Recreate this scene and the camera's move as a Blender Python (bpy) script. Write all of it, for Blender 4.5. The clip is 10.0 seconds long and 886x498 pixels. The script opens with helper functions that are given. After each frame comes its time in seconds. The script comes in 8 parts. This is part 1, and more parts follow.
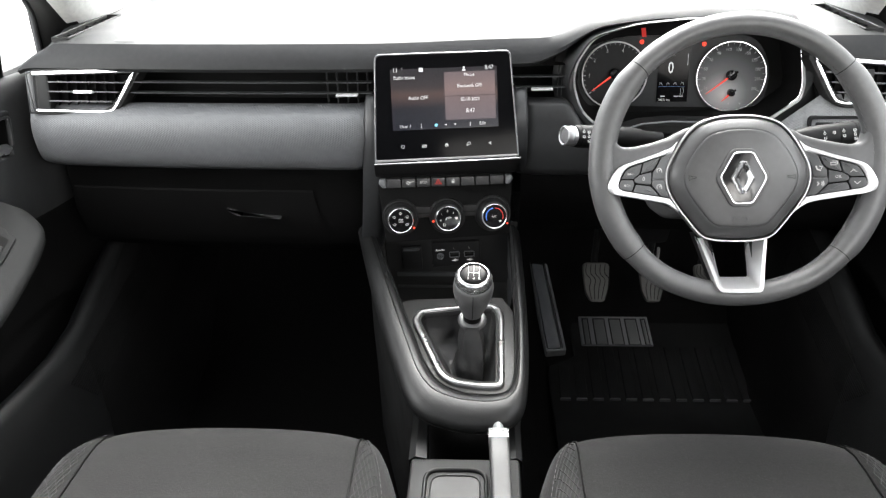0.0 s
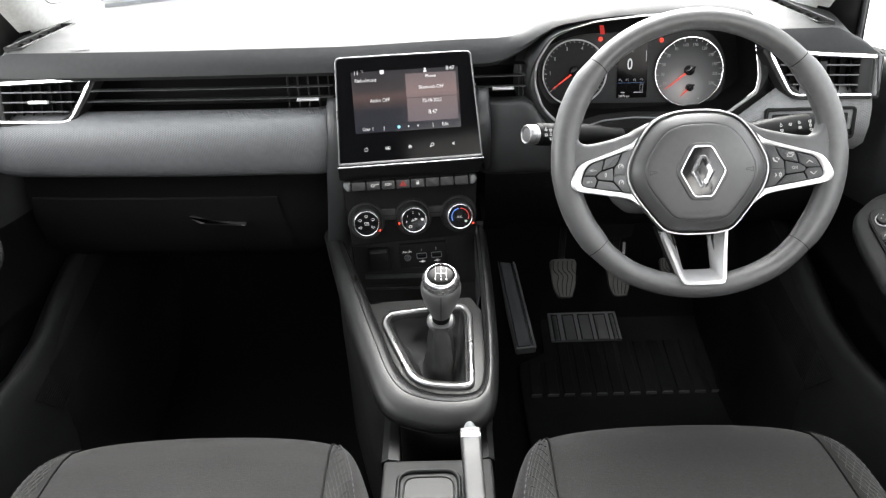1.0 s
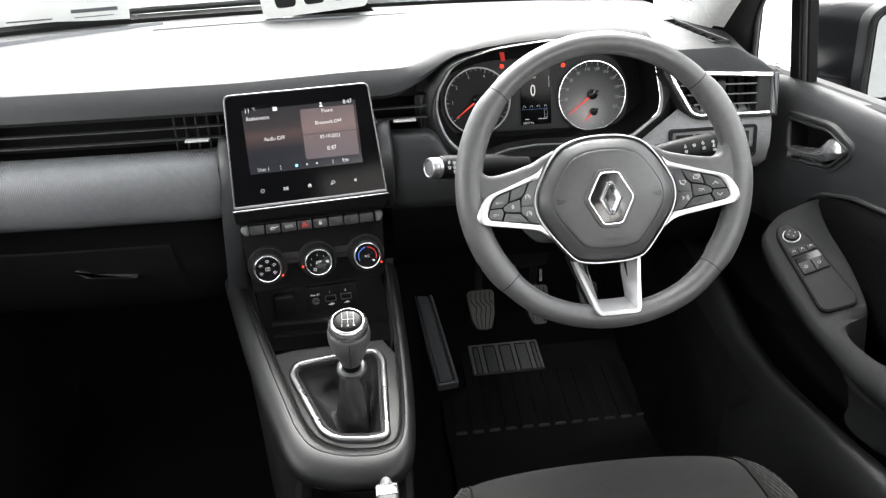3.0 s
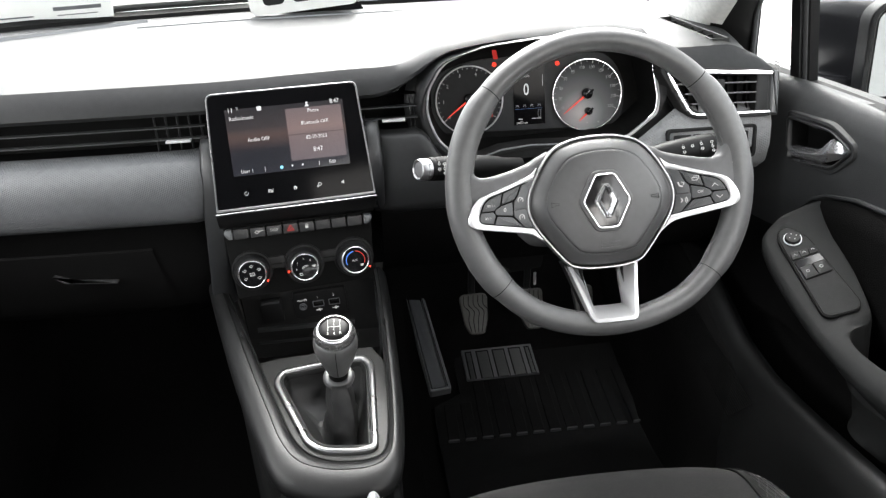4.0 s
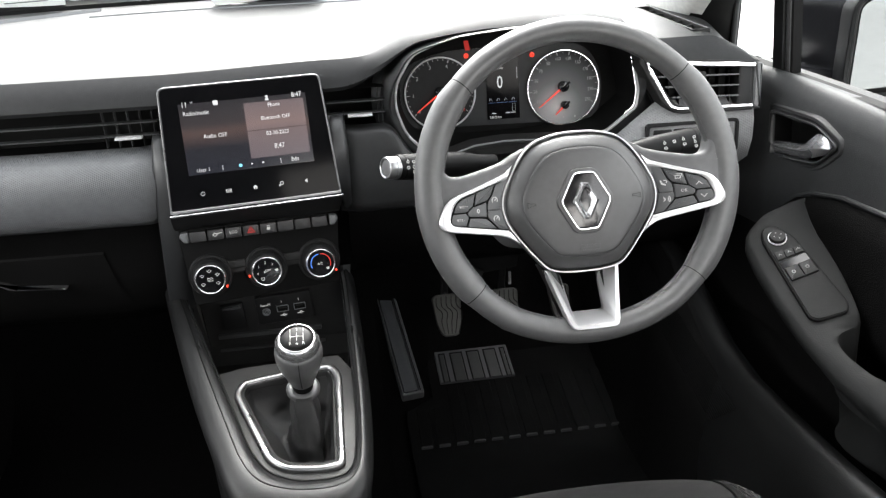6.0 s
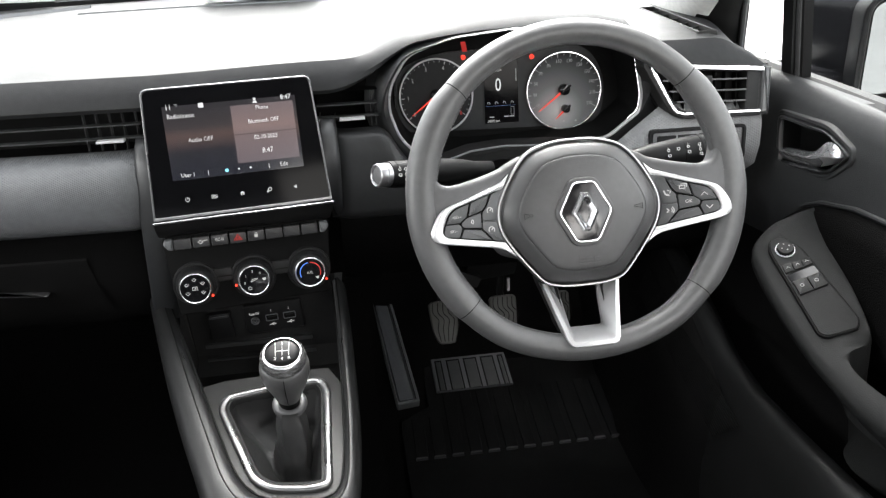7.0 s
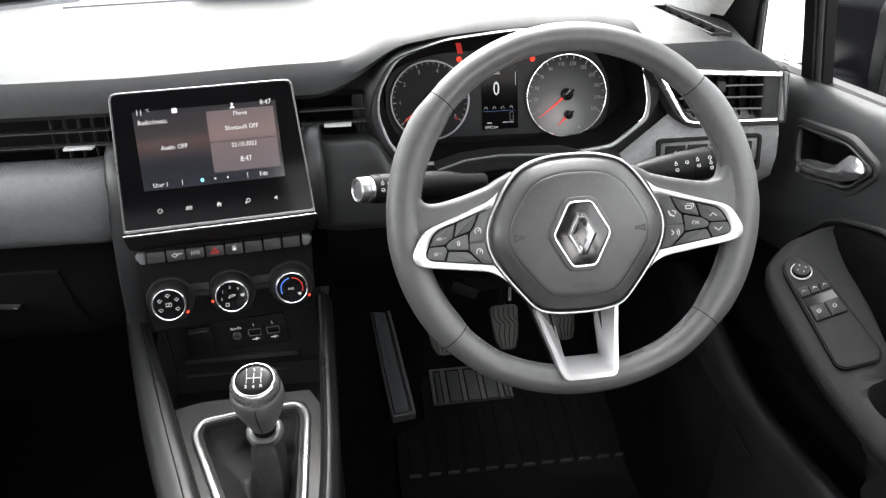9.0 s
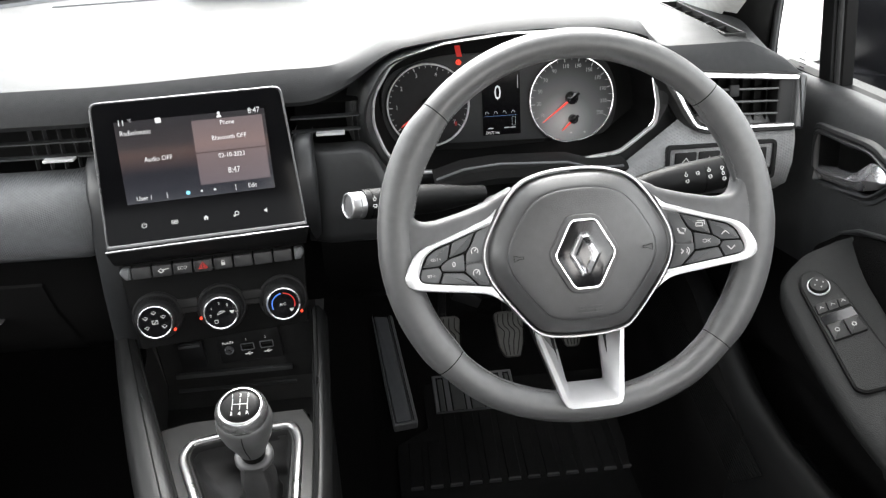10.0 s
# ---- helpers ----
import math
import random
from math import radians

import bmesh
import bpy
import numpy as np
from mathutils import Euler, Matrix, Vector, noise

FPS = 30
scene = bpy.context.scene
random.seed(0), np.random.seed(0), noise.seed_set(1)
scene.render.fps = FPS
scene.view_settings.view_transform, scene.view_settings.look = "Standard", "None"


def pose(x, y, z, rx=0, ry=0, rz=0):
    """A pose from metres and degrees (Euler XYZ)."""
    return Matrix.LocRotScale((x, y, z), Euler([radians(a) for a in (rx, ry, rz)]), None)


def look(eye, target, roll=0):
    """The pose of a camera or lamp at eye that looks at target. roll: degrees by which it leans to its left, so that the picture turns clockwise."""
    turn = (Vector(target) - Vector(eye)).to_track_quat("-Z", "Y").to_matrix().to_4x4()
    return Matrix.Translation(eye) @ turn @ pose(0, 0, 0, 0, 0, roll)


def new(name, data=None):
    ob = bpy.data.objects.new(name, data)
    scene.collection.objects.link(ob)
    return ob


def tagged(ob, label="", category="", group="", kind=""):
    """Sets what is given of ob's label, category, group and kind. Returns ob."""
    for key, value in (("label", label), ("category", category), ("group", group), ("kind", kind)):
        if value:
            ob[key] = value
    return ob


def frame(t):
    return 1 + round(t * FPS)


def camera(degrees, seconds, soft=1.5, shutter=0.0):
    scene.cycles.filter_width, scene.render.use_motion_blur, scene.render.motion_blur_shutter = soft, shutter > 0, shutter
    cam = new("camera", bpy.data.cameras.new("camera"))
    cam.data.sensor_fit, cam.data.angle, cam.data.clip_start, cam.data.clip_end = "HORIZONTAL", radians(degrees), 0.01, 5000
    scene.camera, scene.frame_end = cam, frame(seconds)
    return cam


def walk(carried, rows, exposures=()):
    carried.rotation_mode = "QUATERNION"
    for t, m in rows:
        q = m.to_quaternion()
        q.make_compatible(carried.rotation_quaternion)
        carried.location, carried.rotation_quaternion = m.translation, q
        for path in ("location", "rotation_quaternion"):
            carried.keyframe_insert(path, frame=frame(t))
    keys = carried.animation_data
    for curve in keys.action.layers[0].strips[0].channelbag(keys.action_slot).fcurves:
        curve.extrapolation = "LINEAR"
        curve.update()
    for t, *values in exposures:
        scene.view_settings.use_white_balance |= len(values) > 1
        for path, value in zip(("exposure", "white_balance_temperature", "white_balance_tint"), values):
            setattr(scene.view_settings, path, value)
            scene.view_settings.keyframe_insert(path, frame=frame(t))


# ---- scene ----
cam = camera(58.5, 10.0, soft=1.3)
PATH = [
    (0, (0.019, -0.169, 0.987), (-0.074, 1.642, 0.145), -1.1),
    (0.5, (0.021, -0.17, 0.986), (-0.053, 1.639, 0.137), -1.4),
    (1, (0.024, -0.169, 0.988), (0.007, 1.645, 0.145), -1.9),
    (1.5, (0.031, -0.157, 0.988), (0.056, 1.672, 0.18), -2.8),
    (2, (0.038, -0.144, 0.987), (0.137, 1.682, 0.177), -3.0),
    (2.5, (0.045, -0.129, 0.985), (0.21, 1.701, 0.195), -2.8),
    (4, (0.062, -0.076, 0.971), (0.25, 1.752, 0.182), -2.7),
    (4.5, (0.066, -0.06, 0.967), (0.288, 1.76, 0.17), -2.3),
    (5, (0.067, -0.047, 0.965), (0.279, 1.773, 0.165), -2.6),
    (5.5, (0.069, -0.035, 0.963), (0.282, 1.785, 0.162), -2.7),
    (6, (0.074, -0.017, 0.959), (0.325, 1.795, 0.15), -2.3),
    (7.5, (0.106, 0.045, 0.955), (0.341, 1.856, 0.138), -1.7),
    (8, (0.121, 0.063, 0.951), (0.344, 1.873, 0.13), -1.6),
    (8.5, (0.127, 0.079, 0.952), (0.341, 1.886, 0.121), -1.7),
    (9, (0.135, 0.095, 0.96), (0.336, 1.899, 0.121), -1.8),
    (9.5, (0.147, 0.12, 0.967), (0.335, 1.924, 0.122), -2.0),
    (10, (0.157, 0.147, 0.969), (0.329, 1.941, 0.103), -2.3),
]
EXPOSURE = 3.19
walk(cam, [(t, look(eye, target, roll)) for t, eye, target, roll in PATH], exposures=[(0.0, EXPOSURE + 0.10), (2.0, EXPOSURE + 0.03), (4.0, EXPOSURE - 0.03), (7.5, EXPOSURE - 0.10), (10.0, EXPOSURE)])

# ---- world and daylight: bright overcast ----
world = bpy.data.worlds.new("overcast_sky")
scene.world = world
world.use_nodes = True
wn, wl = world.node_tree.nodes, world.node_tree.links
wn.clear()
sky = wn.new("ShaderNodeTexSky")
sky.sky_type = "NISHITA"
sky.sun_disc = False
sky.sun_elevation, sky.sun_rotation = radians(54), radians(7)
sky.air_density, sky.dust_density, sky.ozone_density = 1.0, 6.0, 1.0
hue = wn.new("ShaderNodeHueSaturation")
hue.inputs["Saturation"].default_value = 0.12
wbg = wn.new("ShaderNodeBackground")
wbg.inputs["Strength"].default_value = 0.15
wout = wn.new("ShaderNodeOutputWorld")
wl.new(sky.outputs[0], hue.inputs["Color"])
wl.new(hue.outputs[0], wbg.inputs["Color"])
wl.new(wbg.outputs[0], wout.inputs["Surface"])
sun = new("sun", bpy.data.lights.new("sun", "SUN"))
sun.data.energy, sun.data.angle, sun.data.color = 0.4, radians(50), (1.0, 0.97, 0.93)
sun.matrix_world = look((0.6, 4.6, 6.4), (0.0, 0.0, 0.0))

# the bright yard seen through the passenger's open window
yard = new("passenger_window_daylight", bpy.data.lights.new("passenger_window_daylight", "AREA"))
yard.data.shape, yard.data.size, yard.data.size_y = "RECTANGLE", 0.64, 0.40
yard.data.energy, yard.data.color = 0.72, (1.0, 0.985, 0.96)
yard.matrix_world = look((-0.86, 0.62, 0.92), (0.34, 0.80, 0.64))

# the open side beside the driver
side = new("driver_window_daylight", bpy.data.lights.new("driver_window_daylight", "AREA"))
side.data.shape, side.data.size, side.data.size_y = "RECTANGLE", 0.80, 0.36
side.data.energy, side.data.color = 0.28, (1.0, 0.985, 0.97)
side.matrix_world = look((0.745, 0.42, 0.90), (0.10, 0.75, 0.50))

# the rear door's window on the driver's side, behind the camera
rear = new("rear_window_daylight", bpy.data.lights.new("rear_window_daylight", "AREA"))
rear.data.shape, rear.data.size, rear.data.size_y = "RECTANGLE", 0.70, 0.36
rear.data.energy, rear.data.color = 0.8, (1.0, 0.96, 0.91)
rear.matrix_world = look((0.72, -0.68, 0.92), (0.15, 0.45, 0.35))

# ---- geometry helpers ----


def thing(name, base, label, category, group="", kind=""):
    """An Empty at the base of a thing, which carries its parts."""
    ob = new(name)
    ob.empty_display_size = 0.02
    ob.matrix_basis = Matrix.Translation(base)
    return tagged(ob, label, category, group, kind)


def mesh_of(name, bm, material, sharp=35):
    me = bpy.data.meshes.new(name)
    bmesh.ops.recalc_face_normals(bm, faces=bm.faces)
    bm.to_mesh(me)
    bm.free()
    me.materials.append(material)
    me.polygons.foreach_set("use_smooth", [True] * len(me.polygons))
    me.set_sharp_from_angle(angle=radians(sharp))
    return me


def part(name, bm, material, parent, label="", sharp=35):
    """One mesh under a thing or under a part; its vertices are in the world."""
    ob = new(name, mesh_of(name, bm, material, sharp))
    if parent is not None:
        ob.parent = parent
        ob.matrix_parent_inverse = parent.matrix_basis.inverted()
    return tagged(ob, label)


def solo(name, bm, material, label, category="", kind="", group="", sharp=35):
    return tagged(part(name, bm, material, None, sharp=sharp), label, category, group, kind)


def axes(o, u, v):
    """A frame: local x along u, local y near v, local z their cross product."""
    u = Vector(u).normalized()
    v = Vector(v)
    v = (v - u * v.dot(u)).normalized()
    n = u.cross(v)
    return Matrix(((u.x, v.x, n.x, o[0]), (u.y, v.y, n.y, o[1]), (u.z, v.z, n.z, o[2]), (0, 0, 0, 1)))


def rounded(pts, r, seg=5):
    """A closed outline with its corners rounded. r: one radius or one for each corner."""
    out, k = [], len(pts)
    for i in range(k):
        p, a, b = Vector(pts[i]).to_2d(), Vector(pts[i - 1]).to_2d(), Vector(pts[(i + 1) % k]).to_2d()
        rr = r[i] if isinstance(r, (list, tuple)) else r
        d1, d2 = (a - p), (b - p)
        rr = min(rr, d1.length * 0.48, d2.length * 0.48)
        d1.normalize(), d2.normalize()
        if rr < 1e-6:
            out.append(p)
            continue
        s, e = p + d1 * rr, p + d2 * rr
        for j in range(seg + 1):
            f = j / seg
            out.append(s * (1 - f) ** 2 + p * 2 * f * (1 - f) + e * f * f)
    return out


def inset(pts, d):
    """Moves a closed outline inwards by d (outwards: minus)."""
    k = len(pts)
    area = sum(pts[i - 1][0] * pts[i][1] - pts[i][0] * pts[i - 1][1] for i in range(k))
    s = 1 if area > 0 else -1
    out = []
    for i in range(k):
        a, p, b = Vector(pts[i - 1]), Vector(pts[i]), Vector(pts[(i + 1) % k])
        e1, e2 = (p - a), (b - p)
        if e1.length < 1e-9:
            e1 = e2.copy()
        if e2.length < 1e-9:
            e2 = e1.copy()
        e1.normalize(), e2.normalize()
        n1, n2 = Vector((-e1.y, e1.x)) * s, Vector((-e2.y, e2.x)) * s
        m = n1 + n2
        if m.length < 1e-6:
            m = n1
        m.normalize()
        out.append(p + m * d / max(0.45, m.dot(n1)))
    return out


def loft(bm, rings, closed=True, cap0=False, cap1=False):
    """A skin over rings of equal count."""
    vs = [[bm.verts.new(p) for p in ring] for ring in rings]
    k = len(vs[0])
    for a, b in zip(vs, vs[1:]):
        for i in range(k if closed else k - 1):
            j = (i + 1) % k
            bm.faces.new((a[i], a[j], b[j], b[i]))
    if cap0:
        bm.faces.new(list(reversed(vs[0])))
    if cap1:
        bm.faces.new(vs[-1])
    return vs


def at(m, pts, h):
    return [m @ Vector((p[0], p[1], h)) for p in pts]


def plate(bm, pts, m, top, depth, bevel=0.0, steps=3):
    """A slab of outline pts whose front lies at height top, with a rounded front edge."""
    rings = [at(m, pts, top - depth)]
    if bevel > 0:
        for i in range(steps + 1):
            a = math.pi / 2 * i / steps
            rings.append(at(m, inset(pts, bevel * (1 - math.cos(a))), top - bevel * (1 - math.sin(a))))
    else:
        rings.append(at(m, pts, top))
    loft(bm, rings, cap0=True, cap1=True)
    return bm


def rim(bm, outer, inner, m, top, depth, bevel=0.0008, inner_depth=None):
    """A frame between two outlines of equal count."""
    d2 = depth if inner_depth is None else inner_depth
    loft(bm, [at(m, outer, top - depth), at(m, outer, top - bevel), at(m, inset(outer, bevel), top),
              at(m, inset(inner, -bevel), top), at(m, inner, top - bevel), at(m, inner, top - d2), at(m, outer, top - depth)])
    return bm


def lathe(bm, profile, m, seg=40, arc=None):
    """Turns a profile of (radius, height) round the local z axis."""
    rings = []
    for r, h in profile:
        rings.append([m @ Vector((r * math.cos(2 * math.pi * i / seg), r * math.sin(2 * math.pi * i / seg), h)) for i in range(seg)])
    loft(bm, rings, cap0=profile[0][0] > 1e-5, cap1=profile[-1][0] > 1e-5)
    bmesh.ops.remove_doubles(bm, verts=bm.verts, dist=1e-6)
    return bm


def tube(bm, path, radius, seg=10, closed=False, caps=True):
    """A round bar along a path. radius: one or one for each point."""
    path = [Vector(p) for p in path]
    k, rings, up = len(path), [], None
    for i, p in enumerate(path):
        a = path[i - 1] if i or closed else p
        b = path[(i + 1) % k] if i < k - 1 or closed else p
        t = (b - a).normalized()
        if up is None:
            up = t.orthogonal().normalized()
        up = (up - t * up.dot(t)).normalized()
        side = t.cross(up)
        r = radius[i] if isinstance(radius, (list, tuple)) else radius
        rings.append([p + (up * math.cos(2 * math.pi * j / seg) + side * math.sin(2 * math.pi * j / seg)) * r for j in range(seg)])
    if closed:
        rings.append(rings[0])
    loft(bm, rings, cap0=caps and not closed, cap1=caps and not closed)
    if closed:
        bmesh.ops.remove_doubles(bm, verts=bm.verts, dist=1e-7)
    return bm


def block(bm, m, size, bevel=0.002, seg=2):
    """A box centred on m with rounded edges."""
    r = bmesh.ops.create_cube(bm, size=1.0, matrix=m @ Matrix.Diagonal((*size, 1)))
    if bevel > 0:
        es = {e for v in r["verts"] for e in v.link_edges}
        bmesh.ops.bevel(bm, geom=list(es), offset=bevel, segments=seg, profile=0.7, affect="EDGES")
    return bm


def rect(x0, y0, x1, y1):
    return [(x0, y0), (x1, y0), (x1, y1), (x0, y1)]


def disc(cx, cy, r, k=24):
    return [(cx + r * math.cos(2 * math.pi * i / k), cy + r * math.sin(2 * math.pi * i / k)) for i in range(k)]


def stroke(bm, pts, w, m, h, closed=False, depth=0.0006):
    """A flat line of width w along points of a plane."""
    pts = [Vector(p).to_2d() for p in pts]
    if closed:
        pts.append(pts[0])
    for a, b in zip(pts, pts[1:]):
        d = b - a
        if d.length < 1e-7:
            continue
        d.normalize()
        s = Vector((-d.y, d.x)) * w / 2
        e = d * w * 0.3
        plate(bm, [a - e - s, b + e - s, b + e + s, a - e + s], m, h, depth)
    return bm


def letters(name, body, size, m, material, parent, label="", align="CENTER", width=1.0):
    """Raised lettering as a mesh, in the built-in font."""
    cu = bpy.data.curves.new(name, "FONT")
    cu.body, cu.size, cu.align_x, cu.align_y, cu.extrude, cu.resolution_u = body, size, align, "CENTER", 0.0002, 2
    tmp = bpy.data.objects.new(name, cu)
    scene.collection.objects.link(tmp)
    me = bpy.data.meshes.new_from_object(tmp.evaluated_get(bpy.context.evaluated_depsgraph_get()))
    bpy.data.objects.remove(tmp)
    bpy.data.curves.remove(cu)
    me.name = name
    me.transform(m @ Matrix.Diagonal((width, 1, 1, 1)))
    me.materials.clear()
    me.materials.append(material)
    ob = new(name, me)
    if parent is not None:
        ob.parent = parent
        ob.matrix_parent_inverse = parent.matrix_basis.inverted()
    return tagged(ob, label)


def ease(a, b, x):
    f = min(1.0, max(0.0, (x - a) / (b - a)))
    return f * f * (3 - 2 * f)


def curve_at(table, x):
    """Linear reading of a table of (x, value)."""
    if x <= table[0][0]:
        return table[0][1]
    for (x0, v0), (x1, v1) in zip(table, table[1:]):
        if x <= x1:
            return v0 + (v1 - v0) * (x - x0) / (x1 - x0)
    return table[-1][1]


def smooth_path(pts, per=6):
    """A Catmull-Rom curve through points."""
    pts = [Vector(p) for p in pts]
    out = []
    for i in range(len(pts) - 1):
        p0, p1, p2, p3 = pts[max(0, i - 1)], pts[i], pts[i + 1], pts[min(len(pts) - 1, i + 2)]
        for j in range(per):
            t = j / per
            out.append(0.5 * ((2 * p1) + (p2 - p0) * t + (2 * p0 - 5 * p1 + 4 * p2 - p3) * t * t + (3 * p1 - p0 - 3 * p2 + p3) * t ** 3))
    out.append(pts[-1])
    return out


# ---- materials ----


def base_material(name):
    mat = bpy.data.materials.new(name)
    mat.use_nodes = True
    return mat, mat.node_tree.nodes, mat.node_tree.links, mat.node_tree.nodes["Principled BSDF"]


def surface(name, color, rough, metal=0.0, grain=0.0, grain_scale=900.0, mottled=0.12, mottle_scale=9.0, rough_var=0.08, pattern="noise", spec=0.5, coat=0.0):
    """Colour, two scales of variation, and a fine relief of real size (scale: cells a metre)."""
    mat, n, l, b = base_material(name)
    b.inputs["Metallic"].default_value = metal
    b.inputs["Specular IOR Level"].default_value = spec
    b.inputs["Coat Weight"].default_value = coat
    co = n.new("ShaderNodeTexCoord")
    big = n.new("ShaderNodeTexNoise")
    big.inputs["Scale"].default_value, big.inputs["Detail"].default_value = mottle_scale, 4.0
    l.new(co.outputs["Object"], big.inputs["Vector"])
    fine = n.new("ShaderNodeTexNoise")
    fine.inputs["Scale"].default_value, fine.inputs["Detail"].default_value = mottle_scale * 14, 3.0
    l.new(co.outputs["Object"], fine.inputs["Vector"])
    add = n.new("ShaderNodeMath")
    add.operation = "ADD"
    l.new(big.outputs["Fac"], add.inputs[0])
    l.new(fine.outputs["Fac"], add.inputs[1])
    ramp = n.new("ShaderNodeMapRange")
    ramp.inputs["From Min"].default_value, ramp.inputs["From Max"].default_value = 0.7, 1.3
    ramp.inputs["To Min"].default_value, ramp.inputs["To Max"].default_value = 1 - mottled, 1 + mottled
    l.new(add.outputs[0], ramp.inputs["Value"])
    mul = n.new("ShaderNodeVectorMath")
    mul.operation = "SCALE"
    mul.inputs[0].default_value = color
    l.new(ramp.outputs[0], mul.inputs["Scale"])
    l.new(mul.outputs[0], b.inputs["Base Color"])
    rr = n.new("ShaderNodeMapRange")
    rr.inputs["From Min"].default_value, rr.inputs["From Max"].default_value = 0.3, 0.7
    rr.inputs["To Min"].default_value, rr.inputs["To Max"].default_value = max(0.02, rough - rough_var), min(1, rough + rough_var)
    l.new(big.outputs["Fac"], rr.inputs["Value"])
    l.new(rr.outputs[0], b.inputs["Roughness"])
    if grain > 0:
        bump = n.new("ShaderNodeBump")
        bump.inputs["Strength"].default_value, bump.inputs["Distance"].default_value = 1.0, grain
        if pattern == "dots":
            sep = n.new("ShaderNodeSeparateXYZ")
            l.new(co.outputs["Object"], sep.inputs[0])
            waves = []
            for ax, az in ((1.0, 0.0), (0.5, 0.866), (-0.5, 0.866)):
                m1, m2, sn = n.new("ShaderNodeMath"), n.new("ShaderNodeMath"), n.new("ShaderNodeMath")
                m1.operation, m2.operation, sn.operation = "MULTIPLY", "MULTIPLY_ADD", "COSINE"
                m1.inputs[1].default_value, m2.inputs[1].default_value = ax * grain_scale * 6.2832, az * grain_scale * 6.2832
                l.new(sep.outputs["X"], m1.inputs[0])
                l.new(sep.outputs["Z"], m2.inputs[0])
                l.new(m1.outputs[0], m2.inputs[2])
                l.new(m2.outputs[0], sn.inputs[0])
                waves.append(sn)
            s1, s2 = n.new("ShaderNodeMath"), n.new("ShaderNodeMath")
            l.new(waves[0].outputs[0], s1.inputs[0])
            l.new(waves[1].outputs[0], s1.inputs[1])
            l.new(s1.outputs[0], s2.inputs[0])
            l.new(waves[2].outputs[0], s2.inputs[1])
            tex, out = s2, s2.outputs[0]
        elif pattern == "noise":
            tex = n.new("ShaderNodeTexNoise")
            tex.inputs["Scale"].default_value, tex.inputs["Detail"].default_value = grain_scale, 2.0
            out = tex.outputs["Fac"]
        else:
            tex = n.new("ShaderNodeTexVoronoi")
            tex.feature = "F1" if pattern == "cells" else "DISTANCE_TO_EDGE"
            tex.inputs["Scale"].default_value = grain_scale
            out = tex.outputs["Distance"]
        if pattern != "dots":
            l.new(co.outputs["Object"], tex.inputs["Vector"])
        l.new(out, bump.inputs["Height"])
        l.new(bump.outputs[0], b.inputs["Normal"])
    return mat


LIT = 0.1150  # keeps the lit displays in step with the exposure


def glow(name, color, strength):
    mat, n, l, b = base_material(name)
    b.inputs["Base Color"].default_value = (*[c * 0.3 for c in color], 1)
    b.inputs["Emission Color"].default_value = (*color, 1)
    b.inputs["Emission Strength"].default_value = strength * LIT
    return mat


def pane(name, tint=(0.96, 0.98, 0.97), gloss=0.2):
    """Thin glass: clear, with a reflection that grows towards grazing on both faces."""
    mat, n, l, b = base_material(name)
    clear, shine, mix, lw, power, mul = (n.new("ShaderNodeBsdfTransparent"), n.new("ShaderNodeBsdfGlossy"), n.new("ShaderNodeMixShader"),
                                         n.new("ShaderNodeLayerWeight"), n.new("ShaderNodeMath"), n.new("ShaderNodeMath"))
    clear.inputs["Color"].default_value = (*tint, 1)
    shine.inputs["Roughness"].default_value = 0.02
    lw.inputs["Blend"].default_value = 0.5
    power.operation, mul.operation = "POWER", "MULTIPLY_ADD"
    power.inputs[1].default_value = 5.0
    mul.inputs[1].default_value, mul.inputs[2].default_value = gloss, 0.003
    l.new(lw.outputs["Facing"], power.inputs[0])
    l.new(power.outputs[0], mul.inputs[0])
    l.new(mul.outputs[0], mix.inputs["Fac"])
    l.new(clear.outputs[0], mix.inputs[1])
    l.new(shine.outputs[0], mix.inputs[2])
    l.new(mix.outputs[0], n["Material Output"].inputs["Surface"])
    return mat


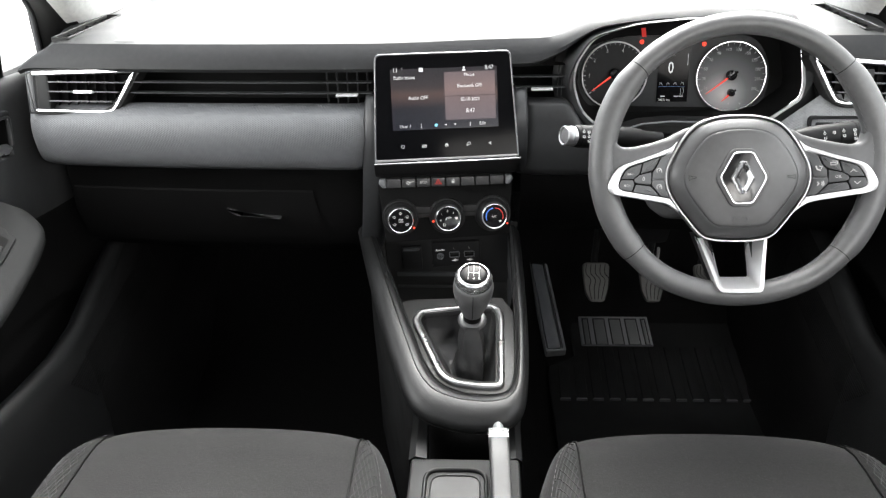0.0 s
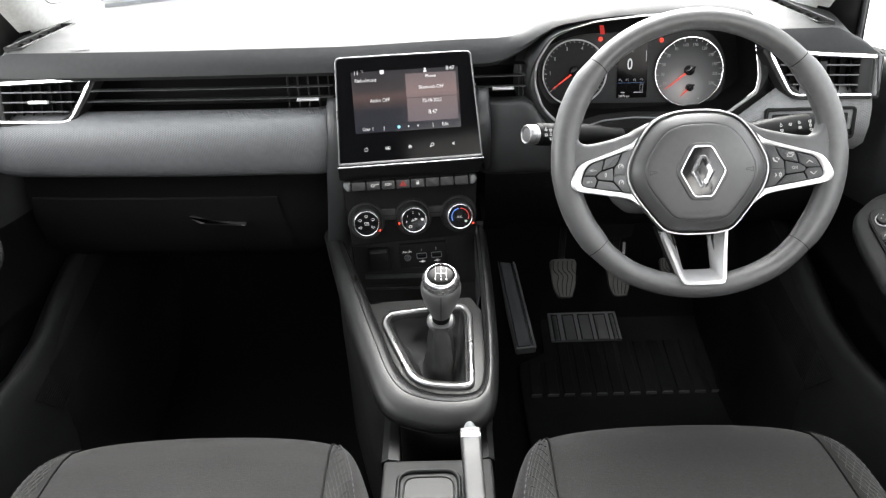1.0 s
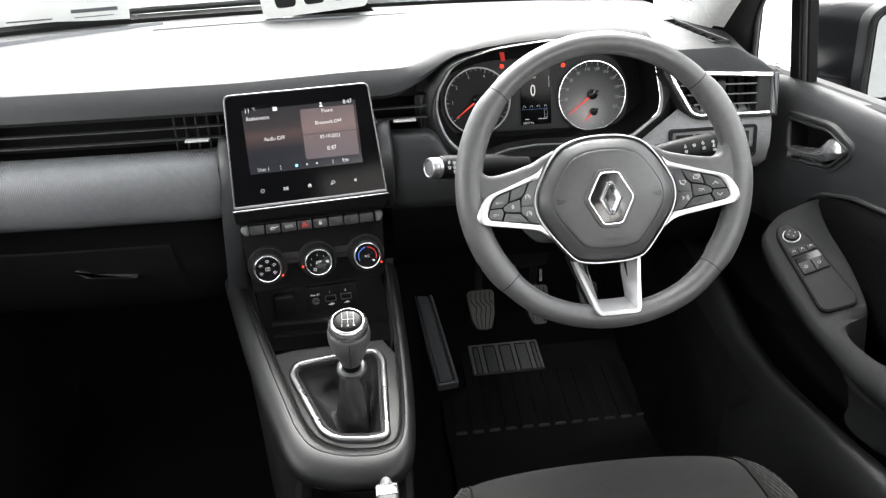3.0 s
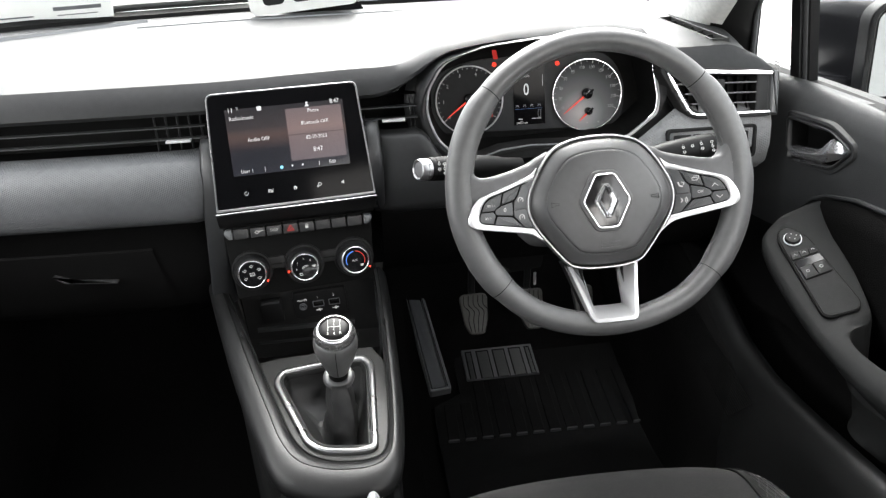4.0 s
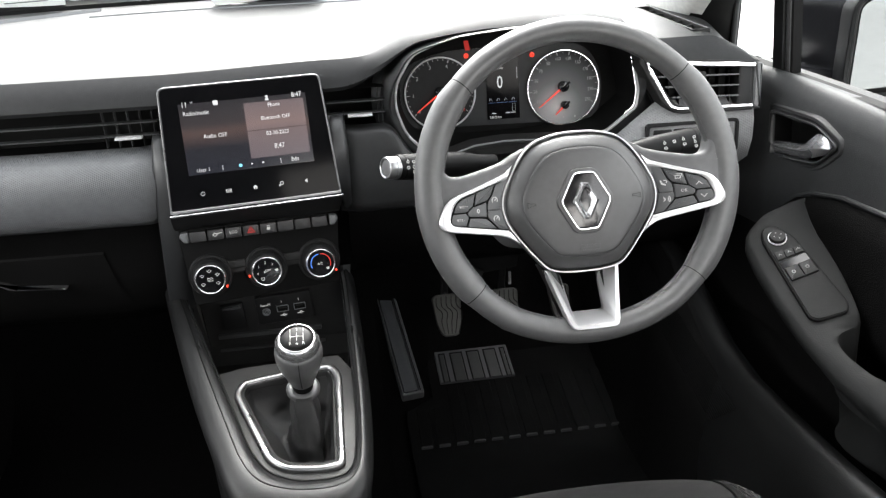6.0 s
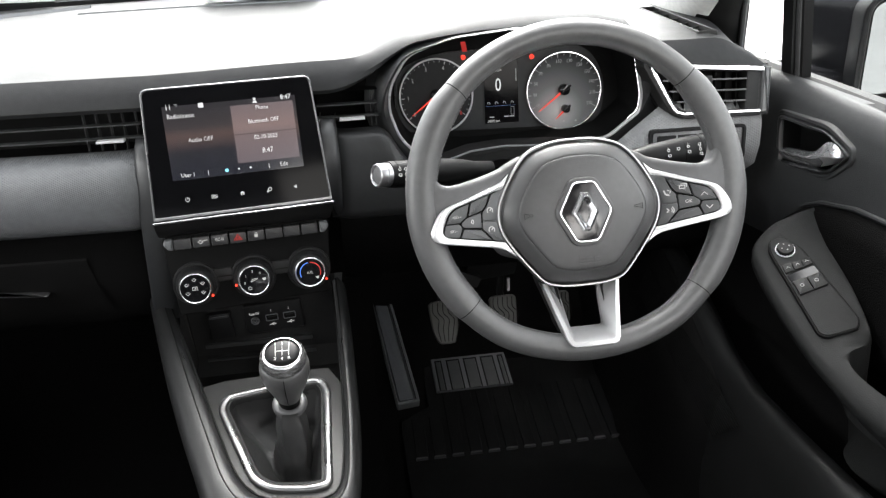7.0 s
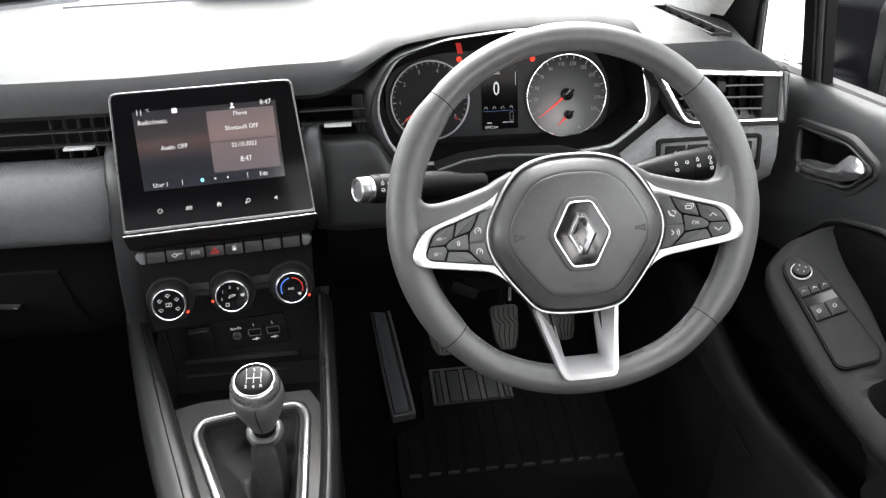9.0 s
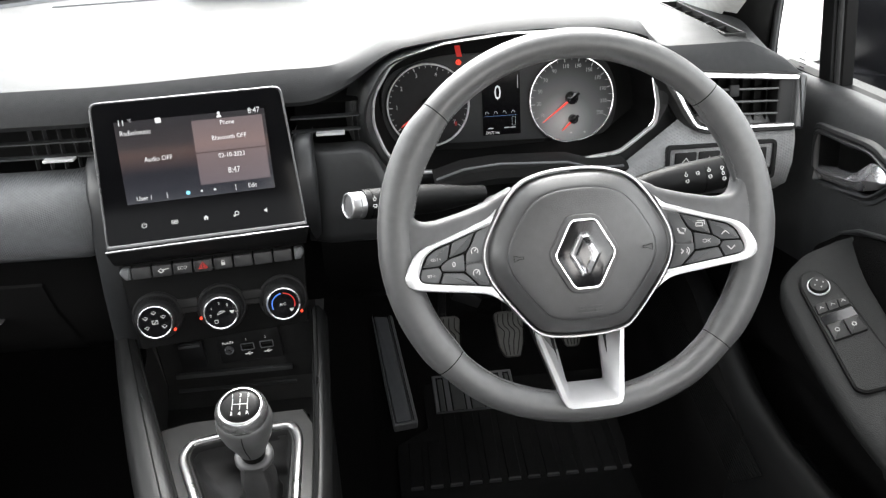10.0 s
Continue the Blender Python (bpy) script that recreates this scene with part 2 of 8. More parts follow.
def woven(name, dark, light, scale, rough=0.9, stitch=0.0):
    """Cloth of fine crossed threads with flecks."""
    mat, n, l, b = base_material(name)
    b.inputs["Roughness"].default_value = rough
    b.inputs["Specular IOR Level"].default_value = 0.2
    b.inputs["Sheen Weight"].default_value = 0.04
    co = n.new("ShaderNodeTexCoord")
    m1 = n.new("ShaderNodeMapping")
    m1.inputs["Scale"].default_value = (scale, scale * 0.28, scale)
    t1 = n.new("ShaderNodeTexNoise")
    t1.inputs["Scale"].default_value, t1.inputs["Detail"].default_value = 1.0, 3.0
    m2 = n.new("ShaderNodeMapping")
    m2.inputs["Scale"].default_value = (scale * 0.22, scale, scale)
    t2 = n.new("ShaderNodeTexNoise")
    t2.inputs["Scale"].default_value, t2.inputs["Detail"].default_value = 1.0, 3.0
    for m, t in ((m1, t1), (m2, t2)):
        l.new(co.outputs["Object"], m.inputs["Vector"])
        l.new(m.outputs[0], t.inputs["Vector"])
    mx = n.new("ShaderNodeMath")
    mx.operation = "MULTIPLY"
    l.new(t1.outputs["Fac"], mx.inputs[0])
    l.new(t2.outputs["Fac"], mx.inputs[1])
    big = n.new("ShaderNodeTexNoise")
    big.inputs["Scale"].default_value, big.inputs["Detail"].default_value = 14.0, 4.0
    l.new(co.outputs["Object"], big.inputs["Vector"])
    ad = n.new("ShaderNodeMath")
    ad.operation = "MULTIPLY_ADD"
    ad.inputs[1].default_value = 0.16
    l.new(big.outputs["Fac"], ad.inputs[0])
    l.new(mx.outputs[0], ad.inputs[2])
    ramp = n.new("ShaderNodeValToRGB")
    ramp.color_ramp.elements[0].position, ramp.color_ramp.elements[0].color = 0.22, (*dark, 1)
    ramp.color_ramp.elements[1].position, ramp.color_ramp.elements[1].color = 0.48, (*light, 1)
    fleck = ramp.color_ramp.elements.new(0.60)
    fleck.color = (*[c * 2.2 for c in light], 1)
    l.new(ad.outputs[0], ramp.inputs["Fac"])
    l.new(ramp.outputs["Color"], b.inputs["Base Color"])
    bump = n.new("ShaderNodeBump")
    bump.inputs["Strength"].default_value, bump.inputs["Distance"].default_value = 0.7, 0.0006
    l.new(mx.outputs[0], bump.inputs["Height"])
    l.new(bump.outputs[0], b.inputs["Normal"])
    return mat


PAD = surface("grained_black_dash_plastic", (0.022, 0.0226, 0.0236), 0.55, grain=0.00016, grain_scale=900, pattern="cells", spec=0.18)
FASCIA = surface("dotted_soft_touch_plastic", (0.100, 0.103, 0.108), 0.42, grain=0.00008, grain_scale=400, pattern="dots", spec=0.4)
HEXED = surface("hexagon_textured_plastic", (0.20, 0.203, 0.208), 0.5, grain=0.00011, grain_scale=300, pattern="dots")
HARD = surface("black_hard_plastic", (0.010, 0.010, 0.0104), 0.5, grain=0.00015, grain_scale=1200, spec=0.2)
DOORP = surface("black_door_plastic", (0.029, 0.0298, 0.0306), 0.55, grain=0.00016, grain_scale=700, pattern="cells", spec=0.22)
RAILP = surface("black_console_plastic", (0.0098, 0.0100, 0.0102), 0.40, grain=0.0001, grain_scale=1200, pattern="cells", spec=0.25)
MATT = surface("matt_black_plastic", (0.017, 0.017, 0.017), 0.5, grain=0.0001, grain_scale=900, spec=0.16)
FIN = surface("grey_vent_fin", (0.036, 0.037, 0.0385), 0.4)
DEEP = surface("deep_black_plastic", (0.004, 0.004, 0.004), 0.7, spec=0.1)
GREY = surface("dark_grey_satin_plastic", (0.11, 0.115, 0.12), 0.4, grain=0.0001, grain_scale=900)
SATIN = surface("satin_grey_trim", (0.042, 0.0435, 0.0455), 0.42, grain=0.00012, grain_scale=1100)
PIANO = surface("gloss_black_plastic", (0.006, 0.006, 0.007), 0.12, rough_var=0.03)
GLASSY = surface("dark_screen_glass", (0.003, 0.003, 0.0035), 0.08, rough_var=0.02, spec=0.06)
CHROME = surface("satin_chrome", (0.72, 0.72, 0.73), 0.32, metal=0.45, mottled=0.03)
DULL = surface("dull_chrome", (0.33, 0.33, 0.34), 0.3, metal=0.85, mottled=0.03)
SPOKEC = surface("satin_spoke_metal", (0.66, 0.66, 0.67), 0.28, metal=0.65, mottled=0.03)
BRIGHT = surface("bright_chrome", (0.85, 0.85, 0.86), 0.18, metal=0.8, mottled=0.02, rough_var=0.03)
SILVER = surface("silver_paint", (0.026, 0.026, 0.0265), 0.5, metal=0.4, mottled=0.03, spec=0.3)
LEATHER = surface("black_wheel_leather", (0.070, 0.070, 0.0712), 0.42, grain=0.00008, grain_scale=1400, pattern="cells", spec=0.55)
HUBEDGE = surface("smooth_airbag_border", (0.050, 0.050, 0.0508), 0.42, grain=0.00006, grain_scale=1200, pattern="cells", spec=0.6)
HUBSKIN = surface("grained_airbag_cover", (0.050, 0.050, 0.0508), 0.40, grain=0.00015, grain_scale=1300, pattern="cells", spec=0.6)
LOZC = surface("polished_lozenge", (0.62, 0.62, 0.63), 0.12, metal=0.95, mottled=0.02, rough_var=0.03)
HUBLINE = surface("satin_hub_line", (0.34, 0.34, 0.345), 0.36, metal=0.8, mottled=0.03)
BOOT = surface("soft_gaiter_leatherette", (0.022, 0.022, 0.0222), 0.5, grain=0.00018, grain_scale=1100, pattern="cells", spec=0.5)
RUBBER = surface("black_rubber", (0.016, 0.016, 0.0165), 0.75, grain=0.0004, grain_scale=500, spec=0.25)
RUBBER_PAD = surface("ribbed_grey_rubber", (0.060, 0.0625, 0.066), 0.5, grain=0.0003, grain_scale=500)
PEDALP = surface("worn_pedal_rubber", (0.042, 0.042, 0.038), 0.5, grain=0.0003, grain_scale=500)
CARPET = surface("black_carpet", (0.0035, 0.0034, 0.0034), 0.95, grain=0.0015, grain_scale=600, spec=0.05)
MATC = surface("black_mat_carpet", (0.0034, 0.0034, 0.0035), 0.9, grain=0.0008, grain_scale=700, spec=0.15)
HEADLINER = surface("pale_grey_headliner", (0.38, 0.38, 0.37), 0.9, grain=0.0005, grain_scale=700, spec=0.1)
PALE_TRIM = surface("pale_grey_pillar_plastic", (0.68, 0.68, 0.66), 0.6, grain=0.0003, grain_scale=700)
# near-black footwell plastic; on the doors' lower half its darkness is painted shade
TOE = surface("black_footwell_and_shade_plastic", (0.0035, 0.0034, 0.0034), 0.65, grain=0.0002, grain_scale=900, spec=0.1)
CLOTH = woven("dark_grey_seat_cloth", (0.0044, 0.0044, 0.0045), (0.0116, 0.0116, 0.0114), 900)
BOLSTER = woven("charcoal_quilted_cloth", (0.0052, 0.0052, 0.0053), (0.0136, 0.0136, 0.0135), 1200)
THREAD = surface("grey_thread", (0.075, 0.075, 0.075), 0.8)
WHITE_INK = glow("white_print", (0.9, 0.9, 0.88), 0.45)
SOFT_INK = glow("soft_dial_print", (0.9, 0.9, 0.88), 0.30)
KNOBC2 = surface("chrome_dial_ring", (0.62, 0.62, 0.63), 0.24, metal=0.85, mottled=0.03)
DOOR_INK = glow("faint_door_print", (0.9, 0.9, 0.88), 0.16)
WHITE_LIT = glow("lit_white_symbols", (0.95, 0.95, 0.95), 0.55)
RED_LIT = glow("lit_red", (1.0, 0.05, 0.02), 2.2)
RED_DIM = glow("dim_red_print", (1.0, 0.06, 0.03), 0.8)
BLUE_LIT = glow("lit_blue", (0.10, 0.30, 1.0), 0.6)
CYAN_LIT = glow("lit_cyan", (0.25, 0.75, 0.95), 1.0)
GLASS = pane("window_glass")

# ---- the setting: ground, body shell, floor, roof, glass ----
MID = -0.0115  # the car's middle plane


def flip(p):
    return (2 * MID - p[0], p[1], p[2])


bm = bmesh.new()
loft(bm, [[(-900, -900, -0.42), (900, -900, -0.42)], [(-900, 900, -0.42), (900, 900, -0.42)]], closed=False)
ASPHALT = surface("pale_wet_concrete", (0.32, 0.32, 0.31), 0.8, grain=0.002, grain_scale=60, mottle_scale=0.8)
solo("ground", bm, ASPHALT, "pale grey concrete yard round the car", "ground", "structure")

# floor pan: flat under the heels, rising to the toe board, with the tunnel in the middle
bm = bmesh.new()
rows = []
for y, z in ((-1.1, -0.01), (0.2, -0.01), (1.2, -0.008), (1.34, 0.012), (1.46, 0.058), (1.58, 0.15), (1.68, 0.32), (1.72, 0.6), (1.74, 0.74)):
    rows.append([(x, y, z + (0.10 if abs(x) < 0.06 else 0) + (0.16 if abs(x) > 0.69 else 0)) for x in (-0.76, -0.70, -0.66, -0.3, -0.11, -0.05, 0.05, 0.13, 0.3, 0.64, 0.68, 0.74)])
loft(bm, rows, closed=False)
solo("floor", bm, CARPET, "black carpeted car floor rising to the toe board", "floor", "structure")

# side shells with window openings: sills, pillars and rails of one body side each
for nm, s in (("wall_driver", 1), ("wall_passenger", -1)):
    bm = bmesh.new()
    f = (lambda p: p) if s > 0 else flip
    # lower body under the belt beside the front seats; and the rear ones
    loft(bm, [[f((0.80, 1.75, z)), f((0.80, -0.30, z)), f((0.84, -0.30, z)), f((0.84, 1.75, z))] for z in (-0.2, 0.685)], cap0=True, cap1=True)
    loft(bm, [[f((0.74, -0.30, z)), f((0.74, -1.32, z)), f((0.84, -1.32, z)), f((0.84, -0.30, z))] for z in (-0.2, 0.685)], cap0=True, cap1=True)
    # centre pillar, rear pillar, roof rail
    for y0, y1 in ((-0.26, -0.16), (-1.32, -1.15)):
        loft(bm, [[f((0.80 - 0.13 * k, y0 - 0.06 * k, 0.68 + 0.48 * k)), f((0.80 - 0.13 * k, y1 - 0.06 * k, 0.68 + 0.48 * k)),
                   f((0.84 - 0.13 * k, y1 - 0.06 * k, 0.68 + 0.48 * k)), f((0.84 - 0.13 * k, y0 - 0.06 * k, 0.68 + 0.48 * k))] for k in (0, 1)], cap0=True, cap1=True)
    loft(bm, [[f((0.60, y, 1.13)), f((0.72, y, 1.10)), f((0.72, y, 1.2)), f((0.60, y, 1.2))] for y in (0.78, -1.3)], cap0=True, cap1=True)
    solo(nm, bm, HARD, "dark car body side with window openings", "wall", "structure")

bm = bmesh.new()
loft(bm, [[(x, y, 1.2 - 0.03 * abs(x) ** 2) for x in (-0.70, -0.4, 0.0, 0.4, 0.68)] for y in (0.70, 0.3, -0.4, -1.3)], closed=False)
r = bmesh.ops.extrude_face_region(bm, geom=list(bm.faces))
bmesh.ops.translate(bm, verts=[v for v in r["geom"] if isinstance(v, bmesh.types.BMVert)], vec=(0, 0, 0.03))
solo("ceiling", bm, HEADLINER, "pale grey cloth headliner", "ceiling", "structure")

bm = bmesh.new()
loft(bm, [[(-0.83, -1.32, -0.1), (0.81, -1.32, -0.1), (0.81, -1.36, -0.1), (-0.83, -1.36, -0.1)], [(-0.83, -1.32, 0.72), (0.81, -1.32, 0.72), (0.81, -1.36, 0.72), (-0.83, -1.36, 0.72)]], cap0=True, cap1=True)
loft(bm, [[(-0.7, -1.28, 1.08), (0.68, -1.28, 1.08), (0.68, -1.34, 1.08), (-0.7, -1.34, 1.08)], [(-0.7, -1.28, 1.22), (0.68, -1.28, 1.22), (0.68, -1.34, 1.22), (-0.7, -1.34, 1.22)]], cap0=True, cap1=True)
solo("wall_rear", bm, HARD, "plain dark tailgate with a window opening", "wall", "structure")

# bulkhead and scuttle in front of the dash
bm = bmesh.new()
loft(bm, [[(-0.83, 1.90, -0.2), (0.81, 1.90, -0.2), (0.81, 1.94, -0.2), (-0.83, 1.94, -0.2)], [(-0.83, 1.90, 0.755), (0.81, 1.90, 0.755), (0.81, 1.94, 0.745), (-0.83, 1.94, 0.745)]], cap0=True, cap1=True)
solo("wall_front", bm, HARD, "black scuttle wall under the windscreen", "wall", "structure")


def screen_base(x):
    """Where the windscreen meets the dash: it sweeps back towards the pillars."""
    k = (x - MID) / 0.70
    return 1.82 - 0.13 * k * k - 0.05 * k ** 6


bm = bmesh.new()
rows = []
for k in (0.0, 0.25, 0.5, 0.75, 1.0):
    rows.append([(MID + (0.71 - 0.12 * k) * s, screen_base(MID + 0.70 * s) * (1 - k) + (0.74 - 0.05 * s * s) * k, 0.781 + 0.40 * k + 0.03 * math.sin(math.pi * k)) for s in (-1, -0.8, -0.55, -0.28, 0, 0.28, 0.55, 0.8, 1)])
loft(bm, rows, closed=False)
ws = solo("window_1", bm, GLASS, "clear raked windscreen glass", "windscreen", "structure")
ws.visible_shadow = False

# black band and seal along the foot of the windscreen
bm = bmesh.new()
rows = []
for i in range(41):
    x = MID - 0.70 + 1.4 * i / 40
    y = screen_base(x)
    rows.append([(x, y - 0.012, 0.779), (x, y - 0.010, 0.787), (x, y + 0.012, 0.795), (x, y + 0.016, 0.785)])
loft(bm, rows, cap0=True, cap1=True)
solo("trim", bm, DEEP, "black seal along the foot of the windscreen", "trim", "structure")

# front pillars: pale inner cover, black door seal beside it
EDGE_A = [(0.668, 1.45, 0.766), (0.660, 1.41, 0.792), (0.650, 1.34, 0.838), (0.62, 1.16, 0.955), (0.575, 0.88, 1.13)]
EDGE_B = [(0.680, 1.285, 0.745), (0.672, 1.250, 0.768), (0.662, 1.180, 0.817), (0.635, 1.00, 0.942), (0.595, 0.76, 1.11)]
EDGE_C = [(0.764, 1.266, 0.68), (0.761, 1.262, 0.745), (0.754, 1.235, 0.815), (0.730, 1.07, 0.935), (0.680, 0.80, 1.105)]
TRIMG = surface("grey_glass_trim", (0.07, 0.072, 0.075), 0.5, spec=0.3)
for s in (1, -1):
    f = (lambda p: p) if s > 0 else flip
    p = thing("pillar", f((0.68, 1.30, 0.75)), "pale grey front pillar cover with black door seal", "pillar", "front pillars", "structure")
    ea, eb, ec = (smooth_path(e, 5) for e in (EDGE_A, EDGE_B, EDGE_C))
    bm = bmesh.new()
    rows = []
    for a, b in zip(ea, eb):
        row = [Vector(a) + Vector((0.03, 0.02, 0.0))]
        for k in range(8):
            q = a.lerp(b, k / 7)
            row.append(q + Vector((-0.016, -0.008, -0.002)) * math.sin(math.pi * k / 7) ** 0.7)
        row.append(Vector(b) + Vector((0.02, 0.0, -0.004)))
        rows.append([f(q) for q in row])
    loft(bm, rows, closed=False)
    part("cover", bm, PALE_TRIM, p, "pale grey moulded pillar cover", sharp=60)
    bm = bmesh.new()
    rows = []
    for b, c in zip(eb, ec):
        row = [Vector(b) + Vector((0.012, 0.012, 0.004))]
        for k in range(6):
            q = b.lerp(c, k / 5)
            row.append(q + Vector((0.006, -0.004, -0.004)) * math.sin(math.pi * k / 5))
        row.append(Vector(c) + Vector((0.02, 0.02, 0.01)))
        rows.append([f(q) for q in row])
    loft(bm, rows, closed=False)
    part("door_seal", bm, DEEP, p, "black door seal", sharp=60)
    bm = bmesh.new()
    tube(bm, [f(q + Vector((-0.001, -0.004, 0))) for q in ec], 0.0050, 8)
    part("glass_trim", bm, TRIMG, p, "slim grey glass trim")
    bm = bmesh.new()
    tube(bm, [f(q) for q in smooth_path([(0.636, 1.345, 0.815), (0.638, 1.30, 0.812), (0.640, 1.265, 0.818), (0.637, 1.235, 0.84), (0.630, 1.19, 0.872)], 5)], 0.0012, 6)
    part("cover_joint", bm, GREY, p)

# ---- dashboard ----
HOOD = [(0.06, 0.768), (0.10, 0.770), (0.144, 0.776), (0.17, 0.784), (0.205, 0.795), (0.245, 0.801), (0.29, 0.805), (0.37, 0.808), (0.447, 0.805), (0.49, 0.795), (0.525, 0.780), (0.56, 0.772)]


def hood_weight(x):
    return ease(0.085, 0.20, x) * (1 - ease(0.495, 0.53, x))


def lip_y(x):
    left = 1.036 + 0.034 * min(1.0, abs(x - MID) / 0.70) ** 2.5
    k = ease(-0.15, 0.08, x)
    return left * (1 - k) + 1.069 * k


dash = thing("dashboard", (MID, 1.3, 0.55), "black grained dashboard with full-width vent strip and soft panel", "dashboard")
bm = bmesh.new()
rows = []
XS = sorted([-0.722 + 1.424 * i / 118 for i in range(119)] + [0.6175, 0.6425, -0.6700, -0.6460])
YS = (1.092, 1.104, 1.115, 1.14, 1.17, 1.20, 1.23, 1.27, 1.308, 1.343, 1.38, 1.45, 1.52, 1.58)
for x in XS:
    w, h, y = hood_weight(x), curve_at(HOOD, x), lip_y(x)
    side = max(0.0, abs(x - MID) - 0.685) / 0.03  # the pad rounds down towards the doors
    dz = -0.008 * side * side
    plain = [(y + 0.03, 0.724), (y + 0.006, 0.723), (y, 0.729), (y + 0.003, 0.7400), (y + 0.010, 0.7535), (y + 0.020, 0.7640), (y + 0.07, 0.7690), (y + 0.15, 0.7725)]
    hood = [(1.10, h - 0.0135), (1.075, h - 0.0130), (1.066, h - 0.0120), (1.063, h - 0.0095), (1.067, h - 0.0060), (1.078, h - 0.0008), (1.092, h + 0.0035), (1.20, h - 0.0120)]
    prof = [(a[0] * (1 - w) + b[0] * w, a[1] * (1 - w) + b[1] * w) for a, b in zip(plain, hood)]
    end = screen_base(x) + 0.02
    lift = (h - 0.772) * w
    for k in (0.25, 0.5, 0.75, 1.0):
        yy = prof[7][0] + (end - prof[7][0]) * k
        prof.append((yy, 0.772 + 0.007 * k + lift * max(0, 0.86 - k) ** 1.2))
    prof = prof[:6] + [(yy, curve_at(prof[5:], yy)) for yy in YS] + prof[-1:]
    thin = max(0.0, min(1.0, (abs(x - MID) - 0.648) / 0.066))  # the corner runs out to a thin tip
    rows.append([(x, a, b + dz - thin * max(0.0, b - 0.731) * 0.9 * (1 - ease(1.10, 1.30, a))) for a, b in prof])
loft(bm, rows, closed=False)
bmesh.ops.delete(bm, geom=[g for g in bm.faces if (0.6175 < g.calc_center_median().x < 0.6425 and 1.115 < g.calc_center_median().y < 1.343) or (-0.670 < g.calc_center_median().x < -0.646 and 1.104 < g.calc_center_median().y < 1.308)], context="FACES")
part("top_pad", bm, PAD, dash, "black grained dash top pad", sharp=30)

# long seam lines on the pad, near the windscreen
bm = bmesh.new()
rows = []
for i in range(31):
    x = -0.36 + 0.56 * i / 30
    y = 1.66 - 0.05 * ((x - MID) / 0.4) ** 2
    rows.append([(x, y - 0.0012, 0.7765), (x, y, 0.7795), (x, y + 0.0012, 0.7765)])
loft(bm, rows, closed=False)
part("pad_seam", bm, GREY, dash)
bm = bmesh.new()
rows = []
for i in range(13):
    x = -0.66 + 0.30 * i / 12
    y = 1.50 + 0.22 * i / 12
    rows.append([(x, y - 0.006, 0.7765), (x, y - 0.002, 0.7835), (x, y + 0.003, 0.777)])
loft(bm, rows, closed=False)
part("demister_slot", bm, GREY, dash)

# vent strip: dark channel behind the lip, with two fins
FINS = ((0.7065, 0.0), (0.6895, 0.0))


def strip(x0, x1, parent):
    bm = bmesh.new()
    rows = []
    xb = x0 - 0.10 if x0 < -0.3 else x0
    for i in range(25):
        x = xb + (x1 - xb) * i / 24
        y = lip_y(x)
        rows.append([(x, y + 0.012, 0.7235), (x, y + 0.085, 0.722), (x, y + 0.085, 0.664), (x, y + 0.010, 0.667)])
    loft(bm, rows, closed=False)
    part("channel", bm, DEEP, parent)
    for z, _ in FINS:
        bm = bmesh.new()
        rows = []
        for i in range(25):
            x = x0 + (x1 - x0) * i / 24
            y = lip_y(x) + 0.008
            rows.append([(x, y, z - 0.0009), (x, y, z + 0.0007), (x, y + 0.012, z + 0.0006), (x, y + 0.012, z - 0.0009)])
        loft(bm, rows, cap0=True, cap1=True)
        part("fin", bm, FIN, parent, "slim horizontal grey fin")


strip(-0.548, -0.150, dash)
strip(0.070, 0.152, dash)


def grille(x0, x1, count, tab_x, parent):
    """Upright vanes behind the fins and a chrome tab to steer them."""
    for i in range(count):
        x = x0 + (x1 - x0) * i / (count - 1)
        bm = bmesh.new()
        block(bm, Matrix.Translation((x, lip_y(x) + 0.026, 0.696)), (0.0011, 0.010, 0.050), 0.0003, 1)
        part("vane", bm, FIN, parent)
    bm = bmesh.new()
    block(bm, Matrix.Translation((tab_x, lip_y(tab_x) + 0.003, 0.6885)), (0.034, 0.012, 0.0030), 0.0010)
    part("tab", bm, CHROME, parent, "slim chrome vent tab")


grille(-0.222, -0.158, 5, -0.188, dash)
grille(0.143, 0.149, 2, 0.116, dash)

# soft panel on the passenger's side, and the shorter one beside the wheel
SOFT = [(0.022, 0.6705), (0.010, 0.670), (0.000, 0.668), (-0.011, 0.6635), (-0.0205, 0.656), (-0.0265, 0.645), (-0.0290, 0.632), (-0.0288, 0.619), (-0.0270, 0.606), (-0.0240, 0.594), (-0.0195, 0.583), (-0.0120, 0.574), (0.000, 0.567), (0.04, 0.560)]


SIDEP = surface("dark_side_panel", (0.022, 0.0224, 0.0232), 0.42, grain=0.0001, grain_scale=900, spec=0.3)


SIDE = [(0.022, 0.6705), (0.004, 0.669), (-0.004, 0.663), (-0.010, 0.640), (-0.016, 0.600), (-0.0195, 0.566), (-0.017, 0.555), (-0.006, 0.548), (0.05, 0.545)]


def soft_panel(x0, x1, name, mat, label, prof=SOFT, k=28):
    bm = bmesh.new()
    rows = []
    for i in range(k + 1):
        x = x0 + (x1 - x0) * i / k
        e = ease(0, 0.03, x - x0) * ease(0, 0.012, x1 - x)
        y = lip_y(x) + 0.012 * (1 - e)
        top = curve_at([(0.150, 0.672), (0.164, 0.662), (0.176, 0.640), (0.190, 0.620), (0.206, 0.608)], x)
        rows.append([(x, y + a, min(b, top)) for a, b in prof])
    loft(bm, rows, closed=False)
    part(name, bm, mat, dash, label, sharp=60)


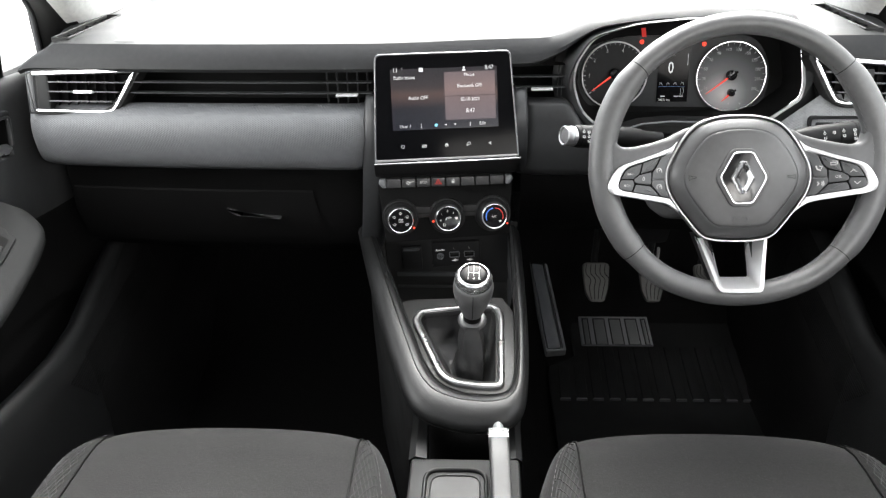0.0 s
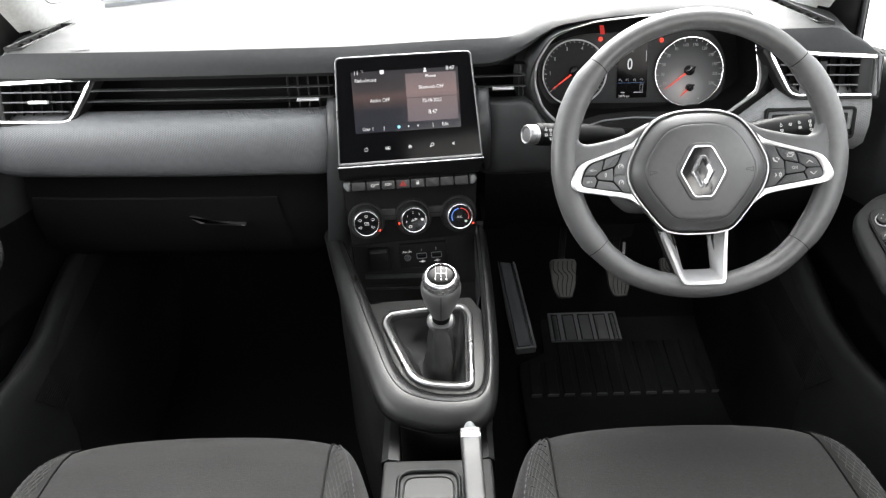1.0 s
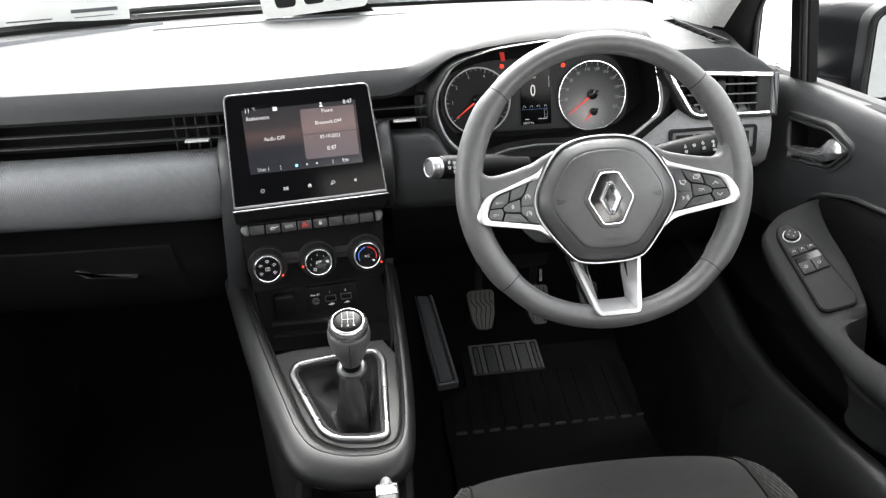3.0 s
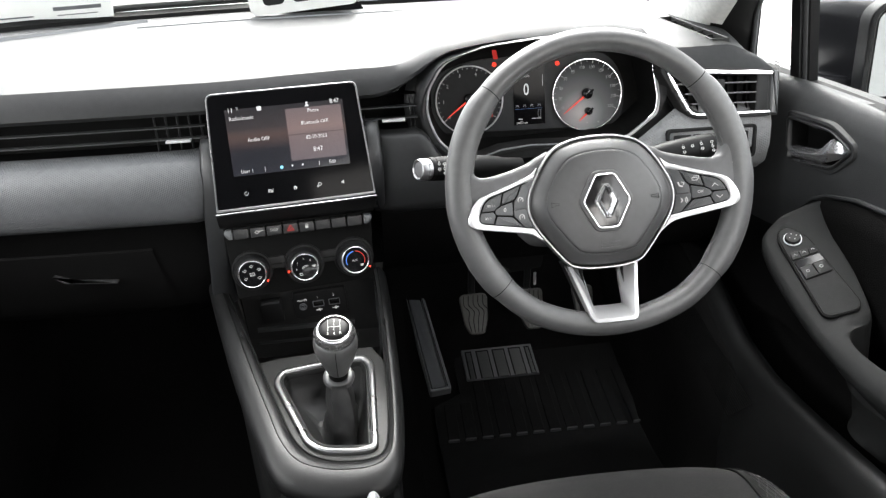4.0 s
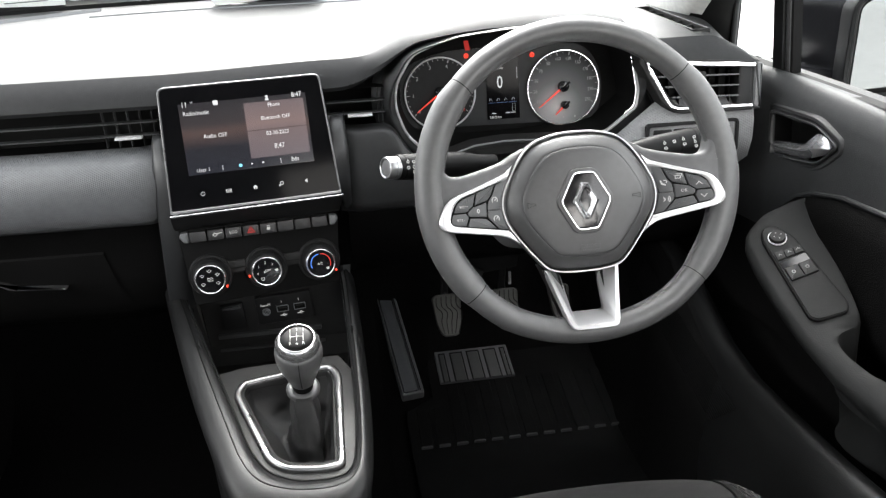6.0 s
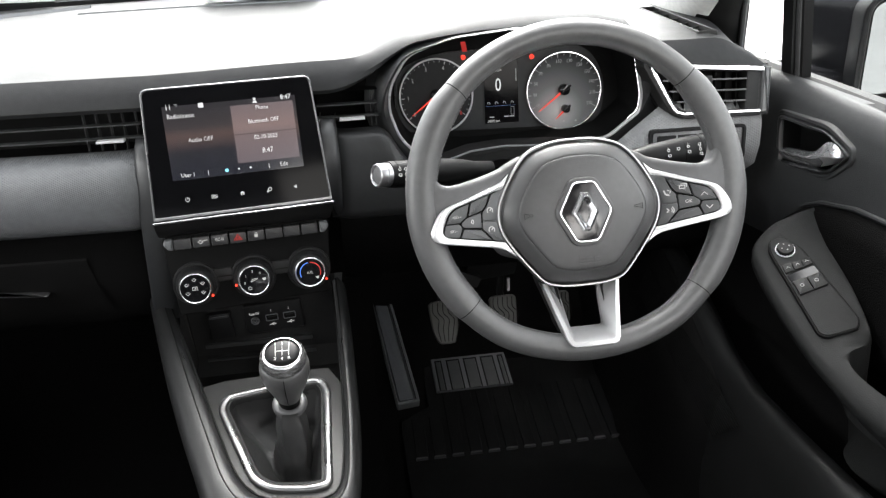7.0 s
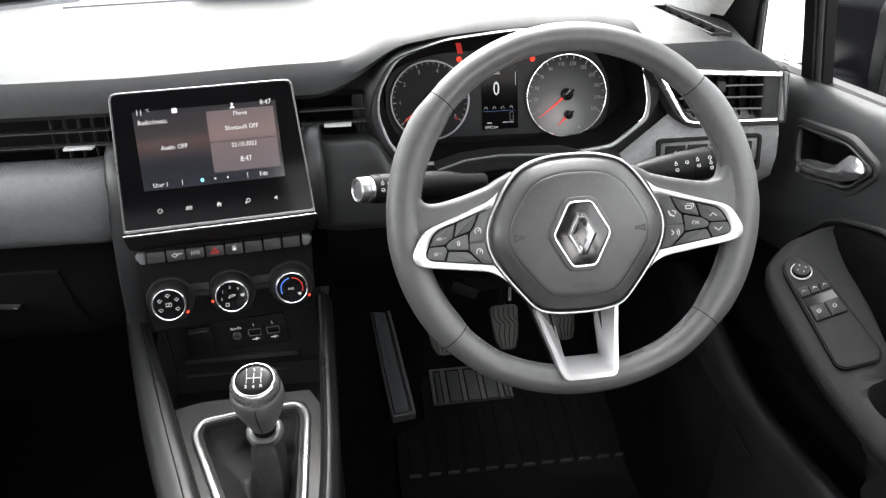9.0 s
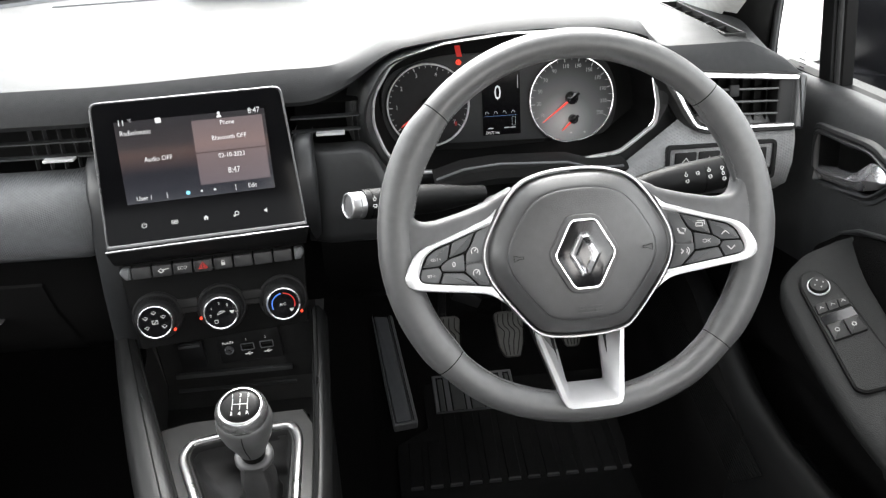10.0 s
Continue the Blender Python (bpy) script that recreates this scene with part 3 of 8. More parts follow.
soft_panel(-0.712, -0.160, "soft_panel", FASCIA, "dark soft-touch panel with a fine dotted texture")
soft_panel(0.078, 0.206, "soft_panel", SIDEP, "dark satin panel beside the screen", SIDE, k=16)

# lower dash: glovebox front with its lid joint and handle, knee panel
bm = bmesh.new()
rows = []
for x in (-0.705, -0.5, -0.3, -0.170):
    y = lip_y(x)
    rows.append([(x, y + 0.040, 0.571), (x, y + 0.050, 0.555), (x, y + 0.052, 0.47), (x, y + 0.075, 0.41), (x, y + 0.13, 0.365), (x, y + 0.25, 0.35), (x, y + 0.5, 0.36)])
loft(bm, rows, closed=False)
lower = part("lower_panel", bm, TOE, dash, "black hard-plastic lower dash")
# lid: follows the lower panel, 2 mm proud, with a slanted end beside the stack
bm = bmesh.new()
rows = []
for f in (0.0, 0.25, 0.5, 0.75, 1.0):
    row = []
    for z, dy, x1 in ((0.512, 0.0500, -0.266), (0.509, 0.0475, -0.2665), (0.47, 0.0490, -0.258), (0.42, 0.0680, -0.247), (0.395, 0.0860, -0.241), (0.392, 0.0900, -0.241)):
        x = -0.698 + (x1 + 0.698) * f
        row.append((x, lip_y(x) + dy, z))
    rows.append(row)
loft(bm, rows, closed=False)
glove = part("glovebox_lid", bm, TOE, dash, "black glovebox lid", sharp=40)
bm = bmesh.new()
hm = axes((-0.371, 1.084, 0.468), (1, 0, -0.03), (0, 0, 1))
plate(bm, rounded([(-0.032, 0.0005), (0.046, -0.0040), (0.046, -0.0018), (-0.022, 0.0022), (-0.034, 0.0085), (-0.048, 0.0125)], 0.001, 3), hm, 0.006, 0.012, 0.001)
part("handle", bm, DULL, glove, "grey glovebox pull")

bm = bmesh.new()
rows = []
for x in (0.088, 0.16, 0.19, 0.30, 0.45, 0.50, 0.6, 0.700):
    y = lip_y(x) + 0.005
    t = 0.6145 if 0.18 < x < 0.49 else 0.566
    rows.append([(x, y + 0.06, t + 0.001), (x, y + 0.034, t - 0.002), (x, y + 0.03, 0.555), (x, y + 0.034, 0.50), (x, y + 0.06, 0.44), (x, y + 0.12, 0.395), (x, y + 0.35, 0.38)])
loft(bm, rows, closed=False)
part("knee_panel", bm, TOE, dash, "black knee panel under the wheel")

# hexagon-textured panel under the driver's vent, with the switch bezel
bm = bmesh.new()
rows = []
for i in range(23):
    x = 0.466 + 0.230 * i / 22
    y = lip_y(x) - 0.004
    top = min(0.676, 0.611 + (x - 0.470) * 0.80)
    rows.append([(x, y + a, 0.562 + (b - 0.562) / 0.114 * (top - 0.562)) for a, b in ((0.012, 0.676), (-0.004, 0.667), (-0.012, 0.645), (-0.014, 0.615), (-0.006, 0.585), (0.02, 0.566), (0.05, 0.562))])
loft(bm, rows, closed=False)
part("textured_panel", bm, HEXED, dash, "grey panel with a fine hexagon texture", sharp=60)
sw_m = axes((0.600, 1.0500, 0.620), (1, 0.0, 0), (0, 0.10, 1))
bez = rounded(rect(-0.072, -0.024, 0.072, 0.028), 0.009)
bm = bmesh.new()
rim(bm, bez, inset(bez, 0.005), sw_m, 0.003, 0.014, 0.001)
sw = part("switch_bezel", bm, HARD, dash, "dark bezel round the switch bank")
bm = bmesh.new()
plate(bm, inset(bez, 0.005), sw_m, -0.003, 0.006)
part("switch_bank", bm, MATT, sw)
for i in range(4):
    bm = bmesh.new()
    x0 = -0.060 + 0.0305 * i
    plate(bm, rounded(rect(x0, -0.014, x0 + 0.028, 0.018), 0.002, 3), sw_m, 0.0005, 0.004, 0.001)
    part("switch", bm, HARD, sw)
bm = bmesh.new()
for x0 in (-0.046, -0.0155, 0.015):
    stroke(bm, [(x0 - 0.005, 0.005), (x0, 0.011), (x0 + 0.005, 0.005)], 0.0009, sw_m, 0.0011)
    stroke(bm, [(x0 - 0.003, 0.003), (x0 + 0.004, 0.003)], 0.0009, sw_m, 0.0011)
part("symbols", bm, WHITE_INK, sw)


EDGEG = surface("satin_grey_edge", (0.05, 0.051, 0.053), 0.36)


def side_vent(s):
    """Corner vent: chrome-edged bezel with a slanted inner end, three fins and a tab."""
    m = axes((0.605, 1.054, 0.700), (1, -0.02, -0.03), (0, 0.24, 1)) if s > 0 else axes((-0.608, 1.054, 0.6945), (1, 0.02, -0.022), (0, 0.24, 1))
    vent = part("side_vent", plate(bmesh.new(), [(p[0] * s, p[1]) for p in [(-0.09, 0.042), (0.094, 0.034), (0.092, -0.044), (-0.036, -0.046), (-0.060, -0.02)]], m, -0.030, 0.004), DEEP, dash, "corner air vent with chrome-edged bezel")
    q = lambda pts: [(p[0] * s, p[1]) for p in pts]
    outer = rounded(q([(-0.086, 0.036), (0.086, 0.0285), (0.083, -0.034), (-0.030, -0.036), (-0.048, -0.026)]), [0.004, 0.003, 0.003, 0.010, 0.012], 4)
    inner = rounded(q([(-0.074, 0.0295), (0.062, 0.0235), (0.060, -0.0285), (-0.026, -0.0300), (-0.040, -0.022)]), [0.003, 0.002, 0.002, 0.008, 0.009], 4)
    bm = bmesh.new()
    rim(bm, inset(outer, -0.004), inner, m, -0.0015, 0.032, 0.001)
    part("bezel", bm, MATT, vent, "black vent bezel")
    # chrome line: along the top, down the slanted end and back under the vent
    bm = bmesh.new()
    run = [(0.084, 0.0265), (0.0, 0.0300), (-0.0800, 0.0335), (-0.0735, 0.0225), (-0.056, -0.008), (-0.0465, -0.0235), (-0.041, -0.0295), (-0.031, -0.0325), (0.0, -0.032), (0.081, -0.031)]
    wid = [0.0066, 0.0066, 0.0072, 0.0066, 0.0050, 0.0042, 0.0040, 0.0040, 0.0042, 0.0048]
    rings = []
    for i, (p, w) in enumerate(zip(run, wid)):
        a, b = Vector(run[max(0, i - 1)]), Vector(run[min(len(run) - 1, i + 1)])
        d = (b - a).normalized()
        nn = Vector((-d.y, d.x))
        ring = [(Vector(p) + nn * w * 0.5 * c, h) for c, h in ((-1, -0.004), (-1, 0.001), (-0.6, 0.0028), (0.6, 0.0028), (1, 0.001), (1, -0.004))]
        rings.append([m @ Vector((v.x * s, v.y, h)) for v, h in ring])
    loft(bm, rings, cap0=True, cap1=True)
    part("chrome_edge", bm, BRIGHT, vent, "bright chrome edge line")
    bm = bmesh.new()
    plate(bm, q([(0.0635, 0.0235), (0.080, 0.0225), (0.079, -0.028), (0.061, -0.0285)]), m, -0.001, 0.01, 0.001)
    part("side_blade", bm, HARD, vent)
    bm = bmesh.new()
    plate(bm, rounded(q([(0.0835, 0.0315), (0.0965, 0.0285), (0.0945, -0.0370), (0.0820, -0.0355)]), 0.001, 2), m, 0.002, 0.02, 0.0035, 4)
    part("outer_edge", bm, EDGEG, vent, "grey outer edge")
    for i, v in enumerate((0.0135, -0.0015, -0.0165)):
        bm = bmesh.new()
        x0 = -0.064 + 0.0105 * (i + 0.3)
        block(bm, m @ Matrix.Translation(((x0 + 0.0615) / 2 * s, v, -0.010)), (0.0615 - x0, 0.0024, 0.018), 0.0007)
        part("fin", bm, FIN, vent, "slim horizontal fin")
    for i in range(7):
        bm = bmesh.new()
        block(bm, m @ Matrix.Translation(((-0.038 + 0.0155 * i) * s, -0.001, -0.024)), (0.0016, 0.056, 0.010), 0.0003, 1)
        part("vane", bm, DEEP, vent)
    bm = bmesh.new()
    if s < 0:
        block(bm, m @ Matrix.Translation((0.004 * s, -0.0015, 0.001)), (0.030, 0.005, 0.008), 0.0014)
        part("tab", bm, CHROME, vent, "chrome vent tab")
    else:
        block(bm, m @ Matrix.Translation((0.004, 0.0120, -0.002)), (0.012, 0.014, 0.008), 0.003)
        part("tab", bm, HARD, vent, "black vent tab")


side_vent(1)
side_vent(-1)

# demister grilles let into the pad's corners
for s in (1, -1):
    g, gy = (0.630, 1.232) if s > 0 else (-0.658, 1.197)
    d = thing("demister_grille", (g, gy, 0.770), "black side demister grille with slanted slats", "air vent", "demister grilles")
    m = axes((g, gy, 0.7705), (1, 0.0, 0.0), (0.0, 1, 0.024))
    y0, y1 = (1.115 - gy, 1.343 - gy) if s > 0 else (1.104 - gy, 1.308 - gy)
    out = rounded(rect(-0.0150, y0 - 0.003, 0.0150, y1 + 0.003), 0.004)
    bm = bmesh.new()
    rim(bm, out, inset(out, 0.0035), m, 0.0022, 0.008)
    part("bezel", bm, MATT, d, "slim black frame")
    bm = bmesh.new()
    loft(bm, [at(m, inset(out, 0.003), 0.0), at(m, inset(out, 0.003), -0.05)], cap1=True)
    part("duct", bm, DEEP, d, "black duct")
    for i in range(6):
        bm = bmesh.new()
        yc = y0 + (y1 - y0) * (i + 0.35) / 6
        block(bm, m @ Matrix.Translation((0, yc, -0.003)) @ Matrix.Rotation(0.35 * s, 4, "Z") @ Matrix.Rotation(-0.5, 4, "X"), (0.0285, 0.0052, 0.0014), 0.0005)
        part("slat", bm, FIN, d, "slanted slat")
bm = bmesh.new()
tm = axes((-0.545, 1.085, 0.7665), (1, 0, 0), (0, 1, 0.1))
for i in range(3):
    stroke(bm, [(-0.012 + 0.010 * i, 0), (-0.006 + 0.010 * i, 0)], 0.006, tm, 0.0012)
part("embossed_mark", bm, SATIN, dash)

# ---- instrument cluster ----
clus = thing("instrument_cluster", (0.35, 1.16, 0.62), "instrument cluster with two round dials and a small display", "instrument cluster")
SURR = surface("satin_cluster_surround", (0.030, 0.031, 0.032), 0.36, grain=0.0001, grain_scale=1000, spec=0.6)
SILVERLINE = surface("silver_line", (0.60, 0.60, 0.61), 0.32, metal=0.4, mottled=0.03)
FM = axes((0.0, 1.0707, 0.0), (1, 0, 0), (0, 0.13, 1))  # dial face: local x is the world's x, local y nearly the height
CZ = math.sqrt(1 + 0.13 ** 2)
fy = lambda z: z * CZ
RING = rounded([(0.168, 0.690), (0.171, 0.722), (0.196, 0.762), (0.253, 0.782), (0.333, 0.789), (0.42, 0.788), (0.486, 0.780), (0.516, 0.757), (0.531, 0.688), (0.529, 0.664),
                (0.484, 0.629), (0.446, 0.6245), (0.415, 0.622), (0.30, 0.618), (0.207, 0.622), (0.182, 0.648)], [0.014, 0.014, 0.014, 0.014, 0.014, 0.014, 0.014, 0.012, 0.007, 0.007, 0.010, 0.014, 0.014, 0.014, 0.014, 0.014], 4)


def at_y(pts, y):
    return [(p[0], y, p[1]) for p in pts]


def at_lip(pts, y):
    """The surround's lip stands out at the top and sides and sinks away towards the foot."""
    return [(p[0], y + (1.0965 - y) * (1 - ease(0.655, 0.735, p[1])) if y < 1.0965 else y, p[1]) for p in pts]


def outset(d):
    """The surround is broad on the passenger's side and slim towards the door."""
    k = lambda p: (0.72 - 0.42 * ease(0.40, 0.50, p.x)) * (0.45 + 0.55 * ease(0.62, 0.70, p.y)) * (1 - 0.45 * ease(0.75, 0.785, p.y))
    return [(p.x + (q.x - p.x) * k(p), p.y + (q.y - p.y) * k(p)) for p, q in zip(map(Vector, RING), inset(RING, -d))]


def skirt(d):
    """Hidden edge behind the neighbouring panels; it stays under the hood at the top."""
    return [(q[0], min(q[1], p[1] + 0.012)) if p[1] < 0.75 else p for p, q in zip(outset(0.0215), inset(RING, -d))]


bm = bmesh.new()
loft(bm, [at_y(skirt(0.034), 1.112), at_y(skirt(0.0215), 1.104), at_lip(outset(0.0205), 1.062), at_lip(outset(0.0170), 1.0560), at_lip(outset(0.0130), 1.058), at_lip(outset(0.0060), 1.088), at_lip(outset(0.0045), 1.094), at_y(RING, 1.101)])
part("surround", bm, SURR, clus, "grey moulded surround", sharp=40)
bm = bmesh.new()
rim(bm, inset(RING, -0.0022), inset(RING, 0.0014), axes((0, 1.0995, 0), (1, 0, 0), (0, 0, 1)), 0.004, 0.006, 0.0008)
part("chrome_ring", bm, SILVERLINE, clus, "chrome ring round the dials")
bm = bmesh.new()
loft(bm, [at_y(inset(RING, 0.0014), 1.104), at_y(inset(RING, 0.006), 1.125), at_y(inset(RING, 0.010), 1.175)])
part("shroud", bm, DEEP, clus, "matt black inner shroud", sharp=60)
bm = bmesh.new()
plate(bm, [(p[0], fy(p[1])) for p in inset(RING, 0.004)], FM, -0.006, 0.003)
part("backing", bm, DEEP, clus)
FACE = surface("brushed_grey_dial_face", (0.022, 0.023, 0.0245), 0.42, mottled=0.06, spec=0.15)
bm = bmesh.new()
plate(bm, rounded([(0.182, fy(0.640)), (0.490, fy(0.634)), (0.50, fy(0.70)), (0.47, fy(0.752)), (0.25, fy(0.752)), (0.182, fy(0.73))], 0.03), FM, -0.002, 0.003)
part("face_panel", bm, FACE, clus, "dark grey face panel")


def dial_material():
    """Face of the speed dial: bright in the lower middle, dark towards the upper edge."""
    mat, n, l, b = base_material("graded_grey_speed_dial")
    b.inputs["Roughness"].default_value = 0.4
    b.inputs["Specular IOR Level"].default_value = 0.08
    co, dist, ramp = n.new("ShaderNodeTexCoord"), n.new("ShaderNodeVectorMath"), n.new("ShaderNodeValToRGB")
    dist.operation = "DISTANCE"
    dist.inputs[1].default_value = (0.424, 1.155, 0.658)
    l.new(co.outputs["Object"], dist.inputs[0])
    mr = n.new("ShaderNodeMapRange")
    mr.inputs["From Min"].default_value, mr.inputs["From Max"].default_value = 0.0, 0.085
    l.new(dist.outputs["Value"], mr.inputs["Value"])
    ramp.color_ramp.elements[0].color = (0.42, 0.43, 0.43, 1)
    ramp.color_ramp.elements[1].color = (0.016, 0.0165, 0.0175, 1)
    e = ramp.color_ramp.elements.new(0.45)
    e.color = (0.14, 0.143, 0.146, 1)
    l.new(mr.outputs[0], ramp.inputs["Fac"])
    l.new(ramp.outputs["Color"], b.inputs["Base Color"])
    return mat


DIAL = dial_material()
DIM = surface("dark_dial_face", (0.010, 0.010, 0.0108), 0.4, spec=0.12)
DIM_INK = glow("dim_dial_print", (0.75, 0.77, 0.78), 0.17)


def polar(cx, cz, r, deg):
    return (cx + r * math.cos(radians(deg)), fy(cz) + r * math.sin(radians(deg)))


def dial(cx, cz, r, mat, ring_mat, marks, start, step, minor, name, label, size):
    d = part(name, plate(bmesh.new(), disc(cx, fy(cz), r - 0.002, 56), FM, 0.0015, 0.004), mat, clus, label)
    bm = bmesh.new()
    rim(bm, disc(cx, fy(cz), r, 64), disc(cx, fy(cz), r - 0.0022, 64), FM, 0.005, 0.006, 0.0006)
    part("ring", bm, ring_mat, d, "slim bright dial ring")
    bm = bmesh.new()
    total = (len(marks) - 1) * minor
    for i in range(total + 1):
        a = start + step * i / minor
        stroke(bm, [polar(cx, cz, r - (0.0075 if i % minor == 0 else 0.0055), a), polar(cx, cz, r - 0.0035, a)], 0.0008 if i % minor else 0.0011, FM, 0.0024)
    part("tick_marks", bm, DIM_INK, d)
    for i, s in enumerate(marks):
        if s:
            x, y = polar(cx, cz, r - 0.0135, start + step * i)
            letters("numeral", s, size, FM @ Matrix.Translation((x, y, 0.0023)), DIM_INK, d, width=0.85)
    return d


def needle(cx, cz, r, deg, parent, cap=0.0085):
    bm = bmesh.new()
    d = Vector((math.cos(radians(deg)), math.sin(radians(deg))))
    s = Vector((-d.y, d.x))
    c = Vector((cx, fy(cz)))
    plate(bm, [c + d * cap * 0.8 - s * 0.0013, c + d * r - s * 0.0004, c + d * r + s * 0.0004, c + d * cap * 0.8 + s * 0.0013], FM, 0.0075, 0.0015)
    part("needle", bm, RED_NEEDLE, parent, "red needle")
    bm = bmesh.new()
    lathe(bm, [(cap, 0.001), (cap, 0.006), (cap * 0.92, 0.009), (cap * 0.4, 0.0105), (0, 0.0107)], FM @ Matrix.Translation((c.x, c.y, 0)), 28)
    part("needle_cap", bm, PIANO, parent, "gloss black needle cap")
    bm = bmesh.new()
    plate(bm, [c - d * cap * 1.25 - s * 0.0013, c + d * cap * 0.4 - s * 0.0013, c + d * cap * 0.4 + s * 0.0013, c - d * cap * 1.25 + s * 0.0013], FM, 0.0118, 0.004)
    part("needle_tail", bm, DEEP, parent)


RED_SOFT = glow("soft_red", (0.9, 0.03, 0.02), 0.3)
RED_NEEDLE = glow("red_needle", (1.0, 0.06, 0.03), 0.9)
speedo = dial(0.4335, 0.686, 0.0575, DIAL, BRIGHT, ["10", "30", "50", "70", "90", "110", "130", "150", "170", "190", "210", "230"], 206, -21.2, 2, "speed_dial", "round grey speed dial with bright chrome ring", 0.0072)
needle(0.4335, 0.688, 0.050, 217, speedo)
needle(0.4355, 0.660, 0.021, 222, speedo, 0.0062)
TACHO_RING = surface("pale_dial_ring", (0.45, 0.45, 0.46), 0.35, metal=0.3)
tacho = dial(0.242, 0.690, 0.0545, DIM, TACHO_RING, ["0", "1", "2", "3", "4", "5", "6", "7"], 217, -36.0, 4, "rev_dial", "round dark rev dial", 0.0080)
needle(0.242, 0.692, 0.046, 217, tacho)
bm = bmesh.new()
for x in (0.4335, 0.452):
    plate(bm, disc(x, fy(0.6415), 0.0012, 8), FM, 0.0026, 0.001)
part("fuel_symbols", bm, WHITE_INK, speedo)
letters("red_numeral", "8", 0.0080, FM @ Matrix.Translation((0.2775, fy(0.664), 0.0023)), RED_SOFT, tacho, "dim red figure", width=0.85)

BLUE_DIM = glow("dim_blue", (0.15, 0.3, 0.7), 0.22)
DISP_DIM = glow("dim_display_print", (0.85, 0.87, 0.9), 0.22)
# small display between the dials
lcd = part("display", plate(bmesh.new(), rect(0.314, fy(0.6455), 0.3645, fy(0.738)), FM, 0.001, 0.003), GLASSY, clus, "small dark trip display")
DISP = glow("display_white", (0.9, 0.92, 0.95), 0.6)
letters("speed_reading", "0", 0.027, FM @ Matrix.Translation((0.3345, fy(0.700), 0.0014)), DISP, lcd, width=0.72)
letters("unit", "km/h", 0.0055, FM @ Matrix.Translation((0.3345, fy(0.7215), 0.0014)), WHITE_INK, lcd)
letters("odometer", "24072 km", 0.0058, FM @ Matrix.Translation((0.3265, fy(0.6485), 0.0014)), WHITE_INK, lcd, width=0.8)
bm = bmesh.new()
stroke(bm, [(0.3155, fy(0.6705)), (0.360, fy(0.6705))], 0.0004, FM, 0.0014)
part("divider", bm, BLUE_DIM, lcd)
bm = bmesh.new()
for i in range(4):
    x = 0.3195 + 0.0118 * i
    stroke(bm, [(x - 0.0022, fy(0.6735)), (x - 0.001, fy(0.6765)), (x + 0.001, fy(0.6765)), (x + 0.0022, fy(0.6735))], 0.0005, FM, 0.0014)
for x0, x1 in ((0.321, 0.327), (0.343, 0.349), (0.351, 0.357)):
    stroke(bm, [(x0, fy(0.6545)), (x1, fy(0.6545))], 0.0014, FM, 0.0014)
stroke(bm, [(0.353, fy(0.657)), (0.3575, fy(0.657)), (0.3575, fy(0.668)), (0.353, fy(0.668))], 0.0003, FM, 0.0014, closed=True)
stroke(bm, [(0.3615, fy(0.705)), (0.3615, fy(0.722))], 0.0008, FM, 0.0014)
tagged(part("display_symbols", bm, DISP_DIM, lcd), kind="stuff")
# warning lamps above the dials, and the lit flag over the left one
for x, z in ((0.2845, 0.7425), (0.386, 0.7380)):
    bm = bmesh.new()
    rim(bm, disc(x, fy(z), 0.0034, 24), disc(x, fy(z), 0.0024, 24), FM, 0.0012, 0.001, 0.0002)
    stroke(bm, [(x, fy(z) - 0.0015), (x, fy(z) + 0.0018)], 0.0012, FM, 0.0012)
    part("warning_lamp", bm, RED_LIT, clus, "lit red warning lamp")
bm = bmesh.new()
loft(bm, [[(0.2795, 1.144, 0.7545), (0.2865, 1.144, 0.7545)], [(0.2765, 1.142, 0.7690), (0.2835, 1.142, 0.7690)]], closed=False)
part("reflector_strip", bm, RED_SOFT, clus, "lit red strip")

# shelf under the dials
bm = bmesh.new()
rows = []
for i in range(21):
    x = 0.238 + 0.248 * i / 20
    z = curve_at([(0.238, 0.622), (0.275, 0.633), (0.32, 0.637), (0.41, 0.634), (0.44, 0.6245), (0.486, 0.6245)], x)
    rows.append([(x, 1.10, z), (x, 1.072, z - 0.001), (x, 1.062, z - 0.006), (x, 1.062, z - 0.018), (x, 1.085, z - 0.026)])
loft(bm, rows, closed=False)
part("shelf", bm, MATT, clus, "black ledge under the dials", sharp=60)
bm = bmesh.new()
tube(bm, [(0.240, 1.0612, 0.623), (0.275, 1.0608, 0.634), (0.32, 1.0605, 0.638), (0.405, 1.0605, 0.634), (0.44, 1.0605, 0.6235), (0.478, 1.062, 0.6235)], 0.0016, 6)
part("shelf_edge", bm, GREY, clus)

# ---- steering wheel ----
WT, WR = radians(20.33), radians(0.67)
WM = axes((0.352, 0.8195, 0.6464), (1, 0, 0), (0, math.sin(WT), math.cos(WT))) @ Matrix.Rotation(WR, 4, "Z")
wheel = thing("steering_wheel", (0.352, 0.86, 0.64), "black leather steering wheel with satin chrome spokes", "steering wheel")
RW, RCX, RCY = 0.1765, 0.0020, 0.0055


def rim_centre(a):
    """Path of the rim's core; the foot of the wheel is slightly flattened."""
    x, y = RW * math.cos(a), RW * math.sin(a)
    if y < -0.148:
        y = -0.148 + (y + 0.148) * 0.86
    return Vector((x + RCX, y + RCY, 0))


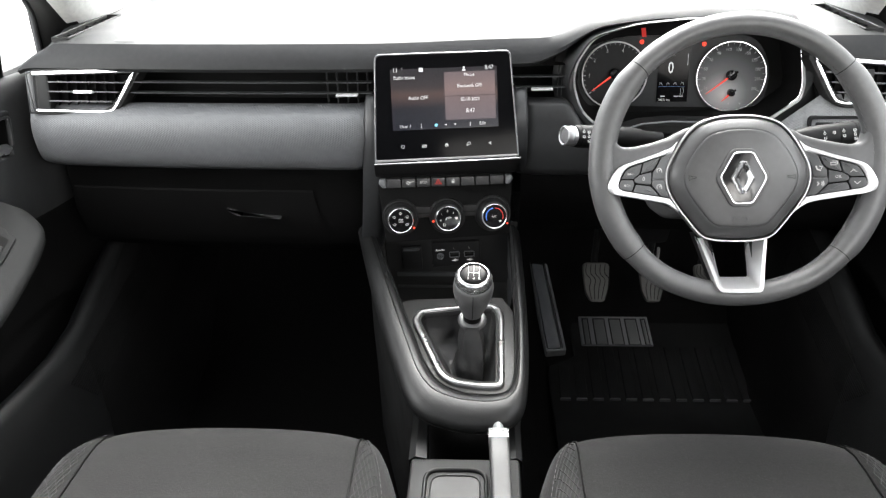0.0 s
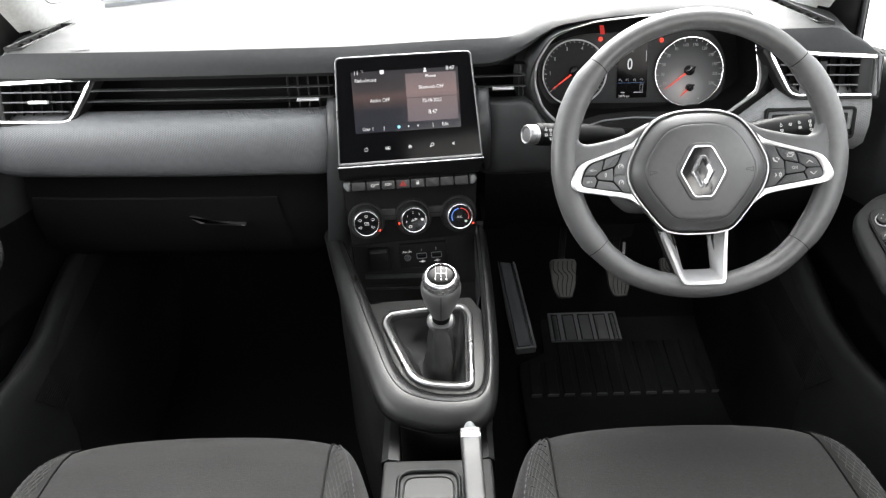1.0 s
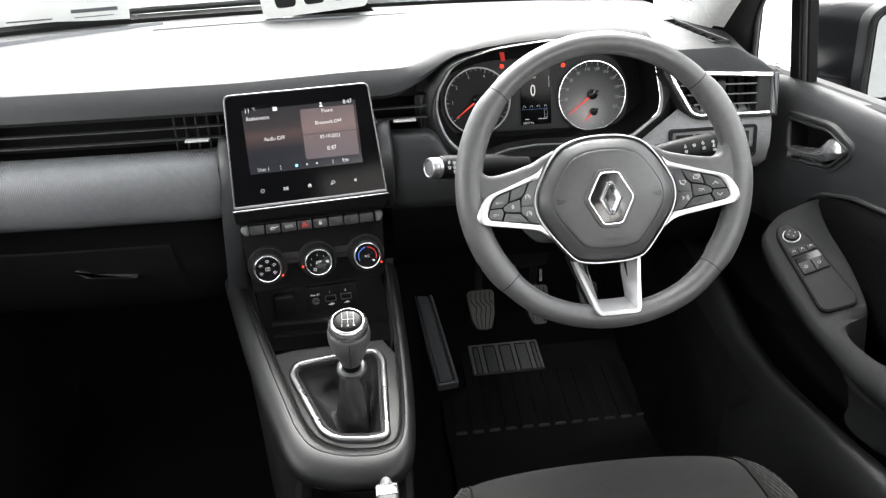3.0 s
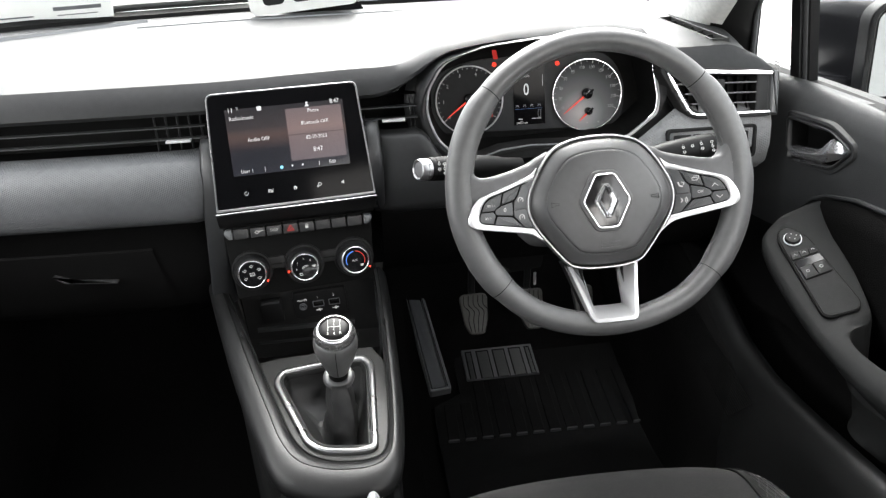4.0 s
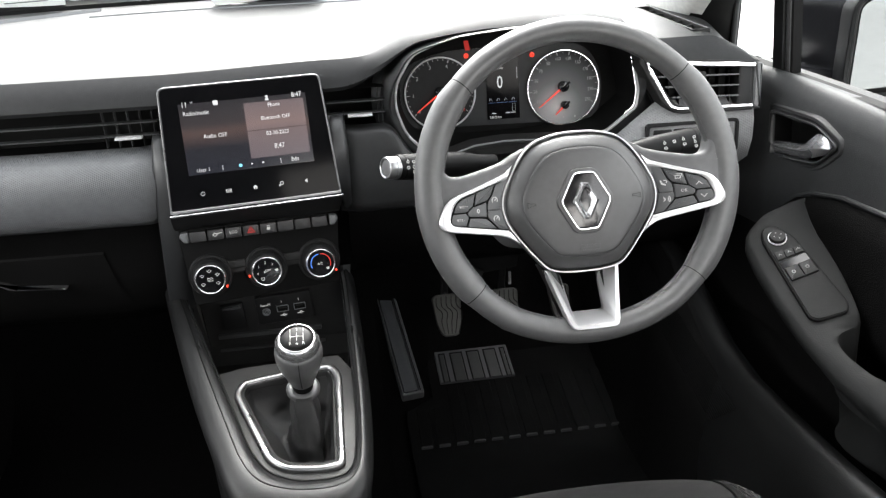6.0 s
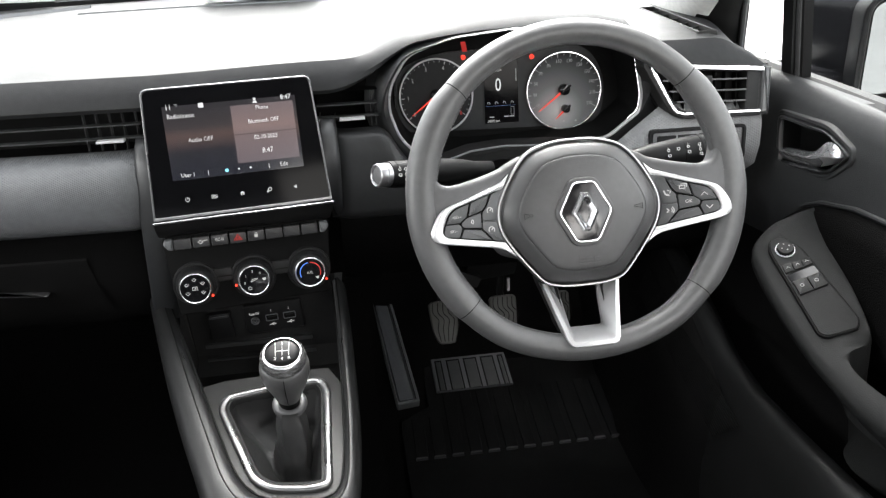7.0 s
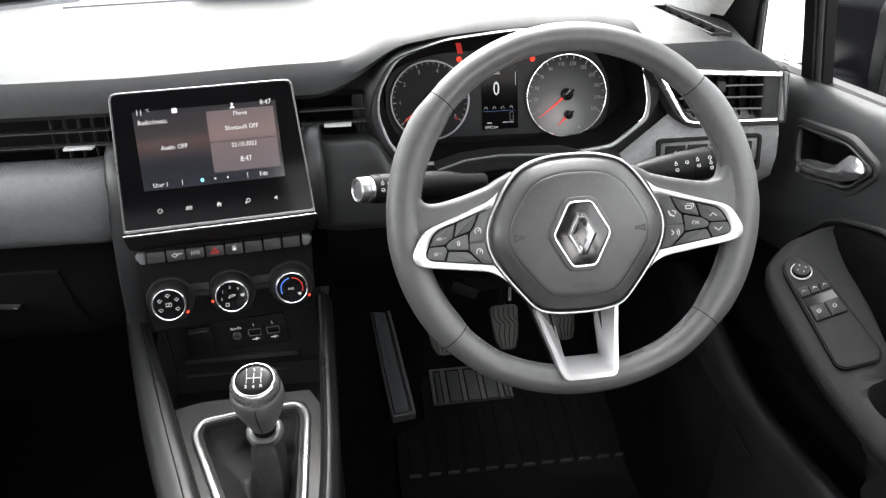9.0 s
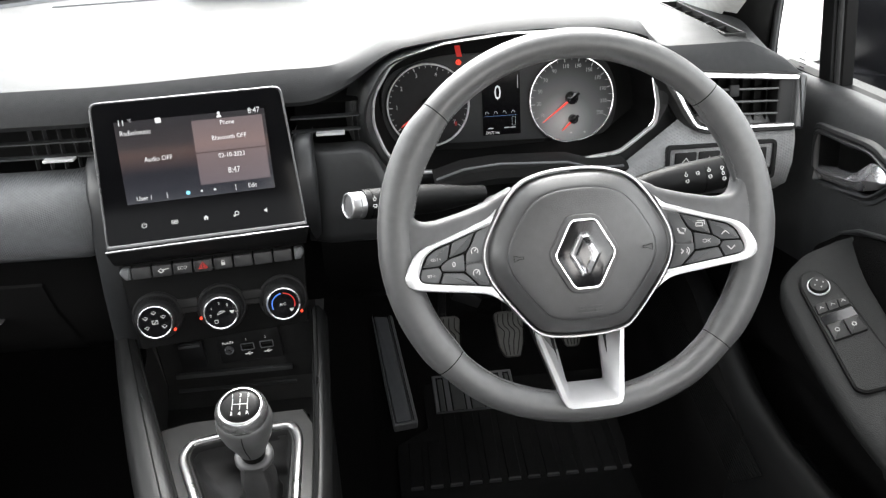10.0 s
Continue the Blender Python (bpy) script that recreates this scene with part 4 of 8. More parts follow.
def grip(a):
    """Half thickness across the rim: fuller at the hand grips."""
    d = math.degrees(a) % 360
    d = d if d <= 180 else 360 - d
    side = min(d, 180 - d)
    up = math.sin(a) > 0
    return 0.0142 + (0.0030 * (1 - ease(34, 44, side)) if up else 0.0026 * (1 - ease(36, 44, side)) + 0.0010)


def rim_section(a, grow=0.0):
    c, w = rim_centre(a), grip(a) + grow
    rad = (c - Vector((RCX, RCY, 0))).normalized()
    ring = []
    for j in range(18):
        b = 2 * math.pi * j / 18
        ring.append(WM @ (c + rad * w * math.cos(b) + Vector((0, 0, 1)) * (0.0165 + grow) * math.sin(b)))
    return ring


K = 160
bm = bmesh.new()
rings = [rim_section(2 * math.pi * i / K) for i in range(K)]
loft(bm, rings + [rings[0]])
bmesh.ops.remove_doubles(bm, verts=bm.verts, dist=1e-7)
part("rim", bm, LEATHER, wheel, "black leather-covered rim", sharp=80)
for deg in (42.4, 136.8, 220.5, 317.2):
    bm = bmesh.new()
    a = radians(deg)
    loft(bm, [rim_section(a - 0.0040, -0.001), rim_section(a - 0.0026, 0.0002), rim_section(a + 0.0026, 0.0002), rim_section(a + 0.0040, -0.001)])
    part("seam", bm, DEEP, wheel)
bm = bmesh.new()
for i in range(190):
    d = -136 + 272 * i / 189 - 90
    if abs(d + 90) < 11:
        continue
    a = radians(d)
    c, w = rim_centre(a), grip(a)
    rad = (c - Vector((RCX, RCY, 0))).normalized()
    tan = Vector((-rad.y, rad.x, 0))
    p = c - rad * (w * 0.93) + Vector((0, 0, 0.0066))
    lean = tan * 0.0013 + Vector((0, 0, 0.0011)) * (1 if i % 2 else -1)
    tube(bm, [WM @ (p - lean), WM @ (p - rad * 0.0006), WM @ (p + lean)], 0.00042, 5)
tagged(part("stitching", bm, THREAD, wheel, "grey cross stitching"), kind="stuff")


def mirrored(half):
    """A closed outline from its right half, listed from the top to the bottom."""
    return half + [(-x, y) for x, y in reversed(half)]


def scaled(pts, s, cy=-0.016):
    return [(p[0] * s, cy + (p[1] - cy) * s) for p in pts]


HUB_HALF = [(0.0, 0.0625), (0.018, 0.0618), (0.033, 0.0592), (0.048, 0.0540), (0.0600, 0.0445), (0.0715, 0.0295), (0.0825, 0.0105), (0.0880, -0.0030), (0.0892, -0.0160), (0.0862, -0.0300),
            (0.0780, -0.0450), (0.0620, -0.0668), (0.0470, -0.0845), (0.0370, -0.0905), (0.0200, -0.0935), (0.0, -0.0942)]
HUBR = mirrored([(p.x, p.y) for p in smooth_path([(x, y, 0) for x, y in HUB_HALF], 3)][1:-1])
bm = bmesh.new()
loft(bm, [at(WM, HUBR, -0.035), at(WM, HUBR, -0.004), at(WM, scaled(HUBR, 0.99), 0.0010), at(WM, scaled(HUBR, 0.97), 0.0036), at(WM, scaled(HUBR, 0.93), 0.0072), at(WM, scaled(HUBR, 0.84), 0.0122), at(WM, scaled(HUBR, 0.818), 0.0131), at(WM, scaled(HUBR, 0.8035), 0.0134), at(WM, scaled(HUBR, 0.8015), 0.0124), at(WM, scaled(HUBR, 0.790), 0.0103)], cap0=True)
part("cover_border", bm, HUBEDGE, wheel, "smooth sloping border of the airbag cover", sharp=60)
bm = bmesh.new()
loft(bm, [at(WM, scaled(HUBR, 0.8008), 0.0118), at(WM, scaled(HUBR, 0.8000), 0.0134), at(WM, scaled(HUBR, 0.788), 0.0141), at(WM, scaled(HUBR, 0.770), 0.0148)] + [at(WM, scaled(HUBR, k), 0.0208 - 0.0100 * k * k) for k in (0.74, 0.66, 0.56, 0.45, 0.32, 0.18, 0.05)], cap1=True)
part("airbag_cover", bm, HUBSKIN, wheel, "grained black airbag cover", sharp=60)
bm = bmesh.new()
loft(bm, [at(WM, inset(HUBR, o_), h_) for o_, h_ in ((-0.0042, -0.012), (-0.0041, 0.0004), (-0.0033, 0.0019), (-0.0019, 0.0019), (-0.0011, 0.0004), (-0.0011, -0.012))])
part("hub_trim", bm, HUBLINE, wheel, "satin chrome line round the hub")

# badge: dark hexagon in a chrome edge with a folded lozenge, on a grained flange
BADGE = rounded([(-0.0118, 0.0172), (0.0118, 0.0172), (0.0293, -0.0150), (0.0118, -0.0472), (-0.0118, -0.0472), (-0.0293, -0.0150)], 0.005, 4)
bm = bmesh.new()
plate(bm, inset(BADGE, -0.0050), WM, 0.0222, 0.006, 0.0016)
part("badge_flange", bm, HUBSKIN, wheel, "grained flange round the badge")
badge = part("badge", plate(bmesh.new(), inset(BADGE, 0.001), WM, 0.0236, 0.010, 0.001), PIANO, wheel, "gloss black badge plate with chrome edge")
bm = bmesh.new()
rim(bm, inset(BADGE, -0.0006), inset(BADGE, 0.0011), WM, 0.0250, 0.006, 0.0005)
part("badge_edge", bm, BRIGHT, badge, "bright chrome edge")
bm = bmesh.new()
c0 = Vector((-0.0005, -0.0150))
OUT = [(0.0156, 0.0), (0.0042, 0.0208), (-0.0042, 0.0208), (-0.0156, 0.0), (-0.0042, -0.0208), (0.0042, -0.0208)]
INN = [(0.0060, 0.0), (0.0004, 0.0128), (-0.0004, 0.0128), (-0.0060, 0.0), (-0.0004, -0.0128), (0.0004, -0.0128)]
lo_, hi_ = 0.0240, 0.0300
for i in range(6):
    j = (i + 1) % 6
    o1, o2, i1, i2 = (c0 + Vector(p) for p in (OUT[i], OUT[j], INN[i], INN[j]))
    m1, m2 = o1.lerp(i1, 0.5), o2.lerp(i2, 0.5)
    v = lambda q, h: bm.verts.new(WM @ Vector((q.x, q.y, h)))
    q1, q2, q3, q4, q5, q6 = v(o1, lo_), v(o2, lo_), v(m2, hi_), v(m1, hi_), v(i2, lo_), v(i1, lo_)
    bm.faces.new((q1, q2, q3, q4))
    bm.faces.new((q4, q3, q5, q6))
bmesh.ops.remove_doubles(bm, verts=bm.verts, dist=1e-6)
part("lozenge", bm, LOZC, badge, "chrome lozenge", sharp=10)
for x, w in ((-0.0095, 0.0065), (-0.0010, 0.0065), (0.0075, 0.0065)):
    bm = bmesh.new()
    stroke(bm, [(x, -0.0655), (x + w, -0.0655), (x + w, -0.0685), (x, -0.0685)], 0.0008, WM, 0.0186, closed=True)
    stroke(bm, [(x, -0.0715), (x + w, -0.0715)], 0.0010, WM, 0.0186)
    part("embossed_letter", bm, HUBSKIN, wheel)
for s in (1, -1):
    part("horn_mark", stroke(bmesh.new(), [(s * 0.0575, -0.0130), (s * 0.0615, -0.0130), (s * 0.0665, -0.0115), (s * 0.0665, -0.0175), (s * 0.0615, -0.0152), (s * 0.0575, -0.0152)], 0.0006, WM, 0.0178, closed=True), MATT, wheel)

SPOKEP = surface("soft_spoke_plastic", (0.075, 0.075, 0.077), 0.5, grain=0.0001, grain_scale=900, spec=0.35)


def pod(x):
    """Height of the side spokes: they climb from the hub to the rim."""
    return min(0.0185, max(-0.001, -0.001 + 0.0195 * (abs(x) - 0.085) / 0.07))


def on_pod(pts, h):
    return [WM @ Vector((p[0], p[1], pod(p[0]) + h)) for p in pts]


def pod_plate(bm, pts, top, depth, bevel, steps=3):
    """A slab that follows the slope of the side spoke."""
    rings = [on_pod(pts, top - depth)]
    for i in range(steps + 1):
        a = math.pi / 2 * i / steps
        rings.append(on_pod(inset(pts, bevel * (1 - math.cos(a))), top - bevel * (1 - math.sin(a))))
    loft(bm, rings, cap0=True, cap1=True)
    return bm


def evenly(pts, n):
    """n points at even steps along a smooth open line."""
    fine = smooth_path([(x, y, 0) for x, y in pts], 8)
    run = [0.0]
    for p, q_ in zip(fine, fine[1:]):
        run.append(run[-1] + (q_ - p).length)
    out, k = [], 0
    for i in range(n):
        t = run[-1] * i / (n - 1)
        while k < len(fine) - 2 and run[k + 1] < t:
            k += 1
        f = (t - run[k]) / max(1e-9, run[k + 1] - run[k])
        p = fine[k].lerp(fine[k + 1], f)
        out.append((p.x, p.y))
    return out


LOOP_O = [(0.0770, 0.0330), (0.0865, 0.0250), (0.1000, 0.0198), (0.1230, 0.0118), (0.1490, 0.0030), (0.1588, -0.0042), (0.1660, -0.0152), (0.1692, -0.0242), (0.1668, -0.0308), (0.1595, -0.0348), (0.1470, -0.0374), (0.1240, -0.0414), (0.0970, -0.0462), (0.0855, -0.0505), (0.0740, -0.0590)]
LOOP_I = [(0.0850, 0.0172), (0.0925, 0.0160), (0.1020, 0.0134), (0.1230, 0.0068), (0.1410, 0.0013), (0.1490, -0.0050), (0.1542, -0.0152), (0.1564, -0.0228), (0.1550, -0.0272), (0.1495, -0.0297), (0.1370, -0.0320), (0.1240, -0.0343), (0.1050, -0.0375), (0.0940, -0.0395), (0.0870, -0.0407)]
WELL = evenly(LOOP_I, 40) + [(0.0905, -0.0310), (0.0935, -0.0150), (0.0905, 0.0020)]
BUTTONS = {
    "a": [(0.0868, 0.0160), (0.0985, 0.0134), (0.1050, 0.0000), (0.1100, -0.0058), (0.1110, -0.0150), (0.0950, -0.0156), (0.0930, -0.0036)],
    "b": [(0.1005, 0.0130), (0.1228, 0.0057), (0.1265, -0.0082), (0.1105, -0.0036), (0.1068, 0.0002)],
    "c": [(0.1248, 0.0050), (0.1410, -0.0002), (0.1470, -0.0048), (0.1522, -0.0148), (0.1362, -0.0147), (0.1322, -0.0112), (0.1285, -0.0092)],
    "ok": [(0.1120, -0.0062), (0.1282, -0.0102), (0.1345, -0.0142), (0.1352, -0.0182), (0.1326, -0.0204), (0.1124, -0.0226)],
    "d": [(0.0945, -0.0166), (0.1110, -0.0163), (0.1114, -0.0234), (0.0990, -0.0375), (0.0876, -0.0397), (0.0918, -0.0280)],
    "e": [(0.1010, -0.0371), (0.1132, -0.0246), (0.1328, -0.0220), (0.1368, -0.0314)],
    "f": [(0.1346, -0.0212), (0.1374, -0.0160), (0.1530, -0.0161), (0.1554, -0.0243), (0.1532, -0.0280), (0.1384, -0.0308)],
}
ARM = [(0.060, 0.052), (0.0760, 0.0445), (0.0850, 0.0395), (0.1040, 0.0335), (0.1200, 0.0296), (0.1370, 0.0264), (0.1490, 0.0268), (0.1555, 0.0320), (0.1590, 0.0430), (0.1620, 0.0570)]
for s in (1, -1):
    q = lambda pts: [(p[0] * s, p[1]) for p in pts]
    body = [(p.x, p.y) for p in smooth_path([(x, y, 0) for x, y in ARM], 4)]
    body += [(0.1760, 0.030), (0.1760, -0.028), (0.1630, -0.0330), (0.1470, -0.0360), (0.1240, -0.0400), (0.0970, -0.0448), (0.0740, -0.0570)]
    bm = bmesh.new()
    ends = lambda pts, h: [WM @ Vector((p[0], p[1], min(0.0128, pod(p[0])) + h)) for p in pts]
    rings = [ends(q(body), -0.024)]
    for i in range(6):
        a = math.pi / 2 * i / 5
        rings.append(ends(inset(q(body), 0.0072 * (1 - math.cos(a))), -0.0012 - 0.0072 * (1 - math.sin(a))))
    loft(bm, rings, cap0=True, cap1=True)
    spoke = part("side_spoke", bm, SPOKEP, wheel, "dark grey spoke with a button bank", sharp=50)
    bm = bmesh.new()
    o, i_ = q(evenly(LOOP_O, 48)), q(evenly(LOOP_I, 48))
    mix = lambda f_: [(a[0] + (b[0] - a[0]) * f_, a[1] + (b[1] - a[1]) * f_) for a, b in zip(o, i_)]
    loft(bm, [on_pod(o, -0.010), on_pod(o, 0.0006), on_pod(mix(0.12), 0.0022), on_pod(mix(0.5), 0.0028), on_pod(mix(0.86), 0.0022), on_pod(i_, 0.0008), on_pod(i_, -0.006)], closed=False)
    part("chrome_loop", bm, CHROME, spoke, "satin chrome loop round the buttons", sharp=40)
    bm = bmesh.new()
    loft(bm, [on_pod(q(WELL), -0.004), on_pod(q(WELL), -0.0004)], cap1=True)
    part("button_well", bm, DEEP, spoke)
    for k, pts in BUTTONS.items():
        bm = bmesh.new()
        pod_plate(bm, rounded(q(pts), 0.0014, 3), 0.0016, 0.003, 0.0007)
        part("button", bm, SATIN, spoke, "dark grey rubber-touch button")

    def key(x, y):
        """Frame on the sloping face of a button."""
        e = 0.001
        u = Vector((2 * e, 0, pod(x + e) - pod(x - e)))
        return WM @ axes((x, y, pod(x) + 0.0017), u, (0, 1, 0))

    if s > 0:
        letters("ok_legend", "OK", 0.0054, key(0.1228, -0.0150), WHITE_INK, spoke)
        bm = bmesh.new()
        stroke(bm, [(-0.0034, -0.0014), (0, 0.0018), (0.0034, -0.0014)], 0.0009, key(0.1395, -0.0080), 0.0004)
        stroke(bm, [(-0.0034, 0.0014), (0, -0.0018), (0.0034, 0.0014)], 0.0009, key(0.1440, -0.0225), 0.0004)
        mk = key(0.1010, -0.0040)
        stroke(bm, [(-0.0036, 0.0026), (-0.0022, -0.0012), (0.0016, -0.0026)], 0.0017, mk, 0.0004)
        stroke(bm, [(0.0002, 0.0030), (0.0036, 0.0018), (0.0028, -0.0004)], 0.0009, mk, 0.0004)
        mk = key(0.1030, -0.0235)
        for r in (0.0022, 0.0042):
            stroke(bm, [(r * math.cos(t), r * math.sin(t)) for t in (-0.9, -0.3, 0.3, 0.9)], 0.0009, mk, 0.0004)
        stroke(bm, [(-0.0036, 0.0020), (-0.0016, 0.0), (-0.0036, -0.0022)], 0.0011, mk, 0.0004)
        mk = key(0.1172, 0.0020)
        stroke(bm, [(-0.0034, 0.0010), (0.0026, 0.0010), (0.0026, -0.0022), (-0.0034, -0.0022)], 0.0008, mk, 0.0004, closed=True)
        stroke(bm, [(-0.0020, 0.0028), (0.0044, 0.0028), (0.0044, -0.0008)], 0.0008, mk, 0.0004)
        tagged(part("button_symbols", bm, WHITE_INK, spoke), kind="stuff")
    else:
        letters("zero_legend", "0", 0.0074, key(-0.1225, -0.0150), WHITE_INK, spoke)
        letters("resume_legend", "RES / +", 0.0038, key(-0.1395, -0.0085), WHITE_INK, spoke, width=0.9)
        letters("set_legend", "SET / -", 0.0038, key(-0.1445, -0.0232), WHITE_INK, spoke, width=0.9)
        bm = bmesh.new()
        for cx, cy in ((-0.1015, -0.0045), (-0.1012, -0.0255)):
            mk = key(cx, cy)
            stroke(bm, [(0.0034 * math.cos(t), 0.0034 * math.sin(t)) for t in [(-0.6 + 0.48 * k) for k in range(10)]], 0.0008, mk, 0.0004)
            stroke(bm, [(0, 0), (0.0024, 0.0024)], 0.0009, mk, 0.0004)
        tagged(part("button_symbols", bm, WHITE_INK, spoke), kind="stuff")

# lower spoke: open chrome frame with deep slanted inner faces, climbing from the hub over the rim
LO = mirrored([(0.0, -0.1622), (0.0225, -0.1618), (0.0268, -0.1600), (0.0300, -0.1545), (0.0316, -0.1480), (0.0385, -0.1200), (0.0452, -0.0930)])
LI = mirrored([(0.0, -0.1566), (0.0212, -0.1563), (0.0236, -0.1548), (0.0250, -0.1510), (0.0262, -0.1460), (0.0336, -0.1180), (0.0402, -0.0930)])
LB = mirrored([(0.0, -0.1455), (0.0172, -0.1453), (0.0186, -0.1445), (0.0192, -0.1425), (0.0196, -0.1400), (0.0216, -0.1180), (0.0236, -0.0980)])


def climb(pts, h):
    return [WM @ Vector((p[0], p[1], h - 0.0155 + 0.039 * min(1.03, max(0.0, (-p[1] - 0.0956) / 0.065)))) for p in pts]


turn = lambda pts: pts[7:] + pts[:7]  # open at the hub's side
FO, FI, FB = turn(LO), turn(LI), turn(LB)
bm = bmesh.new()
loft(bm, [climb(FO, -0.018), climb(FO, -0.0008), climb(inset(FO, 0.0007), 0.0004), climb(inset(FI, -0.0006), 0.0008), climb(FI, 0.0), climb(FB, -0.0215), climb(FB, -0.028), climb(FO, -0.018)], closed=False)
part("lower_spoke", bm, SPOKEC, wheel, "satin chrome lower spoke frame", sharp=25)
for s in (-1, 1):
    bm = bmesh.new()
    loft(bm, [climb([(s * 0.0465, -0.088), (s * 0.030, -0.150), (s * 0.024, -0.150), (s * 0.026, -0.088)], h) for h in (-0.0165, -0.040)], cap0=True, cap1=True)
    part("spoke_back", bm, HARD, wheel, "black back of the lower spoke")

# ---- steering column with its shroud and stalks ----
STALKP = surface("black_stalk_plastic", (0.0048, 0.0048, 0.005), 0.5, spec=0.15)
CAPF = surface("brushed_cap_face", (0.16, 0.16, 0.165), 0.35, metal=0.6, mottled=0.05)
CAPC = surface("silver_stalk_cap", (0.36, 0.36, 0.37), 0.28, metal=0.85, mottled=0.03)
CW = axes((0.350, 0.8195, 0.6464), (1, 0, 0), (0, math.sin(WT), math.cos(WT)))
col = thing("steering_column", (0.348, 0.98, 0.60), "black steering column shroud with two stalks", "steering column")
bm = bmesh.new()
rows = []
for h, w, t, b in ((-0.034, 0.060, 0.044, -0.056), (-0.060, 0.080, 0.046, -0.066), (-0.13, 0.086, 0.042, -0.074), (-0.20, 0.084, 0.034, -0.076), (-0.30, 0.070, 0.02, -0.07)):
    rows.append(at(CW, rounded([(-w, b * 0.3), (-w * 0.8, t), (w * 0.8, t), (w, b * 0.3), (w * 0.62, b), (-w * 0.62, b)], 0.016, 4), h))
loft(bm, rows, cap0=True, cap1=True)
# the paler spoke grey stands in for window light on the black shroud
part("shroud", bm, SPOKEP, col, "black column shroud, coloured paler as if lit", sharp=50)
for s, lab in ((-1, "light stalk with a silver end cap"), (1, "wiper stalk with white symbols")):
    root = Vector((0.282, 0.962, 0.640)) if s < 0 else Vector((0.418, 0.930, 0.638))
    tip = Vector((0.1335, 0.888, 0.6675)) if s < 0 else Vector((0.572, 0.955, 0.6500))
    d = (tip - root).normalized()
    L = (tip - root).length
    m = axes(root, Vector((0, 0.3, 1)).cross(d), (0, 0.3, 1))
    m = Matrix.Translation(root) @ d.to_track_quat("Z", "Y").to_matrix().to_4x4()
    bm = bmesh.new()
    rows = []
    fat = 1.0 if s < 0 else 1.22
    for f, a, b in ((0, 0.0095, 0.0080), (0.16, 0.0105, 0.0088), (0.30, 0.0140, 0.0112), (0.42, 0.0152, 0.0122), (0.60, 0.0155, 0.0125), (0.86, 0.0150, 0.0125), (0.905, 0.0146, 0.0125)):
        rows.append([m @ Vector((fat * b * 1.12 * math.cos(2 * math.pi * i / 24), fat * a * 1.05 * math.sin(2 * math.pi * i / 24), L * f)) for i in range(24)])
    loft(bm, rows, cap0=True, cap1=True)
    st = part("stalk", bm, STALKP, col, lab, sharp=50)
    bm = bmesh.new()
    if s < 0:
        lathe(bm, [(0.0128, L * 0.900), (0.0138, L * 0.904), (0.0141, L * 0.938), (0.0134, L * 0.942), (0.0134, L * 0.948)], m, 28)
        part("turning_ring", bm, CAPC, st, "silver turning ring")
        bm = bmesh.new()
        lathe(bm, [(0.0128, L * 0.946), (0.0137, L * 0.950), (0.0138, L * 0.985), (0.0131, L * 0.996), (0.0120, L), (0.0109, L * 0.996), (0.0104, L * 0.985), (0, L * 0.985)], m, 28)
        part("end_cap", bm, CAPC, st, "silver end cap")
    else:
        lathe(bm, [(fat * g, L * f) for g, f in ((0.0128, 0.878), (0.0138, 0.885), (0.0140, 0.925), (0.0142, 0.992), (0.0130, 1.0), (0, 1.0))], m, 28)
        part("end_cap", bm, STALKP, st, "black end cap")
    if s < 0:
        bm = bmesh.new()
        lathe(bm, [(0.0104, L * 0.980), (0.0100, L * 0.990), (0.0060, L * 0.9935), (0.0, L * 0.9945)], m, 24)
        part("end_disc", bm, CAPF, st, "grey end disc")
    for f in (0.70, 0.86):
        bm = bmesh.new()
        rows = [[m @ Vector((g * fat * 0.0142 * math.cos(2 * math.pi * i / 24), g * fat * 0.0160 * math.sin(2 * math.pi * i / 24), L * f + dz)) for i in range(24)] for g, dz in ((0.97, -0.0008), (1.0, -0.0004), (1.0, 0.0004), (0.97, 0.0008))]
        loft(bm, rows)
        part("stalk_ring", bm, DEEP, st)
    toward = (Vector((0.15, 0.15, 0.97)) - (root + tip) / 2)
    toward = (toward - d * toward.dot(d)).normalized()
    bm = bmesh.new()
    pm = axes((root + d * L * 0.5) + toward * 0.0158 * fat, d * s, toward.cross(d * s))
    spots = ((0.006, 1), (0.020, 0), (0.034, 1), (0.050, 2), (0.064, 1)) if s > 0 else ((-0.061, 1), (-0.053, 2))
    for x, k in spots:
        for j, yy in enumerate((0.0045, -0.002, -0.0075)[:k + 1]):
            if (j + k) % 2:
                stroke(bm, disc(x, yy, 0.0016, 8), 0.0006, pm, 0.0004, closed=True)
                stroke(bm, [(x, yy + 0.0016), (x, yy + 0.0034)], 0.0006, pm, 0.0004)
            else:
                stroke(bm, [(x - 0.0020, yy - 0.0010), (x - 0.0014, yy + 0.0012), (x + 0.0016, yy + 0.0012), (x + 0.0020, yy - 0.0010)], 0.0006, pm, 0.0004, closed=True)
                stroke(bm, [(x - 0.0010, yy - 0.0022), (x + 0.0014, yy - 0.0020)], 0.0006, pm, 0.0004)
    tagged(part("stalk_symbols", bm, WHITE_INK, st), kind="stuff")


